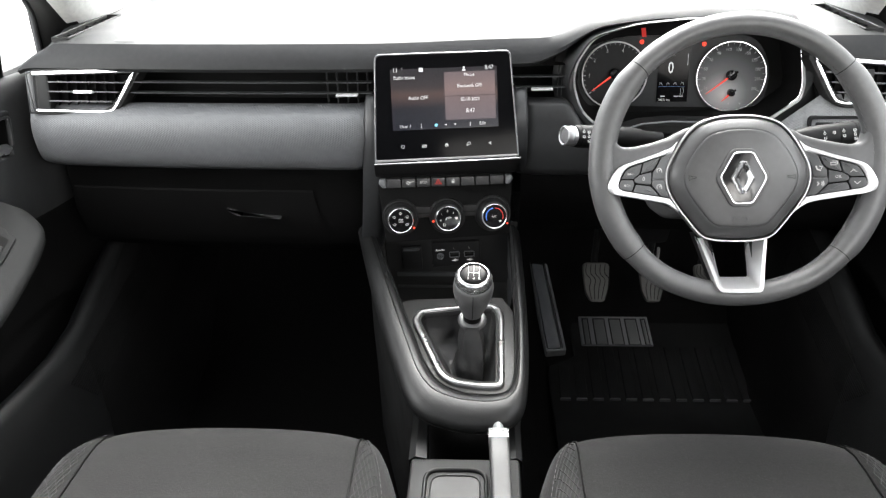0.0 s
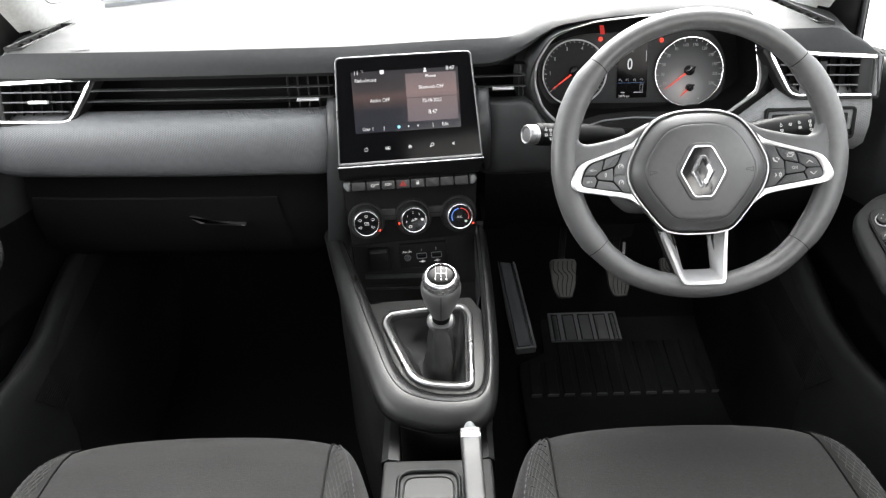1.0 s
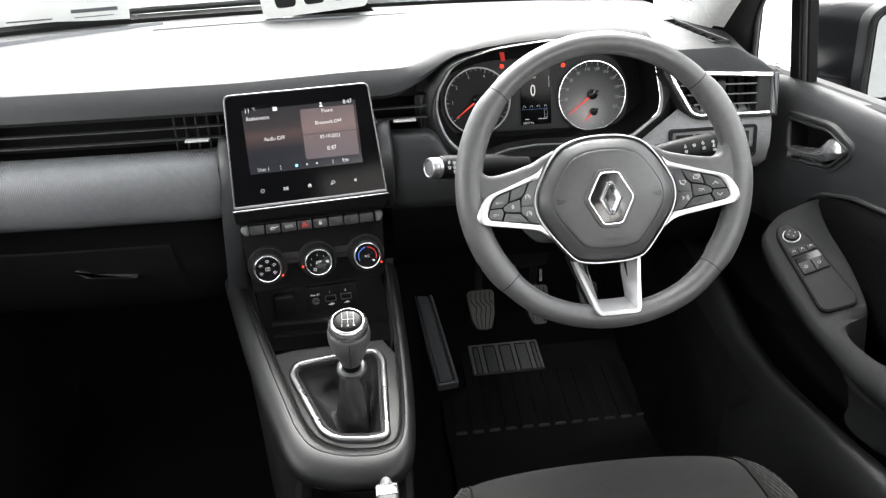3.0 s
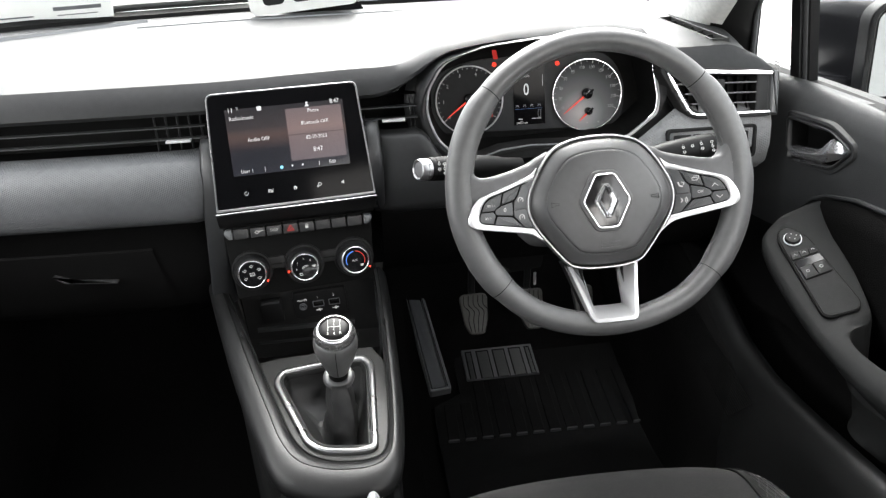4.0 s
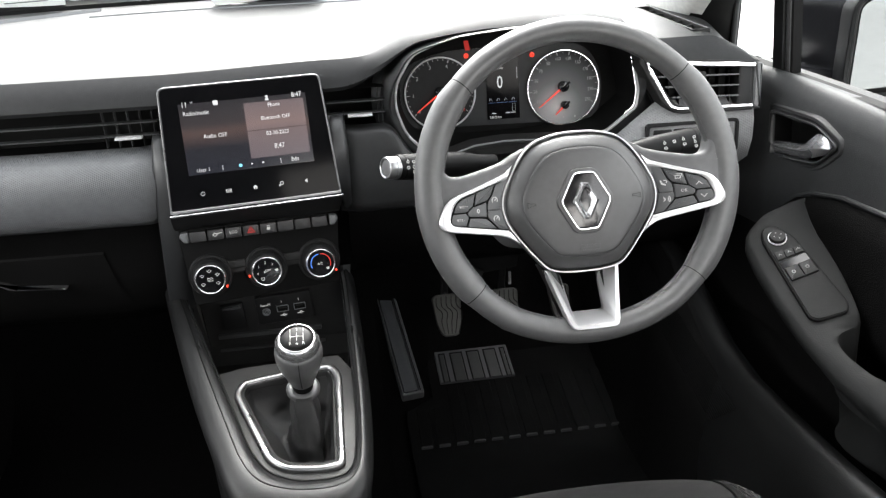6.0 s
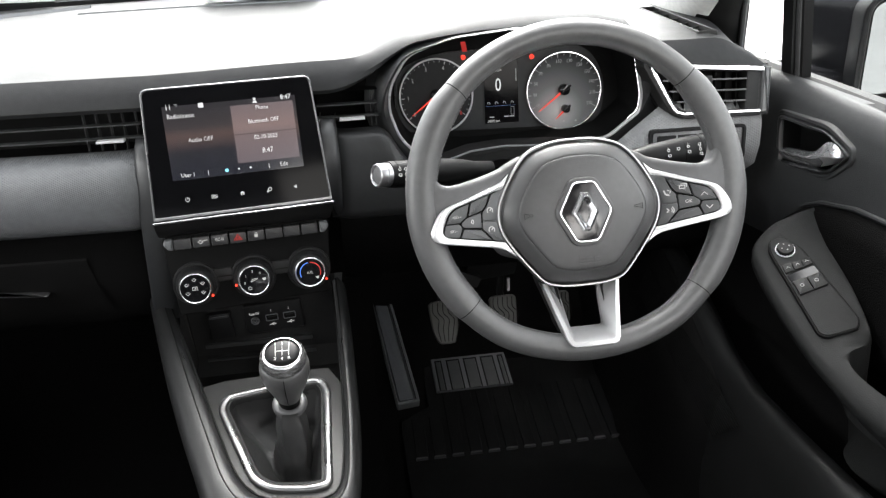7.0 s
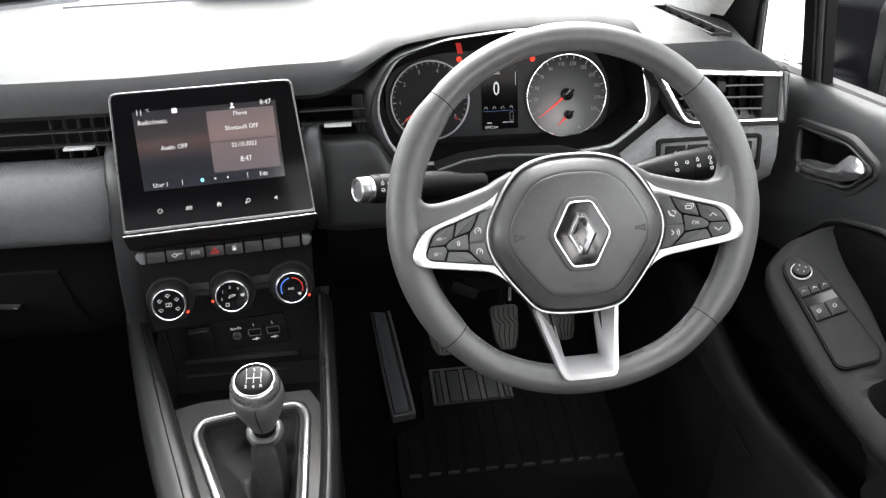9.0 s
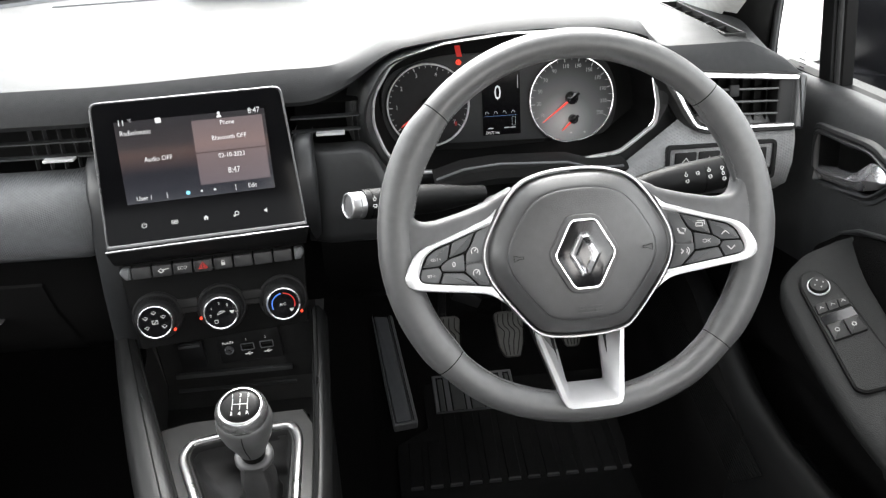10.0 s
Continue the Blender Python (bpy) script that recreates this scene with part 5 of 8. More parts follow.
# ---- touch screen ----
SM = axes((-0.0348, 1.0263, 0.6735), (0.207, 0.029, 0), (0, 0.0445, 0.156))
tablet = thing("touch_screen", (-0.035, 1.03, 0.60), "black touch screen in a satin silver bezel, switched on", "display")
BEZEL = surface("dark_silver_bezel", (0.16, 0.16, 0.163), 0.32, metal=0.6)
FR = rounded([(-0.105, 0.0815), (0.1045, 0.0815), (0.1135, -0.0815), (-0.1125, -0.0815)], [0.010, 0.010, 0.002, 0.002], 6)
GL = rounded([(-0.1024, 0.0790), (0.1019, 0.0790), (0.1108, -0.0778), (-0.1098, -0.0778)], [0.008, 0.008, 0.002, 0.002], 6)
bm = bmesh.new()
rim(bm, FR, GL, SM, 0.0, 0.016, 0.0010, 0.004)
part("bezel", bm, BEZEL, tablet, "satin grey bezel")
bm = bmesh.new()
plate(bm, inset(FR, 0.001), SM, -0.003, 0.013)
part("housing", bm, HARD, tablet)
glass = part("glass", plate(bmesh.new(), inset(GL, 0.0002), SM, -0.0006, 0.003), GLASSY, tablet, "glossy dark glass")
bm = bmesh.new()
plate(bm, rounded([(-0.1136, -0.0832), (0.1146, -0.0832), (0.1149, -0.0852), (-0.1139, -0.0852)], 0.0007, 2), SM, 0.0024, 0.006, 0.0007)
part("chrome_strip", bm, BRIGHT, tablet, "bright chrome strip under the screen")


def screen_picture(name, stops, glow_by):
    """Lit background of the screen, graded from top to bottom."""
    mat, n, l, b = base_material(name)
    b.inputs["Base Color"].default_value = (0.01, 0.01, 0.012, 1)
    b.inputs["Roughness"].default_value = 0.12
    co, sep, mr, ramp = n.new("ShaderNodeTexCoord"), n.new("ShaderNodeSeparateXYZ"), n.new("ShaderNodeMapRange"), n.new("ShaderNodeValToRGB")
    l.new(co.outputs["Object"], sep.inputs[0])
    mr.inputs["From Min"].default_value, mr.inputs["From Max"].default_value = 0.638, 0.735
    l.new(sep.outputs["Z"], mr.inputs["Value"])
    el = ramp.color_ramp.elements
    el[0].position, el[0].color = stops[0][0], (*stops[0][1], 1)
    el[1].position, el[1].color = stops[-1][0], (*stops[-1][1], 1)
    for p, c in stops[1:-1]:
        e = el.new(p)
        e.color = (*c, 1)
    l.new(mr.outputs[0], ramp.inputs["Fac"])
    l.new(ramp.outputs["Color"], b.inputs["Emission Color"])
    b.inputs["Emission Strength"].default_value = glow_by * LIT
    return mat


UI_BACK = screen_picture("screen_background", [(0.0, (0.005, 0.006, 0.013)), (0.35, (0.008, 0.008, 0.013)), (0.56, (0.085, 0.050, 0.042)), (0.66, (0.034, 0.026, 0.026)), (1.0, (0.010, 0.010, 0.012))], 1.0)
UI_TILE = screen_picture("screen_tile", [(0.0, (0.13, 0.11, 0.125)), (0.5, (0.19, 0.14, 0.14)), (0.6, (0.24, 0.165, 0.155)), (1.0, (0.14, 0.115, 0.125))], 1.0)
bm = bmesh.new()
plate(bm, [(-0.082, 0.058), (0.082, 0.058), (0.082, -0.034), (-0.082, -0.034)], SM, -0.0002, 0.0004)
part("picture", bm, UI_BACK, glass, "lit screen picture, dark with a brown glow")
for y0, y1 in ((0.0155, 0.0515), (-0.0210, 0.0145)):
    bm = bmesh.new()
    plate(bm, rect(0.000, y0, 0.0785, y1), SM, 0.0001, 0.0003)
    part("tile", bm, UI_TILE, glass, "mauve screen tile")
for s, x, y, size, al in (("11", -0.0785, 0.0565, 0.0105, "LEFT"), ("°C", -0.0672, 0.0585, 0.0052, "LEFT"), ("Radio/music", -0.0775, 0.0450, 0.0085, "LEFT"), ("Audio OFF", -0.041, 0.0140, 0.0085, "CENTER"), ("8:47", 0.070, 0.0565, 0.0098, "CENTER"),
                          ("Phone", 0.039, 0.0465, 0.0080, "CENTER"), ("Bluetooth OFF", 0.039, 0.0300, 0.0080, "CENTER"), ("02-10-2023", 0.039, 0.0095, 0.0080, "CENTER"), ("8:47", 0.039, -0.0080, 0.0100, "CENTER"),
                          ("User 1", -0.0625, -0.0285, 0.0080, "CENTER"), ("Edit", 0.057, -0.0280, 0.0080, "CENTER")):
    letters("screen_text", s, size * 0.93, SM @ Matrix.Translation((x, y, 0.0003)), WHITE_LIT, glass, align=al, width=0.86)
bm = bmesh.new()
plate(bm, rounded(rect(-0.0382, 0.0530, -0.0318, 0.0590), 0.0012, 3), SM, 0.0003, 0.0004)
plate(bm, disc(0.031, 0.0575, 0.0018, 10), SM, 0.0003, 0.0004)
plate(bm, [(0.0280, 0.0525), (0.0340, 0.0525), (0.0325, 0.0555), (0.0295, 0.0555)], SM, 0.0003, 0.0004)
for x in (0.000, 0.0145):
    plate(bm, disc(x, -0.0277, 0.0013, 10), SM, 0.0003, 0.0004)
for x in (-0.038, 0.038):
    stroke(bm, [(x, -0.0315), (x, -0.0250)], 0.0006, SM, 0.0003, depth=0.0004)
# touch keys under the picture: power, menu, home, settings, sound
kt = lambda x: SM @ Matrix.Translation((x, -0.0590, 0.0)) @ Matrix.Diagonal((0.72, 0.72, 1, 1))
stroke(bm, [(0.0036 * math.sin(t), 0.0036 * math.cos(t)) for t in [0.6 + 0.5 * k for k in range(11)]], 0.0008, kt(-0.068), 0.0001, depth=0.0004)
stroke(bm, [(0, 0.0008), (0, 0.0045)], 0.0008, kt(-0.068), 0.0001, depth=0.0004)
for i in range(3):
    for j in range(2):
        stroke(bm, rect(-0.0050 + 0.0035 * i, -0.0030 + 0.0033 * j, -0.0027 + 0.0035 * i, -0.0008 + 0.0033 * j), 0.0006, kt(-0.0345), 0.0001, closed=True, depth=0.0004)
plate(bm, [(-0.0042, 0.0), (0, 0.0042), (0.0042, 0.0), (0.0030, 0.0), (0.0030, -0.0035), (0.0010, -0.0035), (0.0010, -0.0005), (-0.0010, -0.0005), (-0.0010, -0.0035), (-0.0030, -0.0035), (-0.0030, 0.0)], kt(0.0), 0.0001, 0.0004)
stroke(bm, disc(0.0012, 0.0012, 0.0030, 12), 0.0012, kt(0.034), 0.0001, closed=True, depth=0.0004)
plate(bm, disc(-0.0030, -0.0025, 0.0018, 8), kt(0.034), 0.0001, 0.0004)
plate(bm, [(-0.0030, -0.0012), (-0.0030, 0.0016), (-0.0012, 0.0016), (0.0018, 0.0042), (0.0018, -0.0038), (-0.0012, -0.0012)], kt(0.068), 0.0001, 0.0004)
tagged(part("symbols", bm, WHITE_LIT, glass, "small white screen symbols"), kind="stuff")
bm = bmesh.new()
plate(bm, disc(-0.0150, -0.0280, 0.0023, 16), SM, 0.0003, 0.0004)
part("page_dot", bm, CYAN_LIT, glass)

# ---- centre stack: wings, button row, climate dials ----
stack = thing("centre_stack", (-0.035, 1.03, 0.45), "black centre stack with button row and three climate dials", "control panel")
a6 = radians(6)
LM = axes((-0.035, 1.018, 0.5), (math.cos(a6), math.sin(a6), 0), (0, math.sin(radians(11)), math.cos(radians(11))))
bm = bmesh.new()
plate(bm, rounded([(-0.112, 0.086), (0.110, 0.086), (0.102, -0.040), (-0.100, -0.046)], 0.004), LM, 0.0, 0.03, 0.002)
part("panel", bm, DEEP, stack, "matt black panel")
# chin under the screen, leaning out above the buttons
bm = bmesh.new()
loft(bm, [at(SM, [(-0.1118, -0.0815), (0.1128, -0.0815)], -0.001), at(SM, [(-0.1135, -0.0865), (0.1145, -0.0865)], -0.0005), at(LM, [(-0.112, 0.068), (0.112, 0.068)], 0.0125), at(LM, [(-0.111, 0.063), (0.111, 0.063)], 0.004), at(LM, [(-0.111, 0.063), (0.111, 0.063)], -0.01)], closed=False)
part("chin", bm, HARD, stack, "dark satin lip over the buttons")
WING2 = surface("grey_button_plastic", (0.026, 0.026, 0.027), 0.4, spec=0.4)
ROW = [-0.0945 + 0.02345 * i for i in range(9)]
for i in range(8):
    bm = bmesh.new()
    plate(bm, rounded(rect(ROW[i] + 0.0008, 0.0455, ROW[i + 1] - 0.0008, 0.0600), 0.0024, 4), LM, 0.0125, 0.013, 0.0014)
    part("button", bm, WING2, stack, "dark satin push button", sharp=22)
for s in (1, -1):
    bm = bmesh.new()
    plate(bm, rounded([(s * 0.0950, 0.0455), (s * 0.0950, 0.0600), (s * 0.1050, 0.0600), (s * 0.1075, 0.0540), (s * 0.1015, 0.0455)], 0.002, 3), LM, 0.0120, 0.012, 0.0025)
    part("row_end", bm, GREY, stack, "grey rounded end of the button row")
bm = bmesh.new()
cx = (ROW[1] + ROW[2]) / 2
stroke(bm, [(cx - 0.004, 0.0530), (cx - 0.001, 0.0555), (cx + 0.002, 0.0525), (cx - 0.001, 0.0505)], 0.0009, LM, 0.0131, closed=True)
stroke(bm, [(cx + 0.001, 0.0540), (cx + 0.008, 0.0548)], 0.0009, LM, 0.0131)
cx = (ROW[4] + ROW[5]) / 2
plate(bm, rounded(rect(cx - 0.0022, 0.0505, cx + 0.0022, 0.0540), 0.0006, 2), LM, 0.0131, 0.0006)
stroke(bm, [(cx - 0.0013, 0.0540), (cx - 0.0013, 0.0562), (cx + 0.0013, 0.0562), (cx + 0.0013, 0.0540)], 0.0007, LM, 0.0131)
tagged(part("button_symbols", bm, WHITE_INK, stack), kind="stuff")
letters("eco_legend", "ECO", 0.0055, LM @ Matrix.Translation(((ROW[2] + ROW[3]) / 2, 0.0532, 0.0128)), WHITE_INK, stack)
bm = bmesh.new()
cx = (ROW[3] + ROW[4]) / 2
stroke(bm, [(cx - 0.0050, 0.0498), (cx, 0.0575), (cx + 0.0050, 0.0498)], 0.0008, LM, 0.0131, closed=True)
stroke(bm, [(cx - 0.0024, 0.0515), (cx, 0.0550), (cx + 0.0024, 0.0515)], 0.0006, LM, 0.0131, closed=True)
part("hazard_symbol", bm, RED_SOFT, stack, "red warning triangle")
for x0, x1 in ((-0.050, -0.026), (0.027, 0.050)):
    bm = bmesh.new()
    plate(bm, rounded(rect(x0, -0.006, x1, 0.012), 0.002, 3), LM, 0.0030, 0.004, 0.001)
    part("bridge", bm, MATT, stack)
    bm = bmesh.new()
    plate(bm, rect(x0, 0.0005, x1, 0.0020), LM, 0.0034, 0.002)
    part("bridge_line", bm, DEEP, stack)
for k, (x, y, mark) in enumerate(((-0.0745, -0.0065, -32), (0.0010, -0.0060, 190), (0.0750, -0.0050, -32))):
    km = LM @ Matrix.Translation((x, y + 0.0015, 0))
    kf = km @ Matrix.Translation((0, 0, 0.0055)) @ Matrix.Diagonal((0.86, 0.86, 1, 1))
    bm = bmesh.new()
    lathe(bm, [(0.0300, -0.002), (0.0300, 0.0015), (0.0285, 0.0035), (0.0265, 0.0035)], km, 48)
    knob = part("climate_dial", bm, HARD, stack, "round black climate dial with chrome ring")
    bm = bmesh.new()
    prof = [(0.0262, 0.0), (0.0256, 0.008), (0.0240, 0.0180), (0.0225, 0.0240), (0.0212, 0.0250), (0.0195, 0.0250)]
    lathe(bm, prof, km, 48)
    part("grip", bm, HARD, knob, "dark knurled grip", sharp=40)
    bm = bmesh.new()
    for i in range(60):
        t = 2 * math.pi * i / 60
        c = Vector((math.cos(t), math.sin(t), 0))
        tube(bm, [km @ (c * 0.0261 + Vector((0, 0, 0.003))), km @ (c * 0.0243 + Vector((0, 0, 0.0165)))], 0.0006, 5)
    tagged(part("knurling", bm, MATT, knob), kind="stuff")
    bm = bmesh.new()
    rim(bm, disc(0, 0, 0.0236, 56), disc(0, 0, 0.0214, 56), kf, 0.0222, 0.004, 0.0010)
    part("ring", bm, KNOBC2, knob, "bright chrome ring")
    bm = bmesh.new()
    plate(bm, disc(0, 0, 0.0214, 48), kf, 0.0212, 0.004)
    part("face", bm, PIANO, knob)
    bm = bmesh.new()
    mx, my = math.cos(radians(mark)), math.sin(radians(mark))
    block(bm, km @ pose(mx * 0.0240, my * 0.0240, 0.0225, 0, 0, mark), (0.0030, 0.0022, 0.006), 0.0006)
    part("pointer", bm, RED_LIT, knob, "lit red pointer")
    bm = bmesh.new()
    if k == 0:
        for t in (-32, 30, 90, 150, 212):
            c = Vector((0.0135 * math.cos(radians(t)), 0.0135 * math.sin(radians(t))))
            stroke(bm, [c + Vector((-0.0032, 0.0012)), c + Vector((0, -0.0022)), c + Vector((0.0032, 0.0012))], 0.0007, kf, 0.0218)
            stroke(bm, [c + Vector((-0.0012, 0.0022)), c + Vector((0.0014, 0.0022))], 0.0007, kf, 0.0218)
        stroke(bm, rect(-0.0036, -0.0022, 0.0036, 0.0026), 0.00065, kf, 0.0218, closed=True)
        stroke(bm, [(-0.0015, -0.001), (0.0015, 0.0012)], 0.0008, kf, 0.0218)
    elif k == 1:
        stroke(bm, [(-0.0048, -0.0015), (0.001, 0.0005), (0.0055, 0.0022), (0.002, 0.003), (-0.003, 0.002)], 0.0007, kf, 0.0218, closed=True)
        for t in (2,):
            c = Vector((0.0150 * math.cos(radians(t)), 0.0150 * math.sin(radians(t))))
            plate(bm, [c + Vector((-0.003, 0.0018)), c + Vector((-0.001, -0.0022)), c + Vector((0.002, -0.0016)), c + Vector((0.003, 0.0020))], kf, 0.0218, 0.0006)
        stroke(bm, rect(-0.0098, -0.0135, -0.0052, -0.0095), 0.00065, kf, 0.0218, closed=True)
    else:
        plate(bm, [(0.0075, -0.0075), (0.0088, -0.0112), (0.0118, -0.0112), (0.0132, -0.0075)], kf, 0.0218, 0.0006)
    part("dial_symbols", bm, SOFT_INK, knob)
    if k == 1:
        for s, t in (("0", 190), ("1", 145), ("2", 95), ("3", 48)):
            letters("fan_numeral", s, 0.0052, kf @ Matrix.Translation((0.0145 * math.cos(radians(t)), 0.0145 * math.sin(radians(t)), 0.0214)), SOFT_INK, knob)
    if k == 2:
        letters("ac_legend", "A/C", 0.0055, kf @ Matrix.Translation((-0.001, -0.0005, 0.0214)), SOFT_INK, knob)
        for nm, mat, t0, t1 in (("cold_arc", BLUE_LIT, 205, 98), ("hot_arc", RED_SOFT, 88, -22)):
            bm = bmesh.new()
            for i in range(3):
                u0 = t0 + (t1 - t0) * (i + 0.06) / 3
                u1 = t0 + (t1 - t0) * (i + 0.94) / 3
                stroke(bm, [(0.0158 * math.cos(radians(u0 + (u1 - u0) * j / 5)), 0.0158 * math.sin(radians(u0 + (u1 - u0) * j / 5))) for j in range(6)], 0.0015, kf, 0.0218)
            part(nm, bm, mat, knob)

WING = surface("satin_grey_wing", (0.019, 0.0198, 0.021), 0.42, grain=0.0001, grain_scale=1000)
# grey wings either side of the screen and stack
for s in (-1, 1):
    bm = bmesh.new()
    if s < 0:
        line = [(-0.158, 1.046, 0.688, 0.014), (-0.158, 1.030, 0.680, 0.020), (-0.160, 1.018, 0.650, 0.022), (-0.164, 1.014, 0.59, 0.027), (-0.169, 1.020, 0.52, 0.032), (-0.176, 1.038, 0.46, 0.036), (-0.183, 1.062, 0.42, 0.036)]
        sg = 1
    else:
        line = [(0.090, 1.072, 0.690, 0.016), (0.090, 1.052, 0.68, 0.022), (0.092, 1.040, 0.64, 0.022), (0.092, 1.040, 0.60, 0.018), (0.092, 1.052, 0.565, 0.010), (0.092, 1.075, 0.545, 0.006)]
        sg = -1
    rows = []
    for x, y, z, w in line:
        rows.append([(x - 0.004 * sg, y + 0.03, z), (x - 0.002 * sg, y + 0.004, z), (x + 0.003 * sg, y, z), (x + w * 0.8 * sg, y - 0.001, z), (x + w * sg, y + 0.006, z), (x + w * sg, y + 0.04, z)])
    loft(bm, rows, closed=False)
    part("wing", bm, WING, stack, "satin grey side wing", sharp=50)

# ---- centre console ----
cons = thing("centre_console", (0.0, 0.88, 0.0), "black centre console with padded rails round the gear lever", "centre console")
PANELP = surface("dark_satin_console_plastic", (0.026, 0.0256, 0.0252), 0.5, grain=0.0001, grain_scale=900, spec=0.25)
FLANKP = surface("black_console_flank", (0.016, 0.0161, 0.0163), 0.55, grain=0.0001, grain_scale=900, spec=0.10)
RAIL_O = [(-0.188, 1.080), (-0.165, 0.993), (-0.134, 0.885), (-0.101, 0.785), (-0.083, 0.735), (-0.062, 0.707), (-0.032, 0.693), (0.005, 0.685), (0.042, 0.686), (0.068, 0.699), (0.082, 0.733), (0.087, 0.824), (0.087, 0.917), (0.085, 1.022), (0.083, 1.075)]
RAIL_I = [(-0.165, 1.077), (-0.137, 1.000), (-0.100, 0.897), (-0.075, 0.828), (-0.056, 0.778), (-0.034, 0.745), (-0.003, 0.729), (0.020, 0.726), (0.040, 0.726), (0.058, 0.734), (0.067, 0.762), (0.071, 0.824), (0.071, 0.917), (0.069, 1.022), (0.067, 1.075)]
rz = lambda y: 0.345 + 0.27 * (y - 0.69)


def rail_point(p, z):
    return Vector((p[0], p[1], z))


ro = smooth_path([rail_point(p, rz(p[1])) for p in RAIL_O], 5)
ri = smooth_path([rail_point(p, rz(p[1])) for p in RAIL_I], 5)
bm = bmesh.new()
rows = []
for o, i in zip(ro, ri):
    d = (i - o)
    w = d.length
    d.normalize()
    zz = Vector((0, 0, 1))
    rows.append([o + d * 0.006 - zz * 0.027, o - d * 0.002 - zz * 0.022, o - d * 0.004 - zz * 0.014, o - d * 0.002 - zz * 0.006, o + d * w * 0.14, o + d * w * 0.42 + zz * 0.005, o + d * w * 0.74 + zz * 0.003, i - zz * 0.002, i + d * 0.001 - zz * 0.006])
loft(bm, rows, closed=False)
part("rail", bm, RAILP, cons, "black padded rail", sharp=70)
for f, dz, r in ((0.60, 0.0035, 0.0011), (0.97, -0.0015, 0.0016)):
    bm = bmesh.new()
    tube(bm, [o.lerp(i, f) + Vector((0, 0, dz)) for o, i in zip(ro, ri)], r, 6)
    part("rail_seam", bm, DEEP, cons, "dark seam along the rail")
bm = bmesh.new()
rows = []
for i in ri:
    rows.append([i + Vector((0, 0, -0.003)), i + Vector((0, 0, -0.022 - 0.05 * ease(0.93, 1.07, i.y)))])
loft(bm, rows, closed=False)
part("inner_wall", bm, SATIN, cons, "dark satin inner wall of the console", sharp=60)
bm = bmesh.new()
rows = []
for o in ro:
    back = 0.050 * (1 - ease(0.70, 0.80, o.y))
    rows.append([o + Vector((0, 0, -0.026)), Vector((o.x * 0.95, o.y + 0.006 + back, o.z - 0.028)), Vector((o.x * 0.94, o.y + 0.012 + back, 0.24)), Vector((o.x * 0.93, o.y + 0.02 + back, 0.16)), Vector((o.x * 0.92, o.y + 0.03 + back, 0.0))])
loft(bm, rows, closed=False)
part("side", bm, FLANKP, cons, "black console flank", sharp=60)
GM = axes((0, 0.75, 0.348), (1, 0, 0), (0, 1, 0.18))
GS = math.sqrt(1 + 0.18 ** 2)
gl = lambda pts: [(p[0], (p[1] - 0.75) * GS) for p in pts]
GO = rounded(gl([(-0.086, 0.888), (-0.078, 0.913), (-0.016, 0.9235), (0.046, 0.9285), (0.057, 0.905), (0.0540, 0.749), (0.028, 0.745), (-0.018, 0.752), (-0.040, 0.770)]), [0.012, 0.014, 0.02, 0.014, 0.012, 0.012, 0.02, 0.02, 0.014], 5)
# panel round the gaiter, from the tray's lip back to the rail
bm = bmesh.new()
PO = rounded(gl([(-0.116, 0.935), (-0.080, 0.945), (-0.016, 0.948), (0.055, 0.950), (0.073, 0.915), (0.071, 0.752), (0.036, 0.727), (-0.010, 0.730), (-0.060, 0.780)]), [0.002, 0.002, 0.02, 0.002, 0.01, 0.012, 0.02, 0.02, 0.014], 5)
loft(bm, [at(GM, PO, -0.03), at(GM, PO, -0.004), at(GM, inset(PO, 0.002), -0.002), at(GM, GO, -0.002), at(GM, GO, -0.02)])
part("gear_panel", bm, PANELP, cons, "dark satin panel round the gear gaiter", sharp=40)
bm = bmesh.new()
BEZC = surface("satin_gaiter_frame", (0.25, 0.25, 0.252), 0.30, metal=0.9, mottled=0.04)
GB = inset(GO, 0.0098)
rim(bm, GO, GB, GM, 0.0045, 0.012, 0.0022)
part("gear_bezel", bm, BEZC, cons, "satin chrome gaiter frame", sharp=50)
bm = bmesh.new()
loft(bm, [at(GM, inset(GB, -0.0005), 0.0010), at(GM, inset(GB, 0.0030), 0.0020), at(GM, inset(GB, 0.0052), -0.0020), at(GM, inset(GB, 0.0060), -0.014)])
part("gaiter_frame", bm, MATT, cons, "black gaiter frame", sharp=50)
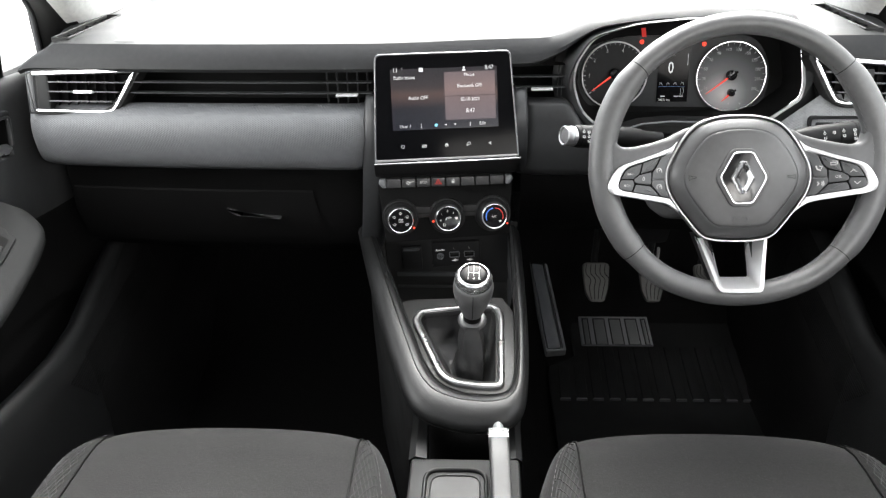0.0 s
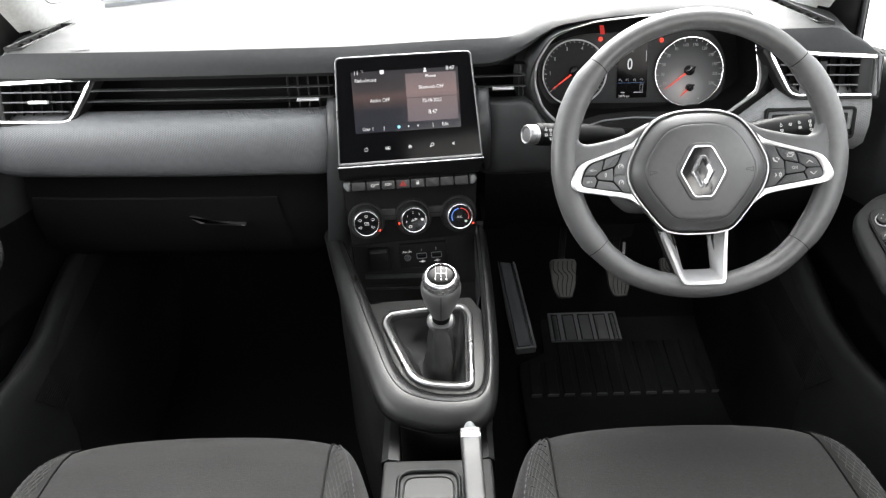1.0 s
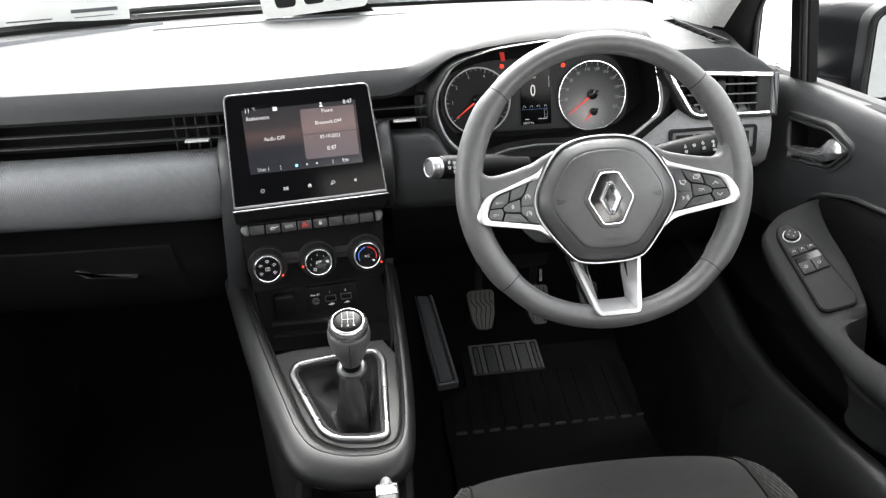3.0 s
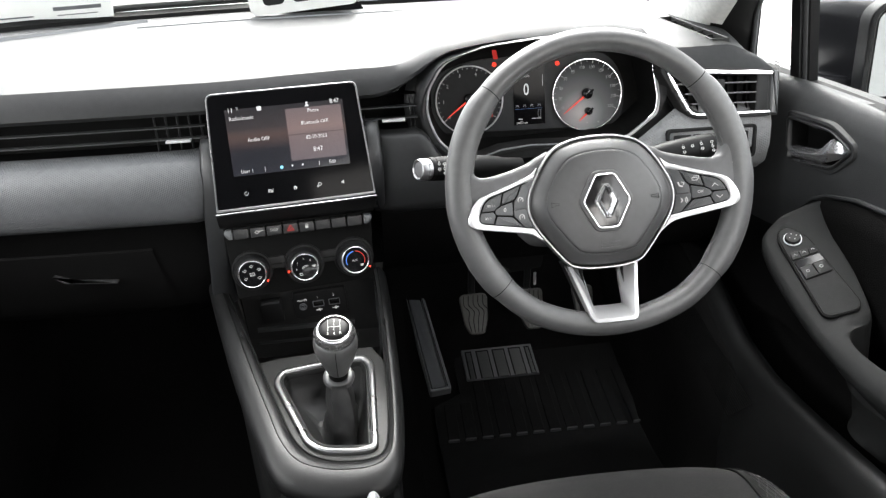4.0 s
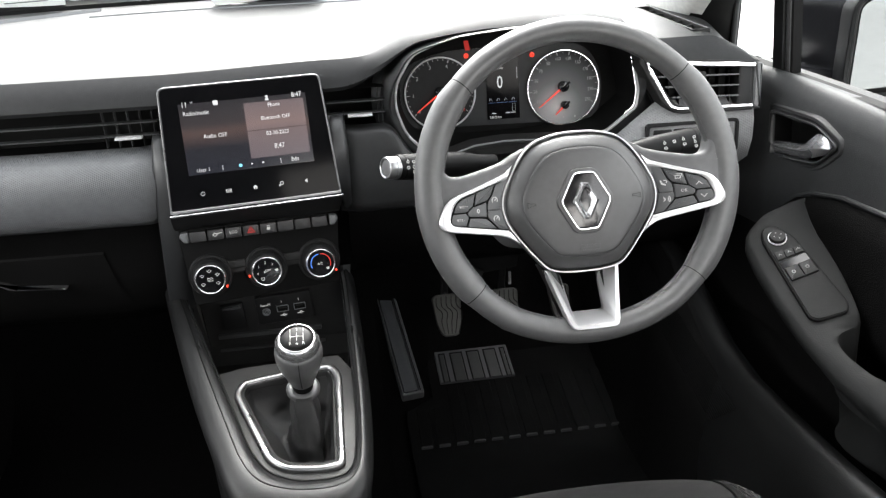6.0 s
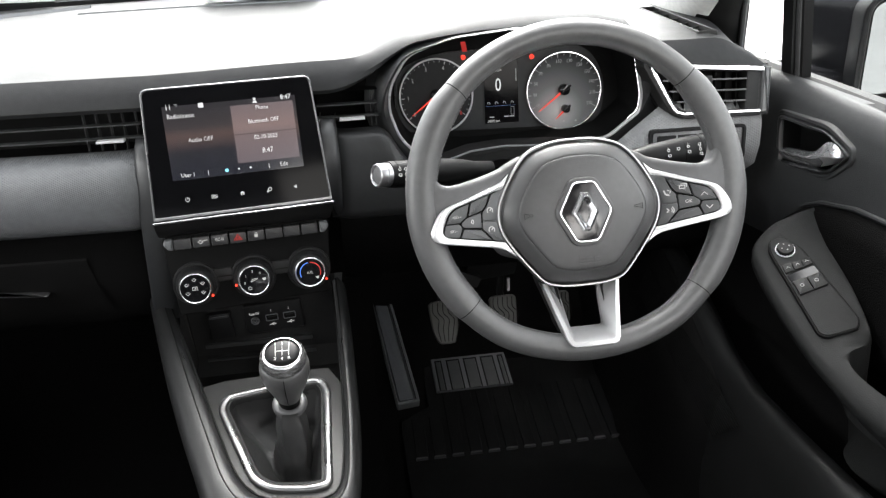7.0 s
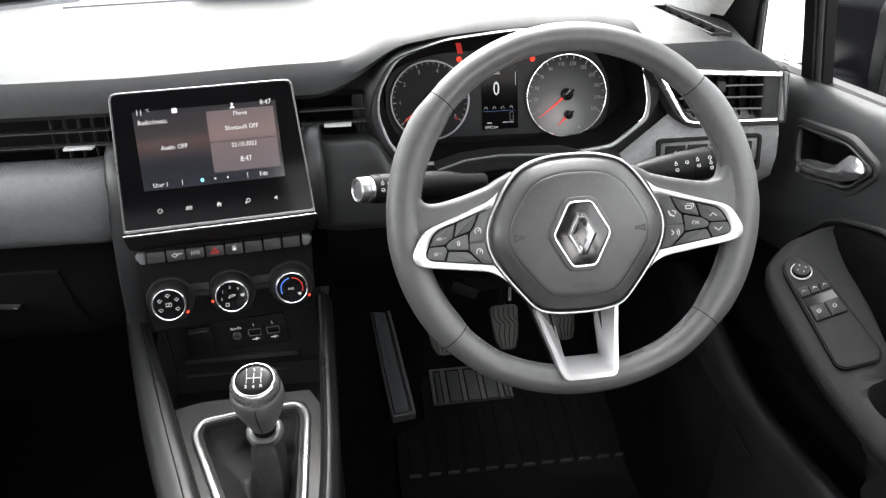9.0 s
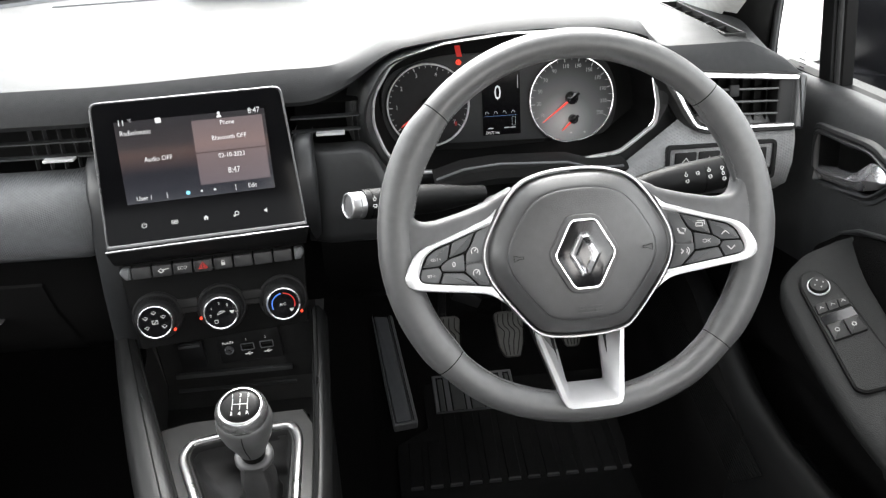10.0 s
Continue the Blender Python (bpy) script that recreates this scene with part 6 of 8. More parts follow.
# open tray with ribbed floor, back wall with sockets
bm = bmesh.new()
loft(bm, [[(-0.150, 1.095, 0.452), (0.075, 1.095, 0.452)], [(-0.142, 1.093, 0.335), (0.068, 1.093, 0.335)], [(-0.142, 1.07, 0.312), (0.068, 1.07, 0.312)], [(-0.125, 0.965, 0.318), (0.068, 0.965, 0.318)], [(-0.116, 0.945, 0.340), (0.064, 0.945, 0.340)], [(-0.112, 0.938, 0.379), (0.062, 0.942, 0.379)]], closed=False)
part("tray", bm, MATT, cons, "black open storage tray", sharp=40)
for s in (-1, 1):
    pts = [(1.095, 0.452), (1.093, 0.335), (1.07, 0.312), (0.965, 0.318), (0.945, 0.34)]
    xs = [-0.152, -0.143, -0.142, -0.125, -0.116] if s < 0 else [0.072, 0.068, 0.068, 0.068, 0.064]
    bm = bmesh.new()
    loft(bm, [[(x, y, z) for x, (y, z) in zip(xs, pts)], [(x + 0.012 * s, y, z + (0.0 if i == 0 else 0.09)) for i, (x, (y, z)) in enumerate(zip(xs, pts))]], closed=False)
    # paler grey on the driver's side puts the light on that wall into its colour
    part("tray_wall", bm, SATIN if s > 0 else PANELP, cons, "dark satin tray wall, the driver-side one coloured paler as if lit", sharp=40)
for y, z, x0, x1 in ((1.0905, 0.352, -0.128, 0.030), (1.0885, 0.328, -0.128, 0.034)):
    bm = bmesh.new()
    block(bm, Matrix.Translation(((x0 + x1) / 2, y, z)), (x1 - x0, 0.006, 0.0065), 0.001)
    part("rib", bm, SATIN, cons, "raised tray rib")
UM = axes((-0.022, 1.092, 0.394), (1, 0, 0.06), (0, 0, 1))
plate_o = rounded(rect(-0.043, -0.024, 0.042, 0.0225), 0.004)
sock = part("socket_plate", plate(bmesh.new(), plate_o, UM, 0.005, 0.008, 0.0012), HARD, cons, "black socket plate with two ports")
bm = bmesh.new()
rim(bm, disc(-0.0285, -0.003, 0.0062, 28), disc(-0.0285, -0.003, 0.0042, 28), UM, 0.0075, 0.006, 0.0006)
rim(bm, disc(-0.0285, -0.003, 0.0030, 20), disc(-0.0285, -0.003, 0.0018, 20), UM, 0.0070, 0.006, 0.0004)
part("audio_jack", bm, GREY, sock, "round audio socket")
for x in (-0.0035, 0.0225):
    bm = bmesh.new()
    o = rounded(rect(x - 0.0092, -0.0065, x + 0.0092, 0.0045), 0.002, 3)
    rim(bm, o, inset(o, 0.0014), UM, 0.0066, 0.006, 0.0005)
    part("port_frame", bm, GREY, sock, "pale outline round the port")
    bm = bmesh.new()
    plate(bm, inset(o, 0.0014), UM, 0.0056, 0.004)
    part("port", bm, DEEP, sock)
    bm = bmesh.new()
    plate(bm, rect(x - 0.0055, -0.0005, x + 0.0055, 0.0014), UM, 0.0062, 0.002)
    part("port_tongue", bm, MATT, sock)
bm = bmesh.new()
for x in (-0.0035, 0.0225):
    stroke(bm, [(x - 0.005, -0.0125), (x + 0.005, -0.0120)], 0.0009, UM, 0.0057)
    stroke(bm, [(x - 0.002, -0.0123), (x + 0.0005, -0.0100), (x + 0.002, -0.0100)], 0.0007, UM, 0.0057)
    stroke(bm, [(x - 0.001, -0.0123), (x + 0.0012, -0.0145)], 0.0007, UM, 0.0057)
part("port_symbols", bm, WHITE_INK, sock)
letters("audio_legend", "Aux-IN", 0.0058, UM @ Matrix.Translation((-0.0285, 0.0085, 0.0054)), WHITE_INK, sock, width=0.9)
letters("port_legend", "1", 0.0056, UM @ Matrix.Translation((-0.0035, 0.0105, 0.0054)), WHITE_INK, sock)
letters("port_legend", "2", 0.0056, UM @ Matrix.Translation((0.0225, 0.0105, 0.0054)), WHITE_INK, sock)
bm = bmesh.new()
block(bm, UM @ Matrix.Translation((-0.078, -0.002, 0.004)), (0.034, 0.042, 0.010), 0.003)
cover = part("socket_cover", bm, HARD, cons, "black power socket cover")
bm = bmesh.new()
block(bm, UM @ Matrix.Translation((-0.078, 0.015, 0.010)), (0.028, 0.004, 0.006), 0.001)
part("pull", bm, SATIN, cover)

TUNP = surface("grey_tunnel_plastic", (0.0060, 0.0062, 0.0064), 0.45, grain=0.0001, grain_scale=900, spec=0.18)
# rear tunnel: open bin, cup tray, side trims
bm = bmesh.new()
loft(bm, [[(-0.075, 0.76, 0.02), (-0.075, 0.76, 0.300), (-0.066, 0.76, 0.306), (-0.055, 0.76, 0.303), (-0.055, 0.76, 0.21), (0.058, 0.76, 0.21), (0.058, 0.76, 0.303), (0.068, 0.76, 0.306), (0.076, 0.76, 0.300), (0.076, 0.76, 0.02)],
          [(-0.074, 0.657, 0.02), (-0.074, 0.657, 0.296), (-0.065, 0.657, 0.302), (-0.050, 0.657, 0.299), (-0.050, 0.657, 0.21), (0.058, 0.657, 0.21), (0.058, 0.657, 0.299), (0.067, 0.657, 0.302), (0.075, 0.657, 0.296), (0.075, 0.657, 0.02)]], closed=False)
part("bin", bm, TUNP, cons, "deep black bin with grey edges")
bm = bmesh.new()
plate(bm, rounded(rect(-0.071, -0.60, 0.0715, 0.656), 0.006), axes((0, 0, 0.296), (1, 0, 0), (0, 1, 0)), 0.005, 0.25, 0.004)
part("tunnel_cover", bm, TUNP, cons, "dark grey tunnel cover", sharp=50)
bm = bmesh.new()
tm = axes((0, 0, 0.301), (1, 0, 0), (0, 1, 0))
o = rounded(rect(-0.052, 0.33, 0.030, 0.634), 0.024, 7)
rim(bm, o, inset(o, 0.005), tm, 0.0045, 0.005, 0.0018)
o2 = rounded(rect(-0.043, 0.35, 0.021, 0.622), 0.018, 7)
rim(bm, o2, inset(o2, 0.002), tm, 0.0022, 0.003, 0.0008)
part("cup_tray", bm, TUNP, cons, "cup tray with raised lips", sharp=50)
bm = bmesh.new()
plate(bm, inset(o2, 0.002), tm, 0.0006, 0.001)
part("cup_tray_floor", bm, TUNP, cons)

# ---- gear lever ----
lever = thing("gear_lever", (0.0, 0.82, 0.35), "grey gear lever with chrome-capped knob and soft gaiter", "gear lever")
KM = axes((0.0105, 0.8165, 0.4855), (1, 0, -0.03), (0, 0.93, 0.36))
KNOBC = surface("brushed_knob_ring", (0.50, 0.50, 0.505), 0.24, metal=0.9, mottled=0.04)
COLLARC = surface("grey_lever_collar", (0.07, 0.07, 0.072), 0.38, mottled=0.04)
KNOBP = surface("grey_soft_knob", (0.078, 0.0785, 0.079), 0.40, grain=0.00012, grain_scale=900)
bm = bmesh.new()
lathe(bm, [(0.0120, -0.077), (0.0152, -0.0765), (0.0162, -0.072), (0.0205, -0.058), (0.0256, -0.042), (0.0284, -0.028), (0.0288, -0.020), (0.0278, -0.012), (0.0262, -0.0085), (0.0240, -0.0080)], KM, 44)
knob = part("knob", bm, KNOBP, lever, "dark grey soft knob", sharp=60)
bm = bmesh.new()
tube(bm, [KM @ Vector((0, -r - 0.0001, h)) for r, h in ((0.0160, -0.073), (0.0205, -0.058), (0.0256, -0.042), (0.0284, -0.028), (0.0288, -0.020), (0.0277, -0.011))], 0.0005, 6)
part("seam", bm, DEEP, knob)
bm = bmesh.new()
lathe(bm, [(0.0236, -0.0090), (0.0262, -0.0078), (0.0268, -0.0060), (0.0268, -0.0022), (0.0254, 0.0022), (0.0228, 0.0058), (0.0214, 0.0070), (0.0206, 0.0072)], KM, 44)
part("knob_ring", bm, KNOBC, lever, "satin chrome ring", sharp=60)
CAPG = surface("gloss_black_cap", (0.006, 0.006, 0.006), 0.2, rough_var=0.03, spec=0.08)
bm = bmesh.new()
lathe(bm, [(0.0208, 0.0064), (0.0200, 0.0076), (0.0130, 0.0088), (0.0, 0.0092)], KM, 44)
cap = part("cap", bm, CAPG, lever, "gloss black cap with shift pattern", sharp=80)
bm = bmesh.new()
for x in (-0.0075, 0.0, 0.0075):
    stroke(bm, [(x, -0.0062), (x, 0.0062)], 0.00055, KM, 0.0098)
stroke(bm, [(-0.0075, 0.0), (0.0075, 0.0)], 0.00055, KM, 0.0098)
PATTERN = glow("pale_shift_print", (0.9, 0.9, 0.88), 0.55)
part("shift_pattern", bm, PATTERN, cap)
for s, x, y in (("1", -0.0078, 0.0100), ("3", 0, 0.0105), ("5", 0.0078, 0.0100), ("2", -0.0078, -0.0104), ("4", 0, -0.0110), ("R", 0.0078, -0.0104)):
    letters("gear_numeral", s, 0.0054, KM @ Matrix.Translation((x, y, 0.0093)), PATTERN, cap)
bm = bmesh.new()
lathe(bm, [(0.0128, -0.094), (0.0132, -0.076), (0.0118, -0.074)], KM, 32)
part("neck", bm, DEEP, lever, "black neck")
bm = bmesh.new()
lathe(bm, [(0.0200, -0.0985), (0.0212, -0.0960), (0.0212, -0.0940), (0.0196, -0.0900), (0.0165, -0.0880), (0.0132, -0.0895)], KM, 40)
part("collar", bm, COLLARC, lever, "satin chrome collar", sharp=60)
# gaiter: a folded column under the collar that sinks into a slack skirt
bm = bmesh.new()
foot = at(GM, inset(GB, 0.0048), -0.004)
k = len(foot)
ctr = sum(foot, Vector()) / k
topc = KM @ Vector((0, 0, -0.097))
rows = []


def ring_of(r, h, fold, twist):
    ring = []
    for p in foot:
        d = p - ctr
        ang = math.atan2(d.y, d.x)
        e = Vector((math.cos(ang), math.sin(ang), 0)) * 0.0212
        dd = d * r + e * (1 - r)
        crease = 1.5 * (1 - abs(math.sin(1.5 * ang + 0.6 * twist))) ** 1.6 - 0.5 + 0.45 * (1 - abs(math.sin(2 * ang - twist + 0.7))) ** 2
        c = ctr.lerp(Vector((topc.x, topc.y, ctr.z)), min(1.0, 1.15 * (1 - r)))
        z = topc.z + h if r == 0.0 else ctr.z + h + 0.016 * fold * math.sin(2 * ang + 3 * twist) * r * 4
        ring.append(Vector((c.x + dd.x * (1 + fold * crease), c.y + dd.y * (1 + fold * crease), z + dd.z * r)))
    return ring


for r, h, fold, twist in ((1.0, 0.0, 0.0, 0), (0.97, -0.010, 0.0, 0.1), (0.92, -0.020, 0.02, 0.3), (0.82, -0.032, 0.07, 0.5), (0.68, -0.043, 0.12, 0.7), (0.54, -0.053, 0.17, 0.9), (0.42, -0.060, 0.20, 1.1), (0.31, -0.056, 0.20, 1.3), (0.25, -0.042, 0.18, 1.5),
                          (0.19, -0.024, 0.15, 1.65), (0.13, -0.006, 0.12, 1.8), (0.07, 0.010, 0.08, 2.0), (0.03, 0.022, 0.05, 2.2), (0.0, -0.004, 0.02, 2.4), (0.0, 0.0, 0.0, 2.5)):
    rows.append(ring_of(r, h, fold, twist))
loft(bm, rows)
bmesh.ops.subdivide_edges(bm, edges=list(bm.edges), cuts=1, smooth=1.0, use_grid_fill=True)
for v in bm.verts:
    h = ease(0.006, 0.020, ctr.z - 0.004 - v.co.z) + 0.6 * ease(0.0, 0.01, v.co.z - ctr.z)
    w = noise.noise(v.co * 32.0) + 1.2 * abs(noise.noise(v.co * 45.0 + Vector((3, 1, 2)))) - 0.4
    d = Vector((v.co.x - topc.x, v.co.y - topc.y, 0))
    if d.length > 1e-5 and v.co.z < topc.z - 0.004:
        v.co += d.normalized() * w * 0.0075 * min(1.0, h) + Vector((0, 0, w * 0.0040 * min(1.0, h)))
part("gaiter", bm, BOOT, lever, "folded black leatherette gaiter", sharp=80)
bm = bmesh.new()
plate(bm, inset(GB, 0.004), GM, -0.085, 0.004)
part("gaiter_base", bm, DEEP, lever)

# ---- handbrake ----
hb = thing("handbrake", (0.045, 0.55, 0.30), "silver handbrake lever with a push button", "handbrake")
hbm = axes((0.0435, 0.632, 0.347), (1, 0.02, 0), (0.03, -0.97, -0.12))  # local y runs back along the lever
bm = bmesh.new()
rows = []
for t, w, h in ((0.0, 0.0128, 0.010), (0.02, 0.0125, 0.0115), (0.08, 0.0118, 0.0125), (0.16, 0.0125, 0.013), (0.24, 0.0130, 0.013)):
    sec = rounded([(-w, -h), (w, -h), (w, h * 0.7), (w * 0.72, h), (-w * 0.72, h), (-w, h * 0.7)], 0.004, 3)
    rows.append([hbm @ Vector((p[0], t, p[1])) for p in sec])
loft(bm, rows, cap0=True, cap1=True)
part("grip", bm, SILVER, hb, "silver lever grip", sharp=50)
bm = bmesh.new()
rows = []
for t, w, h in ((-0.016, 0.0110, 0.0090), (-0.014, 0.0130, 0.0112), (-0.002, 0.0134, 0.0116), (0.001, 0.0128, 0.011)):
    sec = rounded([(-w, -h), (w, -h), (w, h * 0.7), (w * 0.72, h), (-w * 0.72, h), (-w, h * 0.7)], 0.004, 3)
    rows.append([hbm @ Vector((p[0], t, p[1])) for p in sec])
loft(bm, rows, cap0=True, cap1=True)
part("collar", bm, BRIGHT, hb, "bright collar", sharp=50)
bm = bmesh.new()
rows = []
for t, w in ((-0.016, 0.0092), (-0.026, 0.0070), (-0.031, 0.0052), (-0.0325, 0.004)):
    rows.append([hbm @ Vector((w * math.cos(2 * math.pi * i / 20), t, w * 0.9 * math.sin(2 * math.pi * i / 20))) for i in range(20)])
loft(bm, rows, cap0=True, cap1=True)
part("button", bm, GREY, hb, "grey release button", sharp=50)

# ---- door trims ----


PULLC = surface("satin_pull", (0.60, 0.60, 0.61), 0.28, metal=0.85, mottled=0.03)
BEADP = surface("satin_black_bead", (0.024, 0.0245, 0.0255), 0.38, spec=0.5)
ARMP = surface("black_armrest_skin", (0.0165, 0.0170, 0.0170), 0.55, grain=0.00025, grain_scale=800, pattern="cells", spec=0.10)


def door(s):
    f = (lambda p: p) if s > 0 else flip
    name = "door_1" if s > 0 else "door_2"
    d = thing(name, f((0.76, 0.7, 0.1)), "black door trim with armrest, switches and chrome pull", "door", "front doors", "structure")
    # main panel as a pressed sheet: upper roll, handle zone, armrest zone, pocket
    PROF = [(0.800, 0.690), (0.786, 0.697), (0.772, 0.695), (0.760, 0.687), (0.751, 0.668), (0.745, 0.64), (0.742, 0.58), (0.744, 0.52), (0.752, 0.45), (0.756, 0.36), (0.752, 0.28), (0.735, 0.20), (0.715, 0.16), (0.715, 0.08)]
    YT = [(1.30, -0.05, 0.010), (1.18, -0.040, 0.008), (1.12, -0.030, 0.006), (1.06, -0.016, 0.003), (0.98, -0.008, 0.0), (0.88, 0.0, -0.003), (0.7, 0.006, -0.008), (0.4, 0.01, -0.012), (0.0, 0.01, -0.015), (-0.2, 0.01, -0.015)]
    YX, YZ = [(-y, a) for y, a, _ in YT], [(-y, c) for y, _, c in YT]
    fine = []
    for (x0, z0), (x1, z1) in zip(PROF, PROF[1:]):
        k = max(1, round(abs(z1 - z0) / 0.008))
        fine += [(x0 + (x1 - x0) * j / k, z0 + (z1 - z0) * j / k) for j in range(k)]
    fine.append(PROF[-1])
    ys = [1.30 - 0.02 * i for i in range(8)] + [1.14 - 0.008 * i for i in range(36)] + [0.84 - 0.08 * i for i in range(14)]
    bm = bmesh.new()
    rows = []
    for y in ys:
        dx, dz = curve_at(YX, -y), curve_at(YZ, -y)
        rows.append([f((x + (dx if z > 0.3 else dx * 0.5), y, z + dz * ease(0.3, 0.7, z))) for x, z in fine])
    loft(bm, rows, closed=False)
    # opening for the pull handle
    HOLE = [(1.0 - p[0], 0.62 + p[1]) for p in [(-0.063, 0.029), (0.038, 0.0325), (0.080, 0.018), (0.080, 0.012), (0.051, -0.015), (-0.053, -0.033)]]

    def inside(y, z):
        hit = False
        for i in range(len(HOLE)):
            (y0, z0), (y1, z1) = HOLE[i - 1], HOLE[i]
            if (z0 > z) != (z1 > z) and y < (y1 - y0) * (z - z0) / (z1 - z0) + y0:
                hit = not hit
        return hit

    bmesh.ops.delete(bm, geom=[g for g in bm.faces if inside(g.calc_center_median().y, g.calc_center_median().z)], context="FACES")
    # one sheet split at 0.47 m; the lower half's darker material paints in shade
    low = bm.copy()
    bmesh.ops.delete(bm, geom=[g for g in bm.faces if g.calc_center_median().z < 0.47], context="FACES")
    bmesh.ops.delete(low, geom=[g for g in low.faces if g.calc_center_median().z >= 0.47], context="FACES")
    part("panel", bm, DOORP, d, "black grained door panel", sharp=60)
    part("lower_panel", low, TOE, d, "lower half of the black door panel, darkened as if in shade", sharp=60)
    # soft insert above the armrest
    bm = bmesh.new()
    rows = []
    for y, t in ((1.02, 0.515), (0.98, 0.545), (0.90, 0.568), (0.80, 0.578), (0.6, 0.580), (0.2, 0.575)):
        rows.append([f((0.738, y, t)), f((0.728, y, t - 0.008)), f((0.722, y, t - 0.03)), f((0.722, y, min(t - 0.045, 0.44))), f((0.735, y, 0.40))])
    loft(bm, rows, closed=False)
    part("insert", bm, CARPET, d, "dark cloth insert", sharp=70)
    bm = bmesh.new()
    tube(bm, [f((0.7375, y, z + 0.003)) for y, z in ((1.03, 0.50), (1.0, 0.532), (0.95, 0.556), (0.88, 0.573), (0.78, 0.581), (0.6, 0.583), (0.2, 0.578))], 0.0035, 8)
    part("insert_edge", bm, DOORP, d)
    # armrest: sloping pad with a grab recess behind the switches
    az = lambda x, y: 0.3957 + (y - 0.66) * 0.12 + 0.33 * (0.5 * (y - 0.66) + 0.5 * math.sqrt((y - 0.66) ** 2 + 0.0009)) - 0.0012 + (x - 0.659) * 0.3
    EDGE_I = [(0.690, 0.958), (0.668, 0.956), (0.648, 0.946), (0.634, 0.930), (0.630, 0.90), (0.630, 0.871), (0.632, 0.825), (0.637, 0.781), (0.644, 0.745), (0.652, 0.713), (0.662, 0.685), (0.671, 0.659), (0.684, 0.56), (0.69, 0.30)]
    EDGE_O = [(0.735, 0.955), (0.733, 0.948), (0.730, 0.938), (0.726, 0.925), (0.722, 0.90), (0.722, 0.871), (0.720, 0.825), (0.708, 0.766), (0.676, 0.757), (0.672, 0.735), (0.685, 0.700), (0.698, 0.672), (0.712, 0.56), (0.718, 0.30)]
    bm = bmesh.new()
    rows = []
    for (xi, yi, _), (xo, yo, _) in zip(smooth_path([(x, y, 0) for x, y in EDGE_I], 4), smooth_path([(x, y, 0) for x, y in EDGE_O], 4)):
        zi, zo = az(xi, yi), az(xo, yo)
        ym = (yi + yo) / 2
        rows.append([f((xo + 0.02, yo + 0.002, zi - 0.13)), f((xi + 0.050, yi - 0.004, zi - 0.078)), f((xi + 0.022, yi, zi - 0.042)), f((xi + 0.002, yi, zi - 0.020)), f((xi + 0.001, yi, zi - 0.008)), f((xi + 0.008, yi, zi)), f(((xi + xo) / 2, ym, (zi + zo) / 2 + 0.001)), f((xo - 0.003, yo, zo)), f((xo, yo, zo - 0.004)), f((xo + 0.004, yo - 0.002, zo - 0.07))])
    loft(bm, rows, closed=False, cap0=False)
    arm = part("armrest", bm, ARMP, d, "black padded armrest", sharp=60)
    am = axes((0.659, 0.785, 0.4525), (1, 0, 0.3), (0, 1, 0.45)) if s > 0 else axes(flip((0.659, 0.785, 0.4525)), (1, 0, -0.3), (0, 1, 0.45))
    U = math.sqrt(1.09)
    W = math.sqrt(1 + 0.45 ** 2)
    sh = 0.3 * 0.45 / U  # the frame's second axis leans a little
    q = lambda pts: [((x - 0.659) * U * s + (y - 0.785) * sh * s, (y - 0.785) * math.sqrt(W * W - sh * sh)) for x, y in pts]
    if s > 0:
        PANEL = rounded(q([(0.651, 0.912), (0.656, 0.928), (0.673, 0.930), (0.688, 0.903), (0.7035, 0.790), (0.697, 0.780), (0.661, 0.783), (0.654, 0.790)]), [0.006, 0.008, 0.010, 0.008, 0.006, 0.005, 0.005, 0.004], 4)
        bm = bmesh.new()
        plate(bm, PANEL, am, 0.0040, 0.006, 0.0014)
        sp = part("switch_panel", bm, ARMP, arm, "black switch panel")
        bm = bmesh.new()
        rim(bm, inset(PANEL, -0.0018), inset(PANEL, 0.0002), am, 0.0026, 0.004, 0.0004)
        part("joint", bm, DEEP, sp)
        c = q([(0.6685, 0.908)])[0]
        bm = bmesh.new()
        rim(bm, disc(c[0], c[1], 0.0125, 36), disc(c[0], c[1], 0.0110, 36), am, 0.0060, 0.004, 0.0005)
        part("knob_ring", bm, CHROME, sp, "chrome ring")
        bm = bmesh.new()
        lathe(bm, [(0.0106, 0.003), (0.0106, 0.0085), (0.0096, 0.0100), (0, 0.0104)], am @ Matrix.Translation((c[0], c[1], 0)), 32)
        mk = part("mirror_knob", bm, MATT, sp, "round mirror adjuster")
        bm = bmesh.new()
        for t in range(4):
            x, y = c[0] + 0.005 * math.cos(math.pi / 2 * t), c[1] + 0.005 * math.sin(math.pi / 2 * t)
            plate(bm, disc(x, y, 0.0009, 6), am, 0.0112, 0.0008)
        part("symbols", bm, DOOR_INK, mk)
        for xs in (0.6545, 0.6668, 0.679):
            bm = bmesh.new()
            plate(bm, rounded(q([(xs, 0.888 - (xs - 0.6545) * 0.1), (xs + 0.0115, 0.888 - (xs - 0.6545) * 0.1), (xs + 0.0105, 0.8760), (xs - 0.001, 0.8760)]), 0.001, 2), am, 0.0060, 0.003, 0.0008)
            part("key", bm, HARD, sp)
        bm = bmesh.new()
        for xs in (0.6595, 0.672, 0.684):
            c2 = q([(xs, 0.882)])[0]
            stroke(bm, [(c2[0] - 0.002, c2[1] - 0.001), (c2[0], c2[1] + 0.0016), (c2[0] + 0.0025, c2[1] - 0.001)], 0.0007, am, 0.0066)
        part("key_symbols", bm, DOOR_INK, sp)
        bm = bmesh.new()
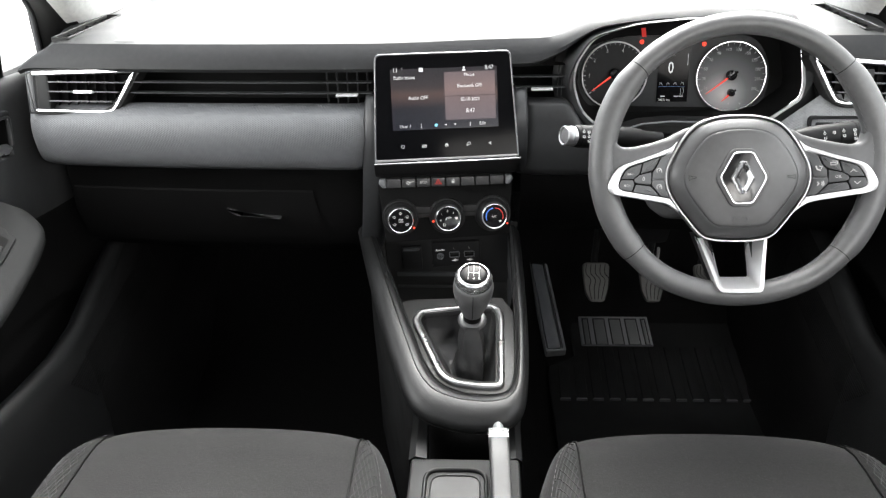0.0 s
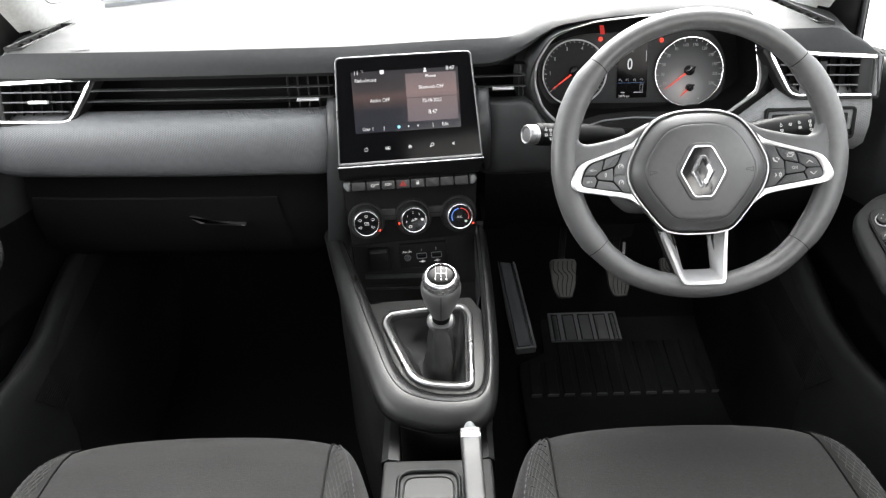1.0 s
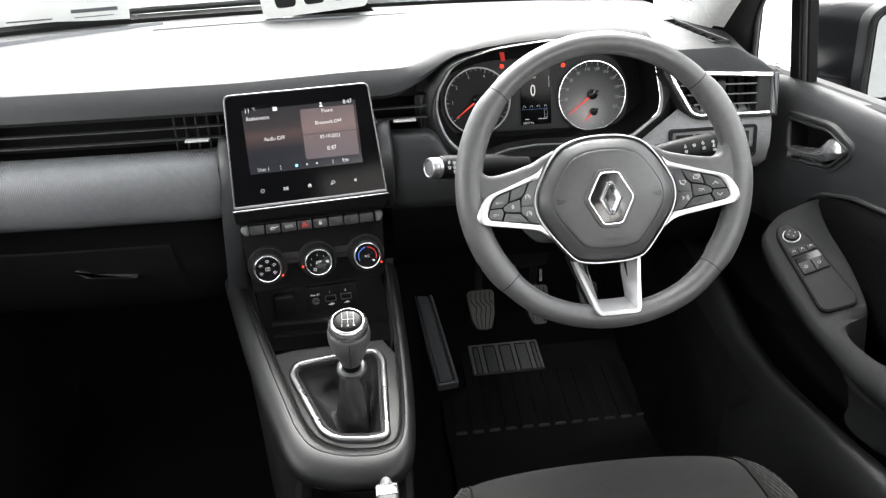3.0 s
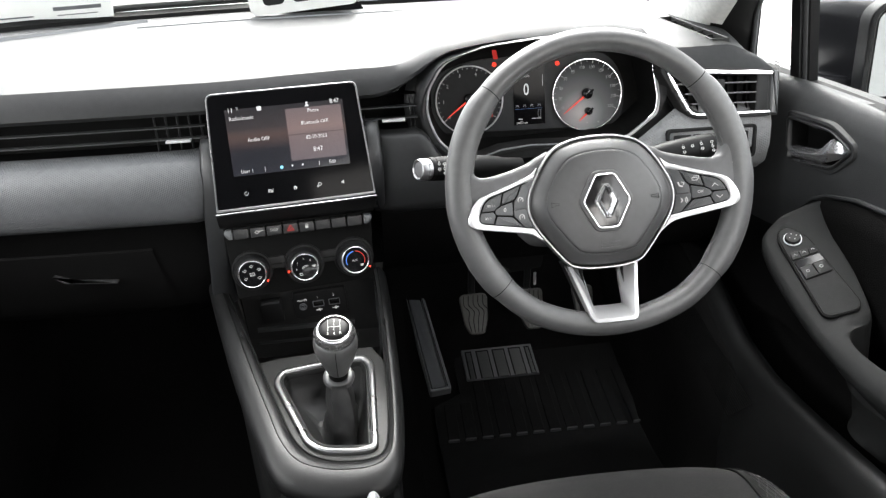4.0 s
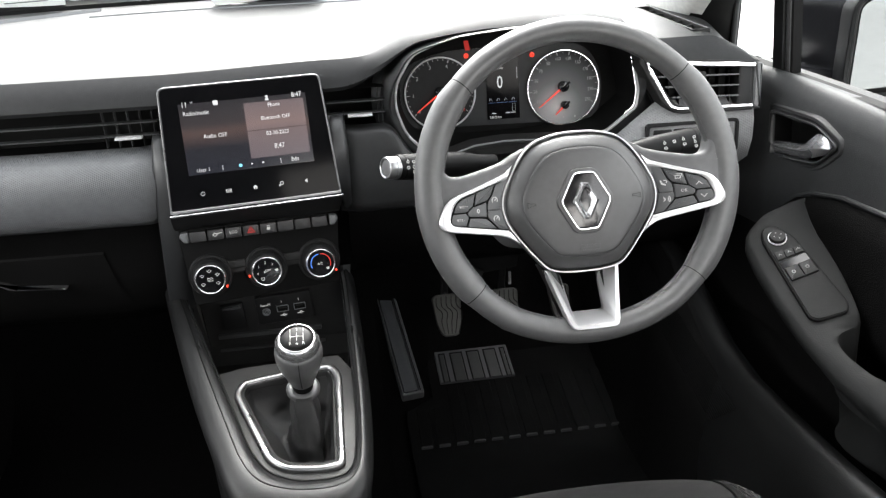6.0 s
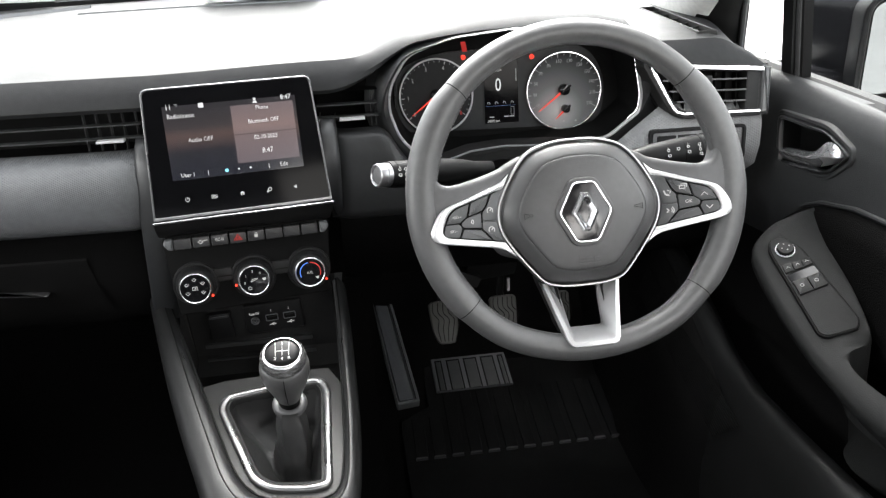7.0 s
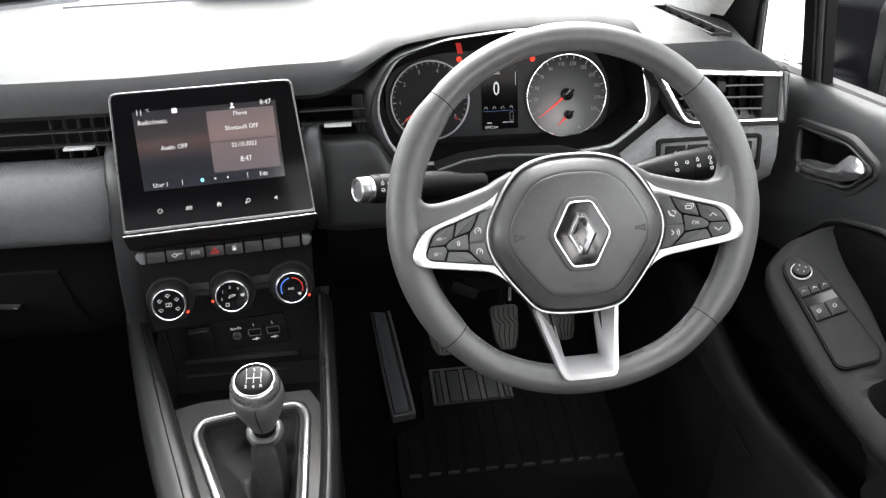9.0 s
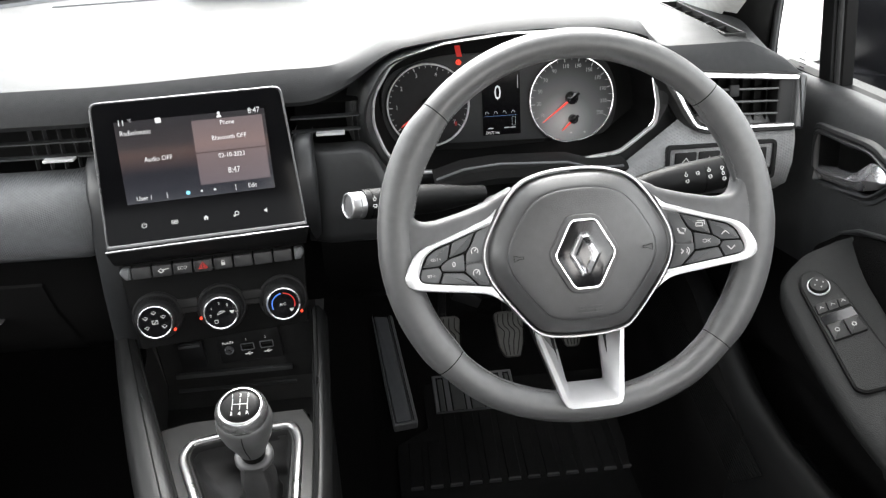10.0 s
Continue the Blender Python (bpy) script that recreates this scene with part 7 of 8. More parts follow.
        plate(bm, rounded(q([(0.6545, 0.8735), (0.690, 0.8735), (0.692, 0.858), (0.655, 0.858)]), 0.001, 2), am, 0.0044, 0.002)
        part("switch_well", bm, PIANO, sp)
        for xs in (0.656, 0.6745):
            bm = bmesh.new()
            plate(bm, rounded(q([(xs, 0.862), (xs + 0.0170, 0.862), (xs + 0.0185, 0.8425), (xs, 0.8425)]), 0.001, 2), am, 0.0066, 0.004, 0.0012)
            w = part("window_switch", bm, HARD, sp, "window switch")
            bm = bmesh.new()
            c2 = q([(xs + 0.008, 0.853)])[0]
            stroke(bm, disc(c2[0], c2[1], 0.0022, 10), 0.0009, am, 0.0072, closed=True)
            part("symbol", bm, DOOR_INK, w)
    else:
        PANEL = rounded(q([(0.662, 0.900), (0.690, 0.912), (0.700, 0.86), (0.690, 0.845), (0.664, 0.850)]), 0.006, 4)
        bm = bmesh.new()
        plate(bm, PANEL, am, 0.0032, 0.006, 0.0014)
        sp = part("switch_panel", bm, ARMP, arm, "black switch panel")
        bm = bmesh.new()
        plate(bm, rounded(q([(0.670, 0.893), (0.688, 0.897), (0.690, 0.877), (0.671, 0.875)]), 0.002, 3), am, 0.0036, 0.002)
        part("switch_well", bm, DEEP, sp)
        bm = bmesh.new()
        plate(bm, rounded(q([(0.671, 0.878), (0.689, 0.880), (0.690, 0.861), (0.672, 0.859)]), 0.002, 3), am, 0.0058, 0.004, 0.0012)
        w = part("window_switch", bm, HARD, sp, "window switch")
        bm = bmesh.new()
        c2 = q([(0.681, 0.868)])[0]
        stroke(bm, disc(c2[0], c2[1], 0.0022, 10), 0.0009, am, 0.0064, closed=True)
        part("symbol", bm, DOOR_INK, w)
    # pull handle in its recess
    hm2 = axes(f((0.7345, 1.0, 0.62)), (0.06 * s, -1, 0), (0, 0, 1))
    BZ = rounded([(-0.066, 0.0315), (0.039, 0.0350), (0.085, 0.019), (0.086, 0.013), (0.053, -0.018), (-0.0555, -0.0360)], [0.009, 0.012, 0.006, 0.006, 0.012, 0.009], 5)
    # local z points to the cabin on one side only: k turns it
    k = -s if (hm2.to_3x3() @ Vector((0, 0, 1))).x > 0 else s

    def hp(pts, h):
        return [hm2 @ Vector((p[0], p[1], h * k)) for p in pts]
    bm = bmesh.new()
    o, i_ = inset(BZ, -0.004), inset(BZ, 0.004)
    loft(bm, [hp(inset(o, -0.0075), -0.010), hp(inset(o, -0.0065), -0.0010), hp(inset(o, -0.0050), 0.0012), hp(inset(o, -0.0010), 0.0016), hp(inset(o, -0.0004), -0.002)])
    bz = part("handle_bezel", bm, DOORP, d, "black flange round the door pull", sharp=50)
    bm = bmesh.new()
    loft(bm, [hp(inset(o, -0.0006), -0.003), hp(inset(o, 0.0024), -0.003)])
    part("bezel_groove", bm, DEEP, bz)
    bm = bmesh.new()
    loft(bm, [hp(inset(o, 0.0018), -0.004), hp(inset(o, 0.0022), 0.0018), hp(inset(o, 0.0034), 0.0034), hp(inset(o, 0.0050), 0.0034), hp(inset(o, 0.0066), 0.0014), hp(inset(i_, -0.0006), -0.004)])
    part("bezel_bead", bm, BEADP, bz, "satin bead round the recess", sharp=60)
    bm = bmesh.new()
    loft(bm, [hp(inset(i_, -0.0010), -0.0035), hp(inset(i_, 0.003), -0.030)], cap1=True)
    part("recess", bm, DEEP, bz, "black recess")
    bm = bmesh.new()
    rows = []
    for x, top, cr, bot, out in ((-0.060, -0.0140, -0.0205, -0.0310, -0.004), (-0.020, -0.0070, -0.0135, -0.0240, 0.0), (0.012, 0.0000, -0.0080, -0.0190, 0.002), (0.022, 0.0045, -0.0055, -0.0175, 0.003), (0.034, 0.0150, -0.0020, -0.0145, 0.004), (0.044, 0.0230, 0.0025, -0.0110, 0.005), (0.051, 0.0248, 0.0050, -0.0080, 0.005), (0.062, 0.0222, 0.0080, -0.0030, 0.004), (0.072, 0.0175, 0.0100, 0.0040, 0.002), (0.078, 0.0135, 0.0115, 0.0095, 0.0)):
        sec = [(top - 0.001, -0.016), (top, out - 0.004), (cr + 0.001, out + 0.0045), (cr - 0.0012, out + 0.0045), (bot, out - 0.002), (bot + 0.002, -0.016)]
        rows.append([hm2 @ Vector((x, y, h * k)) for y, h in sec])
    loft(bm, rows, cap0=True, cap1=True)
    part("pull", bm, PULLC, bz, "satin chrome pull lever", sharp=45)
    # lower door pocket edge
    bm = bmesh.new()
    rows = []
    for y, z in ((1.05, 0.20), (0.95, 0.24), (0.8, 0.245), (0.5, 0.24), (0.0, 0.23)):
        rows.append([f((0.71, y, z - 0.2)), f((0.702, y, z - 0.03)), f((0.700, y, z)), f((0.708, y, z + 0.006)), f((0.716, y, z)), f((0.716, y, z - 0.1))])
    loft(bm, rows, closed=False)
    part("pocket", bm, TOE, d, "black door pocket", sharp=60)
    # window: divider, glass, belt seal
    bm = bmesh.new()
    loft(bm, [[f((x - 0.06 * (z - 0.68), y + 0.10 * (z - 0.68), z)) for x, y in ((0.762, 1.127), (0.762, 1.102), (0.775, 1.0940), (0.790, 1.095), (0.790, 1.129))] for z in (0.68, 1.10)], cap0=True, cap1=True)
    part("window_divider", bm, DEEP, d, "matt black window divider")
    bm = bmesh.new()
    tube(bm, [f((0.7665, 1.0935, 0.685)), f((0.7415, 1.1355, 1.10))], 0.0035, 8)
    tube(bm, [f((0.7635, 1.1005, 0.685)), f((0.7385, 1.1425, 1.10))], 0.0022, 8)
    part("divider_seal", bm, RUBBER, d)
    bm = bmesh.new()
    rows = [[f((0.772, y, z)), f((0.788, y, z + 0.002)), f((0.788, y, z - 0.01))] for y, z in ((1.25, 0.697), (1.06, 0.696), (0.98, 0.695), (0.7, 0.692), (0.2, 0.690), (-0.2, 0.69))]
    loft(bm, rows, closed=False)
    part("belt_seal", bm, DEEP, d, "black belt seal")
    for y0, y1 in ((1.095, -0.14), (1.262, 1.129)):
        bm = bmesh.new()
        loft(bm, [[f((0.781, y0, 0.68)), f((0.781, y1, 0.68))], [f((0.756, y0, 1.10)), f((0.756, y1 + (0.04 if y1 > 0 else 0), 1.10))]], closed=False)
        g = part("window_pane", bm, GLASS, d, "clear side glass")
        g.visible_shadow = False
    if s > 0:
        em = axes((0.7764, 1.196, 0.7085), (0, -1, 0), (-0.1, 0, 1))
        bm = bmesh.new()
        for i, w in enumerate((0.016, 0.009, 0.014, 0.016, 0.012)):
            stroke(bm, [(-0.012, 0.012 - 0.0055 * i), (-0.012 + w, 0.012 - 0.0055 * i)], 0.0012, em, 0.0008)
        part("etched_mark", bm, MATT, d, "small etched glass mark")
    return d


door(1)
door(-1)

SILLP = surface("black_sill_plastic", (0.0085, 0.0087, 0.0089), 0.42, grain=0.0002, grain_scale=800, pattern="cells", spec=0.22)
# ---- sills and kick panels beside the footwells ----
for s in (1, -1):
    f = (lambda p: p) if s > 0 else flip
    sill = thing("sill_trim", f((0.64, 0.9, 0.1)), "black sill trim with a ribbed kick panel", "sill trim", "sill trims")
    bm = bmesh.new()
    rows = []
    for y, x, z in ((1.60, 0.665, 0.47), (1.35, 0.658, 0.42), (1.20, 0.655, 0.375), (1.10, 0.653, 0.345), (1.0, 0.653, 0.303), (0.92, 0.655, 0.288), (0.84, 0.658, 0.287), (0.71, 0.660, 0.295), (0.60, 0.662, 0.305), (0.3, 0.665, 0.31), (-0.2, 0.665, 0.31)):
        rows.append([f((x + 0.035, y, 0.05)), f((x + 0.028, y, z - 0.012)), f((x + 0.014, y, z)), f((x, y, z - 0.001)), f((x - 0.010, y - 0.004, z - 0.014)), f((x - 0.018, y - 0.006, z - 0.06)), f((x - 0.030, y, 0.14)), f((x - 0.05, y, 0.02)), f((x - 0.08, y, -0.01))])
    loft(bm, rows, closed=False)
    part("trim", bm, SILLP, sill, "black moulded sill trim", sharp=60)
    bm = bmesh.new()
    rows = []
    for y, x, z0, z1 in ((1.62, 0.640, 0.06, 0.46), (1.40, 0.640, 0.02, 0.41), (1.26, 0.638, 0.0, 0.375), (1.18, 0.632, 0.0, 0.350), (1.10, 0.629, 0.0, 0.315), (1.0, 0.632, 0.0, 0.268), (0.92, 0.652, 0.0, 0.24), (0.84, 0.680, 0.0, 0.22), (0.70, 0.72, 0.0, 0.2)):
        rows.append([f((x - 0.075, y, z0 - 0.01)), f((x - 0.045, y, z0 + 0.03)), f((x - 0.018, y, (z0 + z1) / 2)), f((x - 0.002, y, z1)), f((x + 0.02, y, z1 + 0.01))])
    loft(bm, rows, closed=False)
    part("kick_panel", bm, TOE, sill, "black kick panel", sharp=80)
    for i in range(14):
        t = i / 13
        bm = bmesh.new()
        tube(bm, [f((0.612 + 0.006 * t, 1.25 - 0.02 * t, 0.290 + 0.055 * t)), f((0.6245 + 0.010 * t, 0.95 - 0.05 * t, 0.185 + 0.055 * t))], 0.0011, 5)
        part("kick_rib", bm, TOE, sill)

# ---- front seats: cushions ----


def seat(cx, name_label):
    s = thing("front_seat", (cx, 0.40, 0.0), name_label, "car seat", "front seats")
    y_front, y_back, half = 0.742, -0.02, 0.248

    def height(u, v):
        """u: across, -1 to 1; v: 0 at the front edge, 1 at the back."""
        crown = 0.325 - 0.010 * v
        roll = 0.055 * max(0.0, 1 - v / 0.13) ** 2.4
        wing = -0.115 * max(0.0, (abs(u) - 0.80) / 0.20) ** 2.0
        return crown - roll + wing - 0.006 * (1 - min(1, abs(u) / 0.6) ** 2) * ease(0.05, 0.3, v)

    def place(u, v, dz=0.0):
        bow = 0.028 * min(1.0, abs(u) / 0.9) ** 2.2 + 0.095 * max(0.0, (abs(u) - 0.69) / 0.31) ** 1.7
        y = y_front - bow - (y_front - y_back) * v
        x = cx + half * u * (1 - 0.03 * max(0.0, 1 - v / 0.2) ** 2)
        return Vector((x, y, height(u, v) + dz))

    def stitch_u(v):
        """The sewn line leaves the seam at the front corner and runs outwards."""
        return 0.722 + 0.158 * math.sin(min(1.0, max(0.0, v - 0.015) / 0.17) * math.pi / 2)

    vs = [-0.0, 0.01, 0.025, 0.045, 0.07, 0.10, 0.14, 0.20, 0.30, 0.45, 0.65, 0.85, 1.0]
    for nm, u0, u1, k, mat, lab in (("centre_panel", -0.700, 0.700, 26, CLOTH, "dark grey woven cloth panel"), ("bolster", -1.0, -0.710, 14, BOLSTER, "charcoal quilted side bolster"), ("bolster", 0.710, 1.0, 14, BOLSTER, "charcoal quilted side bolster")):
        bm = bmesh.new()
        rows = []
        for v in vs:
            row = []
            for i in range(k + 1):
                u = u0 + (u1 - u0) * i / k
                puff = 0.004 * (1 - (2 * i / k - 1) ** 8)
                row.append(place(u, v, puff - 0.004))
            rows.append(row)
        skirt = [Vector((p.x, p.y - 0.006, p.z - 0.03)) for p in rows[0]]
        skirt2 = [Vector((p.x, p.y - 0.03, 0.17)) for p in rows[0]]
        loft(bm, [skirt2, skirt] + rows, closed=False)
        if nm == "bolster":
            e = 0 if u0 < 0 else -1
            col = [r[e] for r in rows]
            loft(bm, [col, [Vector((p.x + (0.004 if u0 > 0 else -0.004), p.y, p.z - 0.05)) for p in col], [Vector((p.x, p.y, 0.12)) for p in col]], closed=False)
        part(nm, bm, mat, s, lab, sharp=80)
    for sg in (-1, 1):
        bm = bmesh.new()
        tube(bm, [place(0.705 * sg, v, -0.0025) for v in vs], 0.0014, 6)
        part("seam", bm, DEEP, s)
        bm = bmesh.new()
        for i in range(120):
            v = 0.03 + 0.95 * i / 119
            u = stitch_u(v)
            a, b = place(u * sg, v, 0.0008), place(stitch_u(v + 0.0045) * sg, v + 0.0045, 0.0008)
            tube(bm, [a, (a + b) / 2 + Vector((0, 0, 0.0004)), b], 0.0005, 4)
        tagged(part("stitching", bm, STITCH_THREAD, s, "pale grey stitching"), kind="stuff")
        # quilting: crossed raised lines on the bolster
        bm = bmesh.new()
        for i in range(-8, 44):
            for lean in (1, -1):
                pts = []
                for j in range(7):
                    u = 0.725 + 0.14 * j / 6
                    v = 0.05 + 0.024 * i + lean * 0.12 * (j / 6 - 0.5) + 0.06
                    if 0.03 < v < 0.99 and u < stitch_u(v) - 0.006:
                        pts.append(place(u * sg, v, 0.0006))
                if len(pts) > 1:
                    tube(bm, pts, 0.0006, 4)
        tagged(part("quilting", bm, QUILT_THREAD, s, "diamond quilting"), kind="stuff")
    bm = bmesh.new()
    block(bm, Matrix.Translation((cx, 0.30, 0.09)), (0.40, 0.66, 0.16), 0.02)
    part("base", bm, MATT, s, "black seat base")
    return s


STITCH_THREAD = surface("seat_thread", (0.075, 0.075, 0.075), 0.85)
QUILT_THREAD = surface("charcoal_thread", (0.0115, 0.0115, 0.0115), 0.85)
seat(-0.314, "charcoal cloth passenger seat cushion with quilted bolsters")
seat(0.320, "charcoal cloth driver's seat cushion with quilted bolsters")

# ---- pedals ----


def pedal(x, y, z, w, h, lean, label):
    p = thing("pedal", (x, y, z), label, "pedal", "foot pedals")
    m = axes((x, y, z), (1, 0, 0), (0, math.sin(radians(lean)), math.cos(radians(lean))))
    out = rounded([(-w * 0.5, h * 0.42), (-w * 0.38, h * 0.5), (w * 0.38, h * 0.5), (w * 0.5, h * 0.42), (w * 0.42, -h * 0.25), (w * 0.30, -h * 0.5), (-w * 0.22, -h * 0.5), (-w * 0.40, -h * 0.25)], 0.008, 4)
    part("pad", plate(bmesh.new(), out, m, 0.004, 0.010, 0.003), PEDALP, p, "ribbed grey rubber pad", sharp=50)
    for i in range(5):
        bm = bmesh.new()
        x0 = -w * 0.34 + w * 0.17 * i
        pts = [(x0, h * 0.45), (x0 - 0.001, h * 0.22), (x0 + 0.009, h * 0.06), (x0 + 0.006, -h * 0.16), (x0 * 0.7 + 0.004, -h * 0.44)]
        tube(bm, [m @ Vector((q.x, q.y, 0.0038)) for q in smooth_path([(a, b, 0) for a, b in pts], 4)], 0.0011, 5)
        part("groove", bm, DEEP, p)
    bm = bmesh.new()
    tube(bm, [m @ Vector((0, 0.0, -0.008)), m @ Vector((0.0, h * 0.6, -0.02)), (x + 0.004, y + 0.03, z + 0.17), (x + 0.004, y + 0.06, z + 0.32)], 0.008, 8)
    part("arm", bm, HARD, p)
    return p


pedal(0.2725, 1.382, 0.187, 0.060, 0.086, 32, "ribbed rubber clutch pedal")
pedal(0.3930, 1.382, 0.187, 0.056, 0.086, 32, "ribbed rubber brake pedal")
pedal(0.5120, 1.40, 0.180, 0.046, 0.076, 32, "ribbed rubber accelerator pedal")
bm = bmesh.new()
tube(bm, [(0.405, 1.40, 0.235), (0.405, 1.40, 0.262)], 0.003, 8)
solo("bracket", bm, CHROME, "small bright bracket pin above the brake pedal", "bracket")
bm = bmesh.new()
block(bm, pose(0.345, 1.30, 0.36, 20, 0, 10), (0.10, 0.05, 0.07), 0.012)
block(bm, pose(0.30, 1.28, 0.335, 0, 25, 0), (0.05, 0.03, 0.022), 0.006)
solo("pedal_bracket", bm, HARD, "black pedal bracket under the column", "bracket")

# ---- floor mat with ribbed heel pad, foot rest ----
mat_thing = thing("floor_mat", (0.38, 1.25, 0.0), "black carpet mat with ribbed rubber heel pad", "floor mat")
fl = lambda y: 0.004 if y < 1.21 else 0.004 + 0.30 * (y - 1.21) ** 2 + 0.115 * (y - 1.21)
bm = bmesh.new()
rows = []
for i in range(23):
    y = 0.78 + 0.72 * i / 22
    x0 = 0.168 if y < 1.30 else 0.168 + 0.06 * ease(1.30, 1.33, y)
    rows.append([(x0, y, fl(y) - 0.004), (x0 + 0.001, y, fl(y) + 0.002), (x0 + 0.006, y, fl(y) + 0.004), (0.62, y, fl(y) + 0.004), (0.626, y, fl(y))])
loft(bm, rows, closed=False)
part("carpet", bm, MATC, mat_thing, "black carpet mat", sharp=50)


def floor_slab(name, x0, x1, y0, y1, top, mat, parent, label="", skew=0.0):
    bm = bmesh.new()
    rows = []
    for k in range(7):
        y = y0 + (y1 - y0) * k / 6
        z = fl(y)
        dx = skew * (y - y0)
        rows.append([(x0 + dx, y, z), (x0 + dx, y, z + top - 0.0015), (x0 + dx + 0.0015, y, z + top), (x1 + dx - 0.0015, y, z + top), (x1 + dx, y, z + top - 0.0015), (x1 + dx, y, z)])
    loft(bm, rows, closed=False, cap0=False)
    vs = list(bm.verts)
    bm.faces.new(vs[:6])
    bm.faces.new(vs[-6:])
    return part(name, bm, mat, parent, label)


HEELP = surface("heel_pad_rubber", (0.023, 0.0242, 0.0255), 0.42, grain=0.0003, grain_scale=500)
heel = floor_slab("heel_pad", 0.2490, 0.4080, 1.366, 1.455, 0.0085, RUBBER_PAD, mat_thing, "grey rubber heel pad with five panels")
for f0, f1 in ((0.035, 0.145), (0.190, 0.385), (0.420, 0.615), (0.650, 0.845), (0.880, 0.972)):
    x0, x1 = 0.2490 + 0.159 * f0, 0.2490 + 0.159 * f1
    floor_slab("pad_groove", x0, x1, 1.3662, 1.4490, 0.0089, DEEP, heel)
    floor_slab("pad_panel", x0 + 0.0034, x1 - 0.0034, 1.3664, 1.4445, 0.0096, HEELP, heel)
# rib ends coloured much paler than the ribs, as if catching the light
RIB_END = surface("lit_rib_end_rubber", (0.055, 0.056, 0.058), 0.55, grain=0.0003, grain_scale=500)
for i in range(12):
    x0 = 0.1865 + 0.0340 * i
    floor_slab("mat_rib", x0, x0 + 0.0240, 1.1985, 1.362 - (0.06 if i < 2 else 0), 0.0062, MATC, mat_thing, skew=0.03)
    floor_slab("mat_rib_end", x0, x0 + 0.0215, 1.1940, 1.1985, 0.0085, RIB_END, mat_thing)

rest = thing("foot_rest", (0.19, 1.45, 0.05), "black rubber foot rest with a raised border", "foot rest")
RESTP = surface("dark_rest_rubber", (0.062, 0.066, 0.072), 0.45, grain=0.0003, grain_scale=500)
# border a paler grey than the pad
RESTB = surface("grey_rest_border", (0.105, 0.109, 0.114), 0.45, grain=0.0003, grain_scale=500)
RM = axes((0.190, 1.343, 0.032), (1, 0.115, 0.02), (-0.115, 0.90, 0.42))
RO = rounded([(-0.0235, 0.0), (0.0225, 0.0), (0.0200, 0.265), (-0.0215, 0.265)], 0.004, 4)
RI = rounded([(-0.0180, 0.008), (0.0110, 0.008), (0.0090, 0.258), (-0.0170, 0.258)], 0.003, 4)
part("pad", plate(bmesh.new(), RI, RM, 0.003, 0.01, 0.001), RESTP, rest, "dark rubber pad")
bm = bmesh.new()
rim(bm, RO, inset(RI, -0.0022), RM, 0.004, 0.03, 0.0015)
part("border", bm, RESTB, rest, "raised grey border")
bm = bmesh.new()
plate(bm, [(0.0145, 0.006), (0.0165, 0.006), (0.0145, 0.258), (0.0125, 0.258)], RM, 0.0046, 0.002)
part("groove", bm, DEEP, rest)

# ---- outside the windows ----
WHITEP = surface("white_car_paint", (0.78, 0.79, 0.80), 0.18, mottled=0.03, rough_var=0.03, coat=0.8)
bm = bmesh.new()
loft(bm, [[(x, y, z) for y in (1.52, 1.30, 1.10, 0.60, 0.0, -0.30)] for x, z in ((0.80, 0.676), (0.812, 0.680), (0.842, 0.672), (0.868, 0.640), (0.882, 0.58), (0.884, 0.42), (0.872, 0.30), (0.880, 0.18), (0.860, -0.12))], closed=False)
solo("wall_driver_skin", bm, WHITEP, "white painted outer skin of the driver's door", "car door", "structure", sharp=60)
mir = thing("door_mirror", (1.0, 1.25, 0.60), "gloss black door mirror housing with grey rim", "door mirror")
MIRP = surface("gloss_black_mirror_shell", (0.007, 0.007, 0.008), 0.25, spec=0.1, rough_var=0.03)
MIRR = surface("grey_mirror_rim", (0.009, 0.0093, 0.0097), 0.45, spec=0.1)
MO = rounded([(-0.103, -0.090), (-0.105, 0.068), (-0.062, 0.094), (0.115, 0.088), (0.130, 0.0), (0.105, -0.092), (-0.070, -0.105)], [0.05, 0.05, 0.05, 0.04, 0.04, 0.05, 0.05], 6)
mirror_point = lambda p, y, sx, dx, dz: (1.072 + dx + sx * p[0], y - 0.15 * p[0], 0.708 + dz + sx * p[1])
bm = bmesh.new()
rows = []
for y, sx, dx, dz in ((1.236, 1.0, 0, 0), (1.262, 1.015, 0, 0), (1.266, 1.000, 0, 0)):
    rows.append([mirror_point(p, y, sx, dx, dz) for p in MO])
loft(bm, rows)
part("rim_band", bm, MIRR, mir, "matt grey band behind the mirror", sharp=60)
bm = bmesh.new()
rows = []
for y, sx, dx, dz in ((1.264, 1.0, 0, 0), (1.275, 1.02, -0.002, 0), (1.31, 1.02, -0.014, 0.002), (1.36, 0.97, -0.034, 0.004), (1.40, 0.86, -0.050, 0.002), (1.43, 0.66, -0.058, -0.004), (1.445, 0.40, -0.060, -0.008)):
    rows.append([mirror_point(p, y, sx, dx, dz) for p in MO])
loft(bm, rows, cap1=True)
part("housing", bm, MIRP, mir, "gloss black housing", sharp=70)
bm = bmesh.new()
mm = axes((1.072, 1.236, 0.708), (1, -0.15, 0), (0, 0, 1))
rim(bm, MO, inset(MO, 0.011), mm, 0.005, 0.012, 0.004)
part("frame_rim", bm, MIRR, mir, "grey rounded rim")
bm = bmesh.new()
rim(bm, inset(MO, 0.0105), inset(MO, 0.018), mm, -0.006, 0.010, 0.001)
part("inner_rim", bm, DEEP, mir, "black inner rim")
bm = bmesh.new()
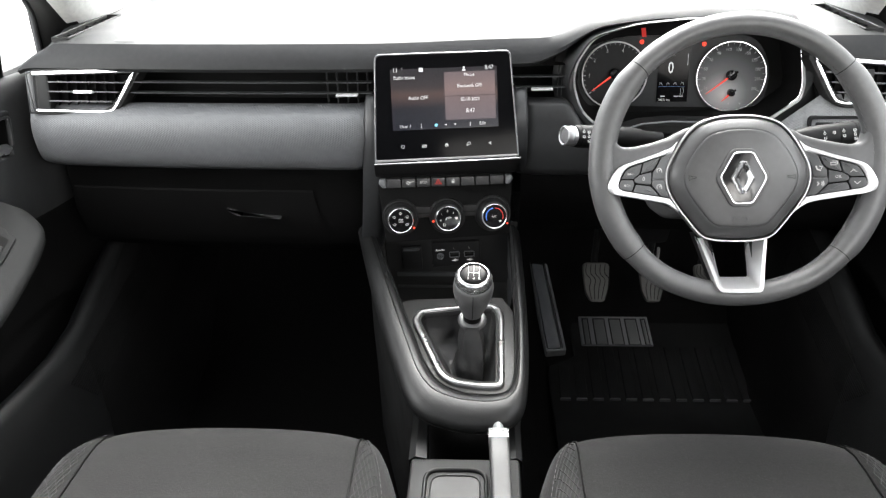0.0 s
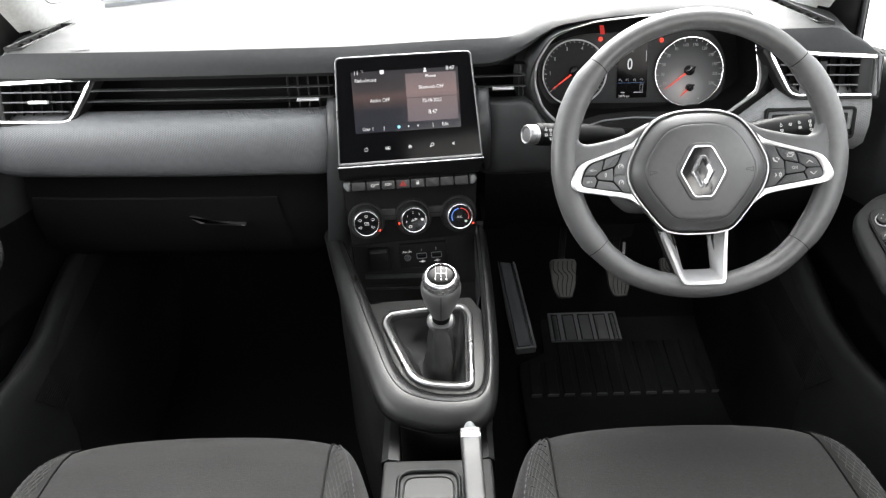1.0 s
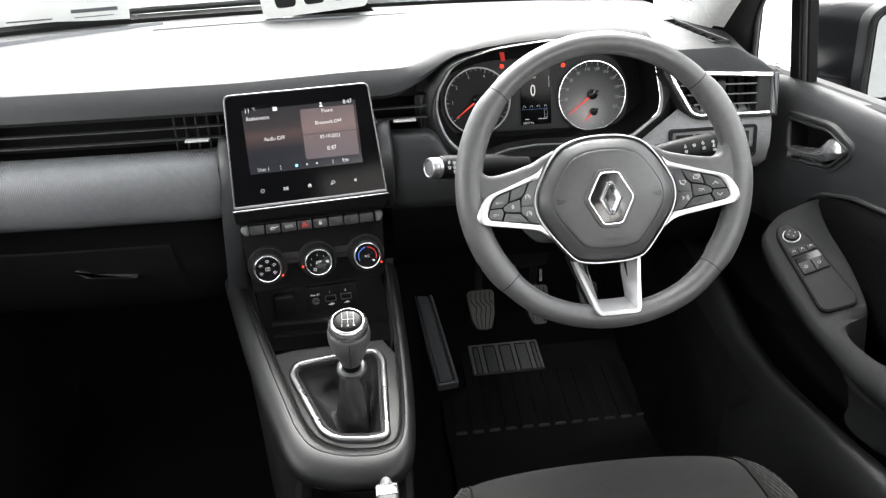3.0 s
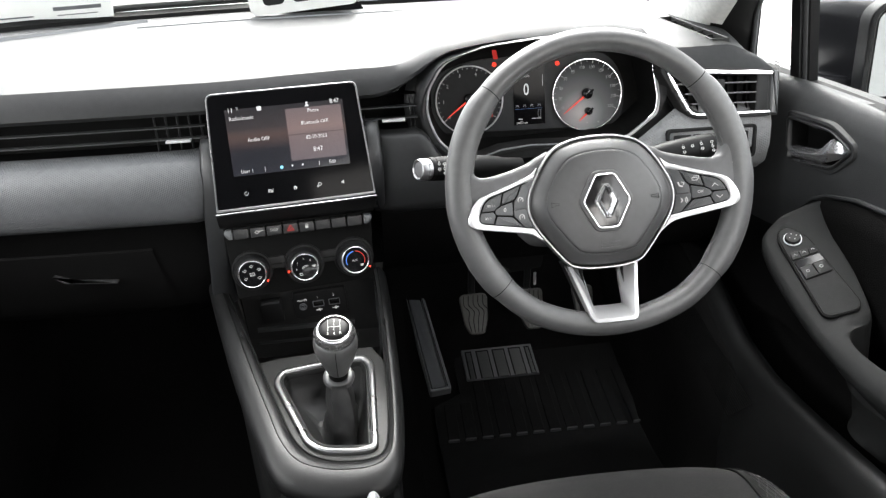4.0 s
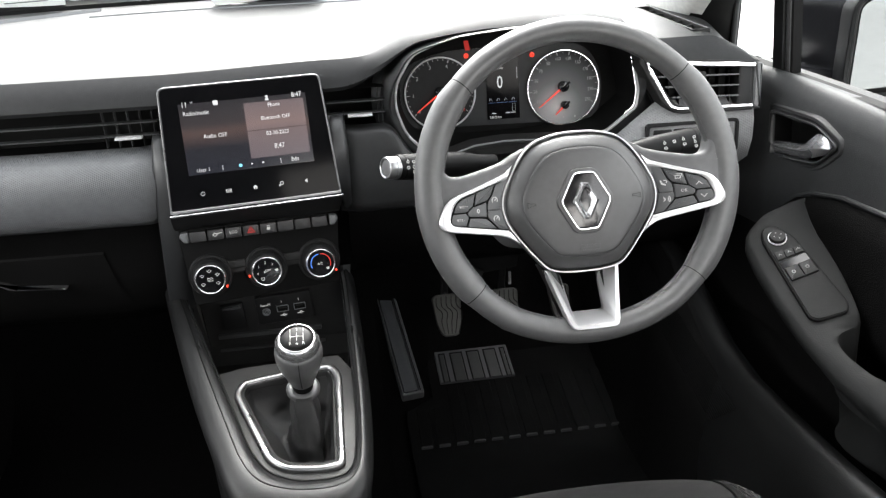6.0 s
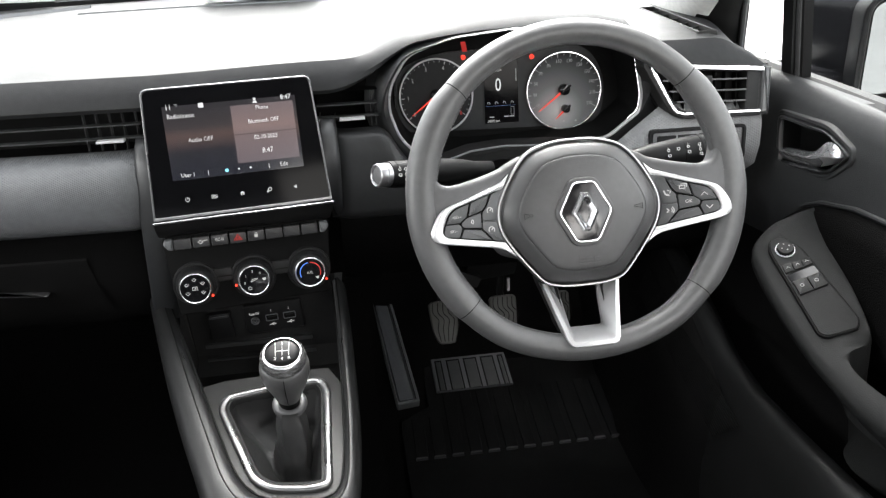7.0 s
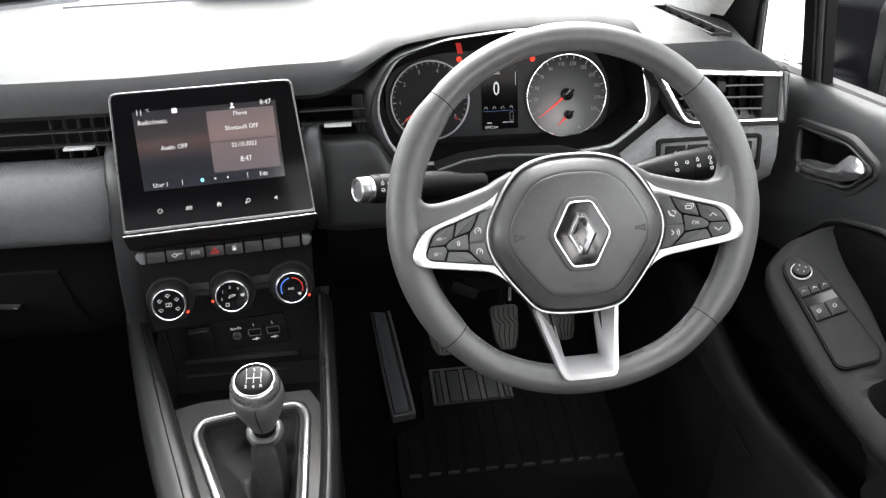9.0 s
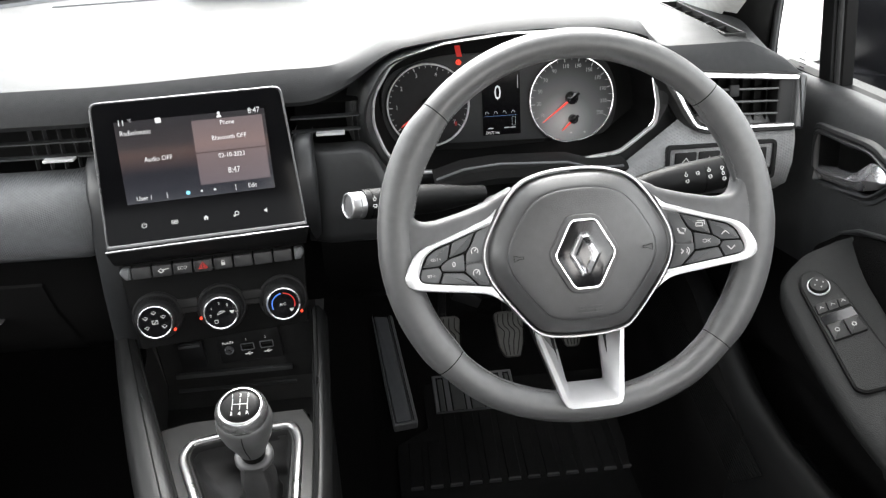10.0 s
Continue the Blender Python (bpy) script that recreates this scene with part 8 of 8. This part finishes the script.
plate(bm, inset(MO, 0.017), mm, -0.009, 0.003)
MIRROR = surface("mirror_glass", (0.22, 0.23, 0.235), 0.02, metal=1.0, mottled=0.01, rough_var=0.01)
part("mirror_glass", bm, MIRROR, mir, "mirror glass")
bm = bmesh.new()
rows = []
for x, y0, y1, z0, z1 in ((0.800, 1.255, 1.345, 0.655, 0.690), (0.86, 1.265, 1.350, 0.640, 0.676), (0.93, 1.275, 1.36, 0.620, 0.664), (1.02, 1.285, 1.37, 0.600, 0.650)):
    rows.append([(x, p[0], p[1]) for p in rounded([(y0, z0), (y1, z0), (y1, z1), (y0, z1)], 0.012, 4)])
loft(bm, rows, cap0=True, cap1=True)
part("foot", bm, MIRP, mir, "black mirror foot", sharp=60)

bonnet = thing("bonnet", (MID, 2.4, 0.4), "pale reflecting car bonnet beyond the windscreen", "bonnet")
bm = bmesh.new()
rows = []
for y, z in ((1.99, 0.72), (2.1, 0.722), (2.4, 0.69), (2.7, 0.62), (2.9, 0.5), (2.95, 0.1)):
    rows.append([(x, y - 0.25 * abs(x / 0.8) ** 2.5, z - 0.05 * abs(x / 0.8) ** 3) for x in (-0.8, -0.6, -0.4, -0.2, 0, 0.2, 0.4, 0.6, 0.8)])
loft(bm, rows, closed=False)
SILVERCAR = surface("pale_silver_paint", (0.55, 0.56, 0.58), 0.25, metal=0.3, coat=0.8)
part("skin", bm, SILVERCAR, bonnet, "pale painted skin", sharp=70)
wip = thing("wiper", (-0.3, 1.93, 0.77), "black wiper arm lying along the screen's foot", "wiper")
bm = bmesh.new()
tube(bm, [(-0.62, 1.735, 0.800), (-0.40, 1.80, 0.803), (-0.1, 1.85, 0.803), (0.2, 1.845, 0.80), (0.42, 1.80, 0.797)], 0.008, 8)
part("blade", bm, MATT, wip)

# cards behind the windscreen: a white number card and a printed board
PAPER = surface("white_card", (0.72, 0.72, 0.70), 0.6, mottled=0.04)
INK = surface("black_print", (0.01, 0.01, 0.01), 0.5)
card = thing("number_card", (-0.03, 1.70, 0.78), "white card with heavy black print behind the windscreen", "card")
cm = axes((-0.030, 1.70, 0.835), (1, 0, 0.075), (0, -0.25, 1))
part("board", plate(bmesh.new(), rounded(rect(-0.115, -0.052, 0.115, 0.052), 0.018, 5), cm, 0.001, 0.002), PAPER, card, "white rounded card")
for i in range(3):
    bm = bmesh.new()
    plate(bm, rounded(rect(-0.085 + 0.062 * i, -0.032, -0.040 + 0.062 * i, 0.034), 0.012, 4), cm, 0.0014, 0.001)
    part("bar", bm, INK, card)
board = thing("printed_board", (-0.60, 1.70, 0.78), "pale board with grey printed lines behind the windscreen", "sign")
pm = axes((-0.560, 1.735, 0.802), (1, 0.22, 0.01), (0, -0.3, 1))
part("board", plate(bmesh.new(), rounded([(-0.16, -0.022), (0.125, -0.022), (0.130, 0.040), (-0.16, 0.050)], 0.002, 2), pm, 0.001, 0.002), PAPER, board, "pale board")
for x0, x1, y, w in ((0.010, 0.105, 0.012, 0.008), (0.015, 0.095, -0.002, 0.002), (-0.12, -0.03, 0.000, 0.003)):
    bm = bmesh.new()
    plate(bm, rect(x0, y - w / 2, x1, y + w / 2), pm, 0.0014, 0.001)
    part("bar", bm, GREY, board)

# white show-room wall far off, and a paper board with printing
back = thing("backdrop", (0, 90, 0), "pale building front across the yard", "building", "", "structure")
bm = bmesh.new()
for i in range(9):
    block(bm, Matrix.Translation((-80 + 20 * i, 90, 2.0)), (19.8, 0.3, 4.8), 0.03)
PALE = surface("pale_cladding", (0.75, 0.75, 0.74), 0.7, mottle_scale=0.5)
part("cladding", bm, PALE, back, "pale cladding panels")
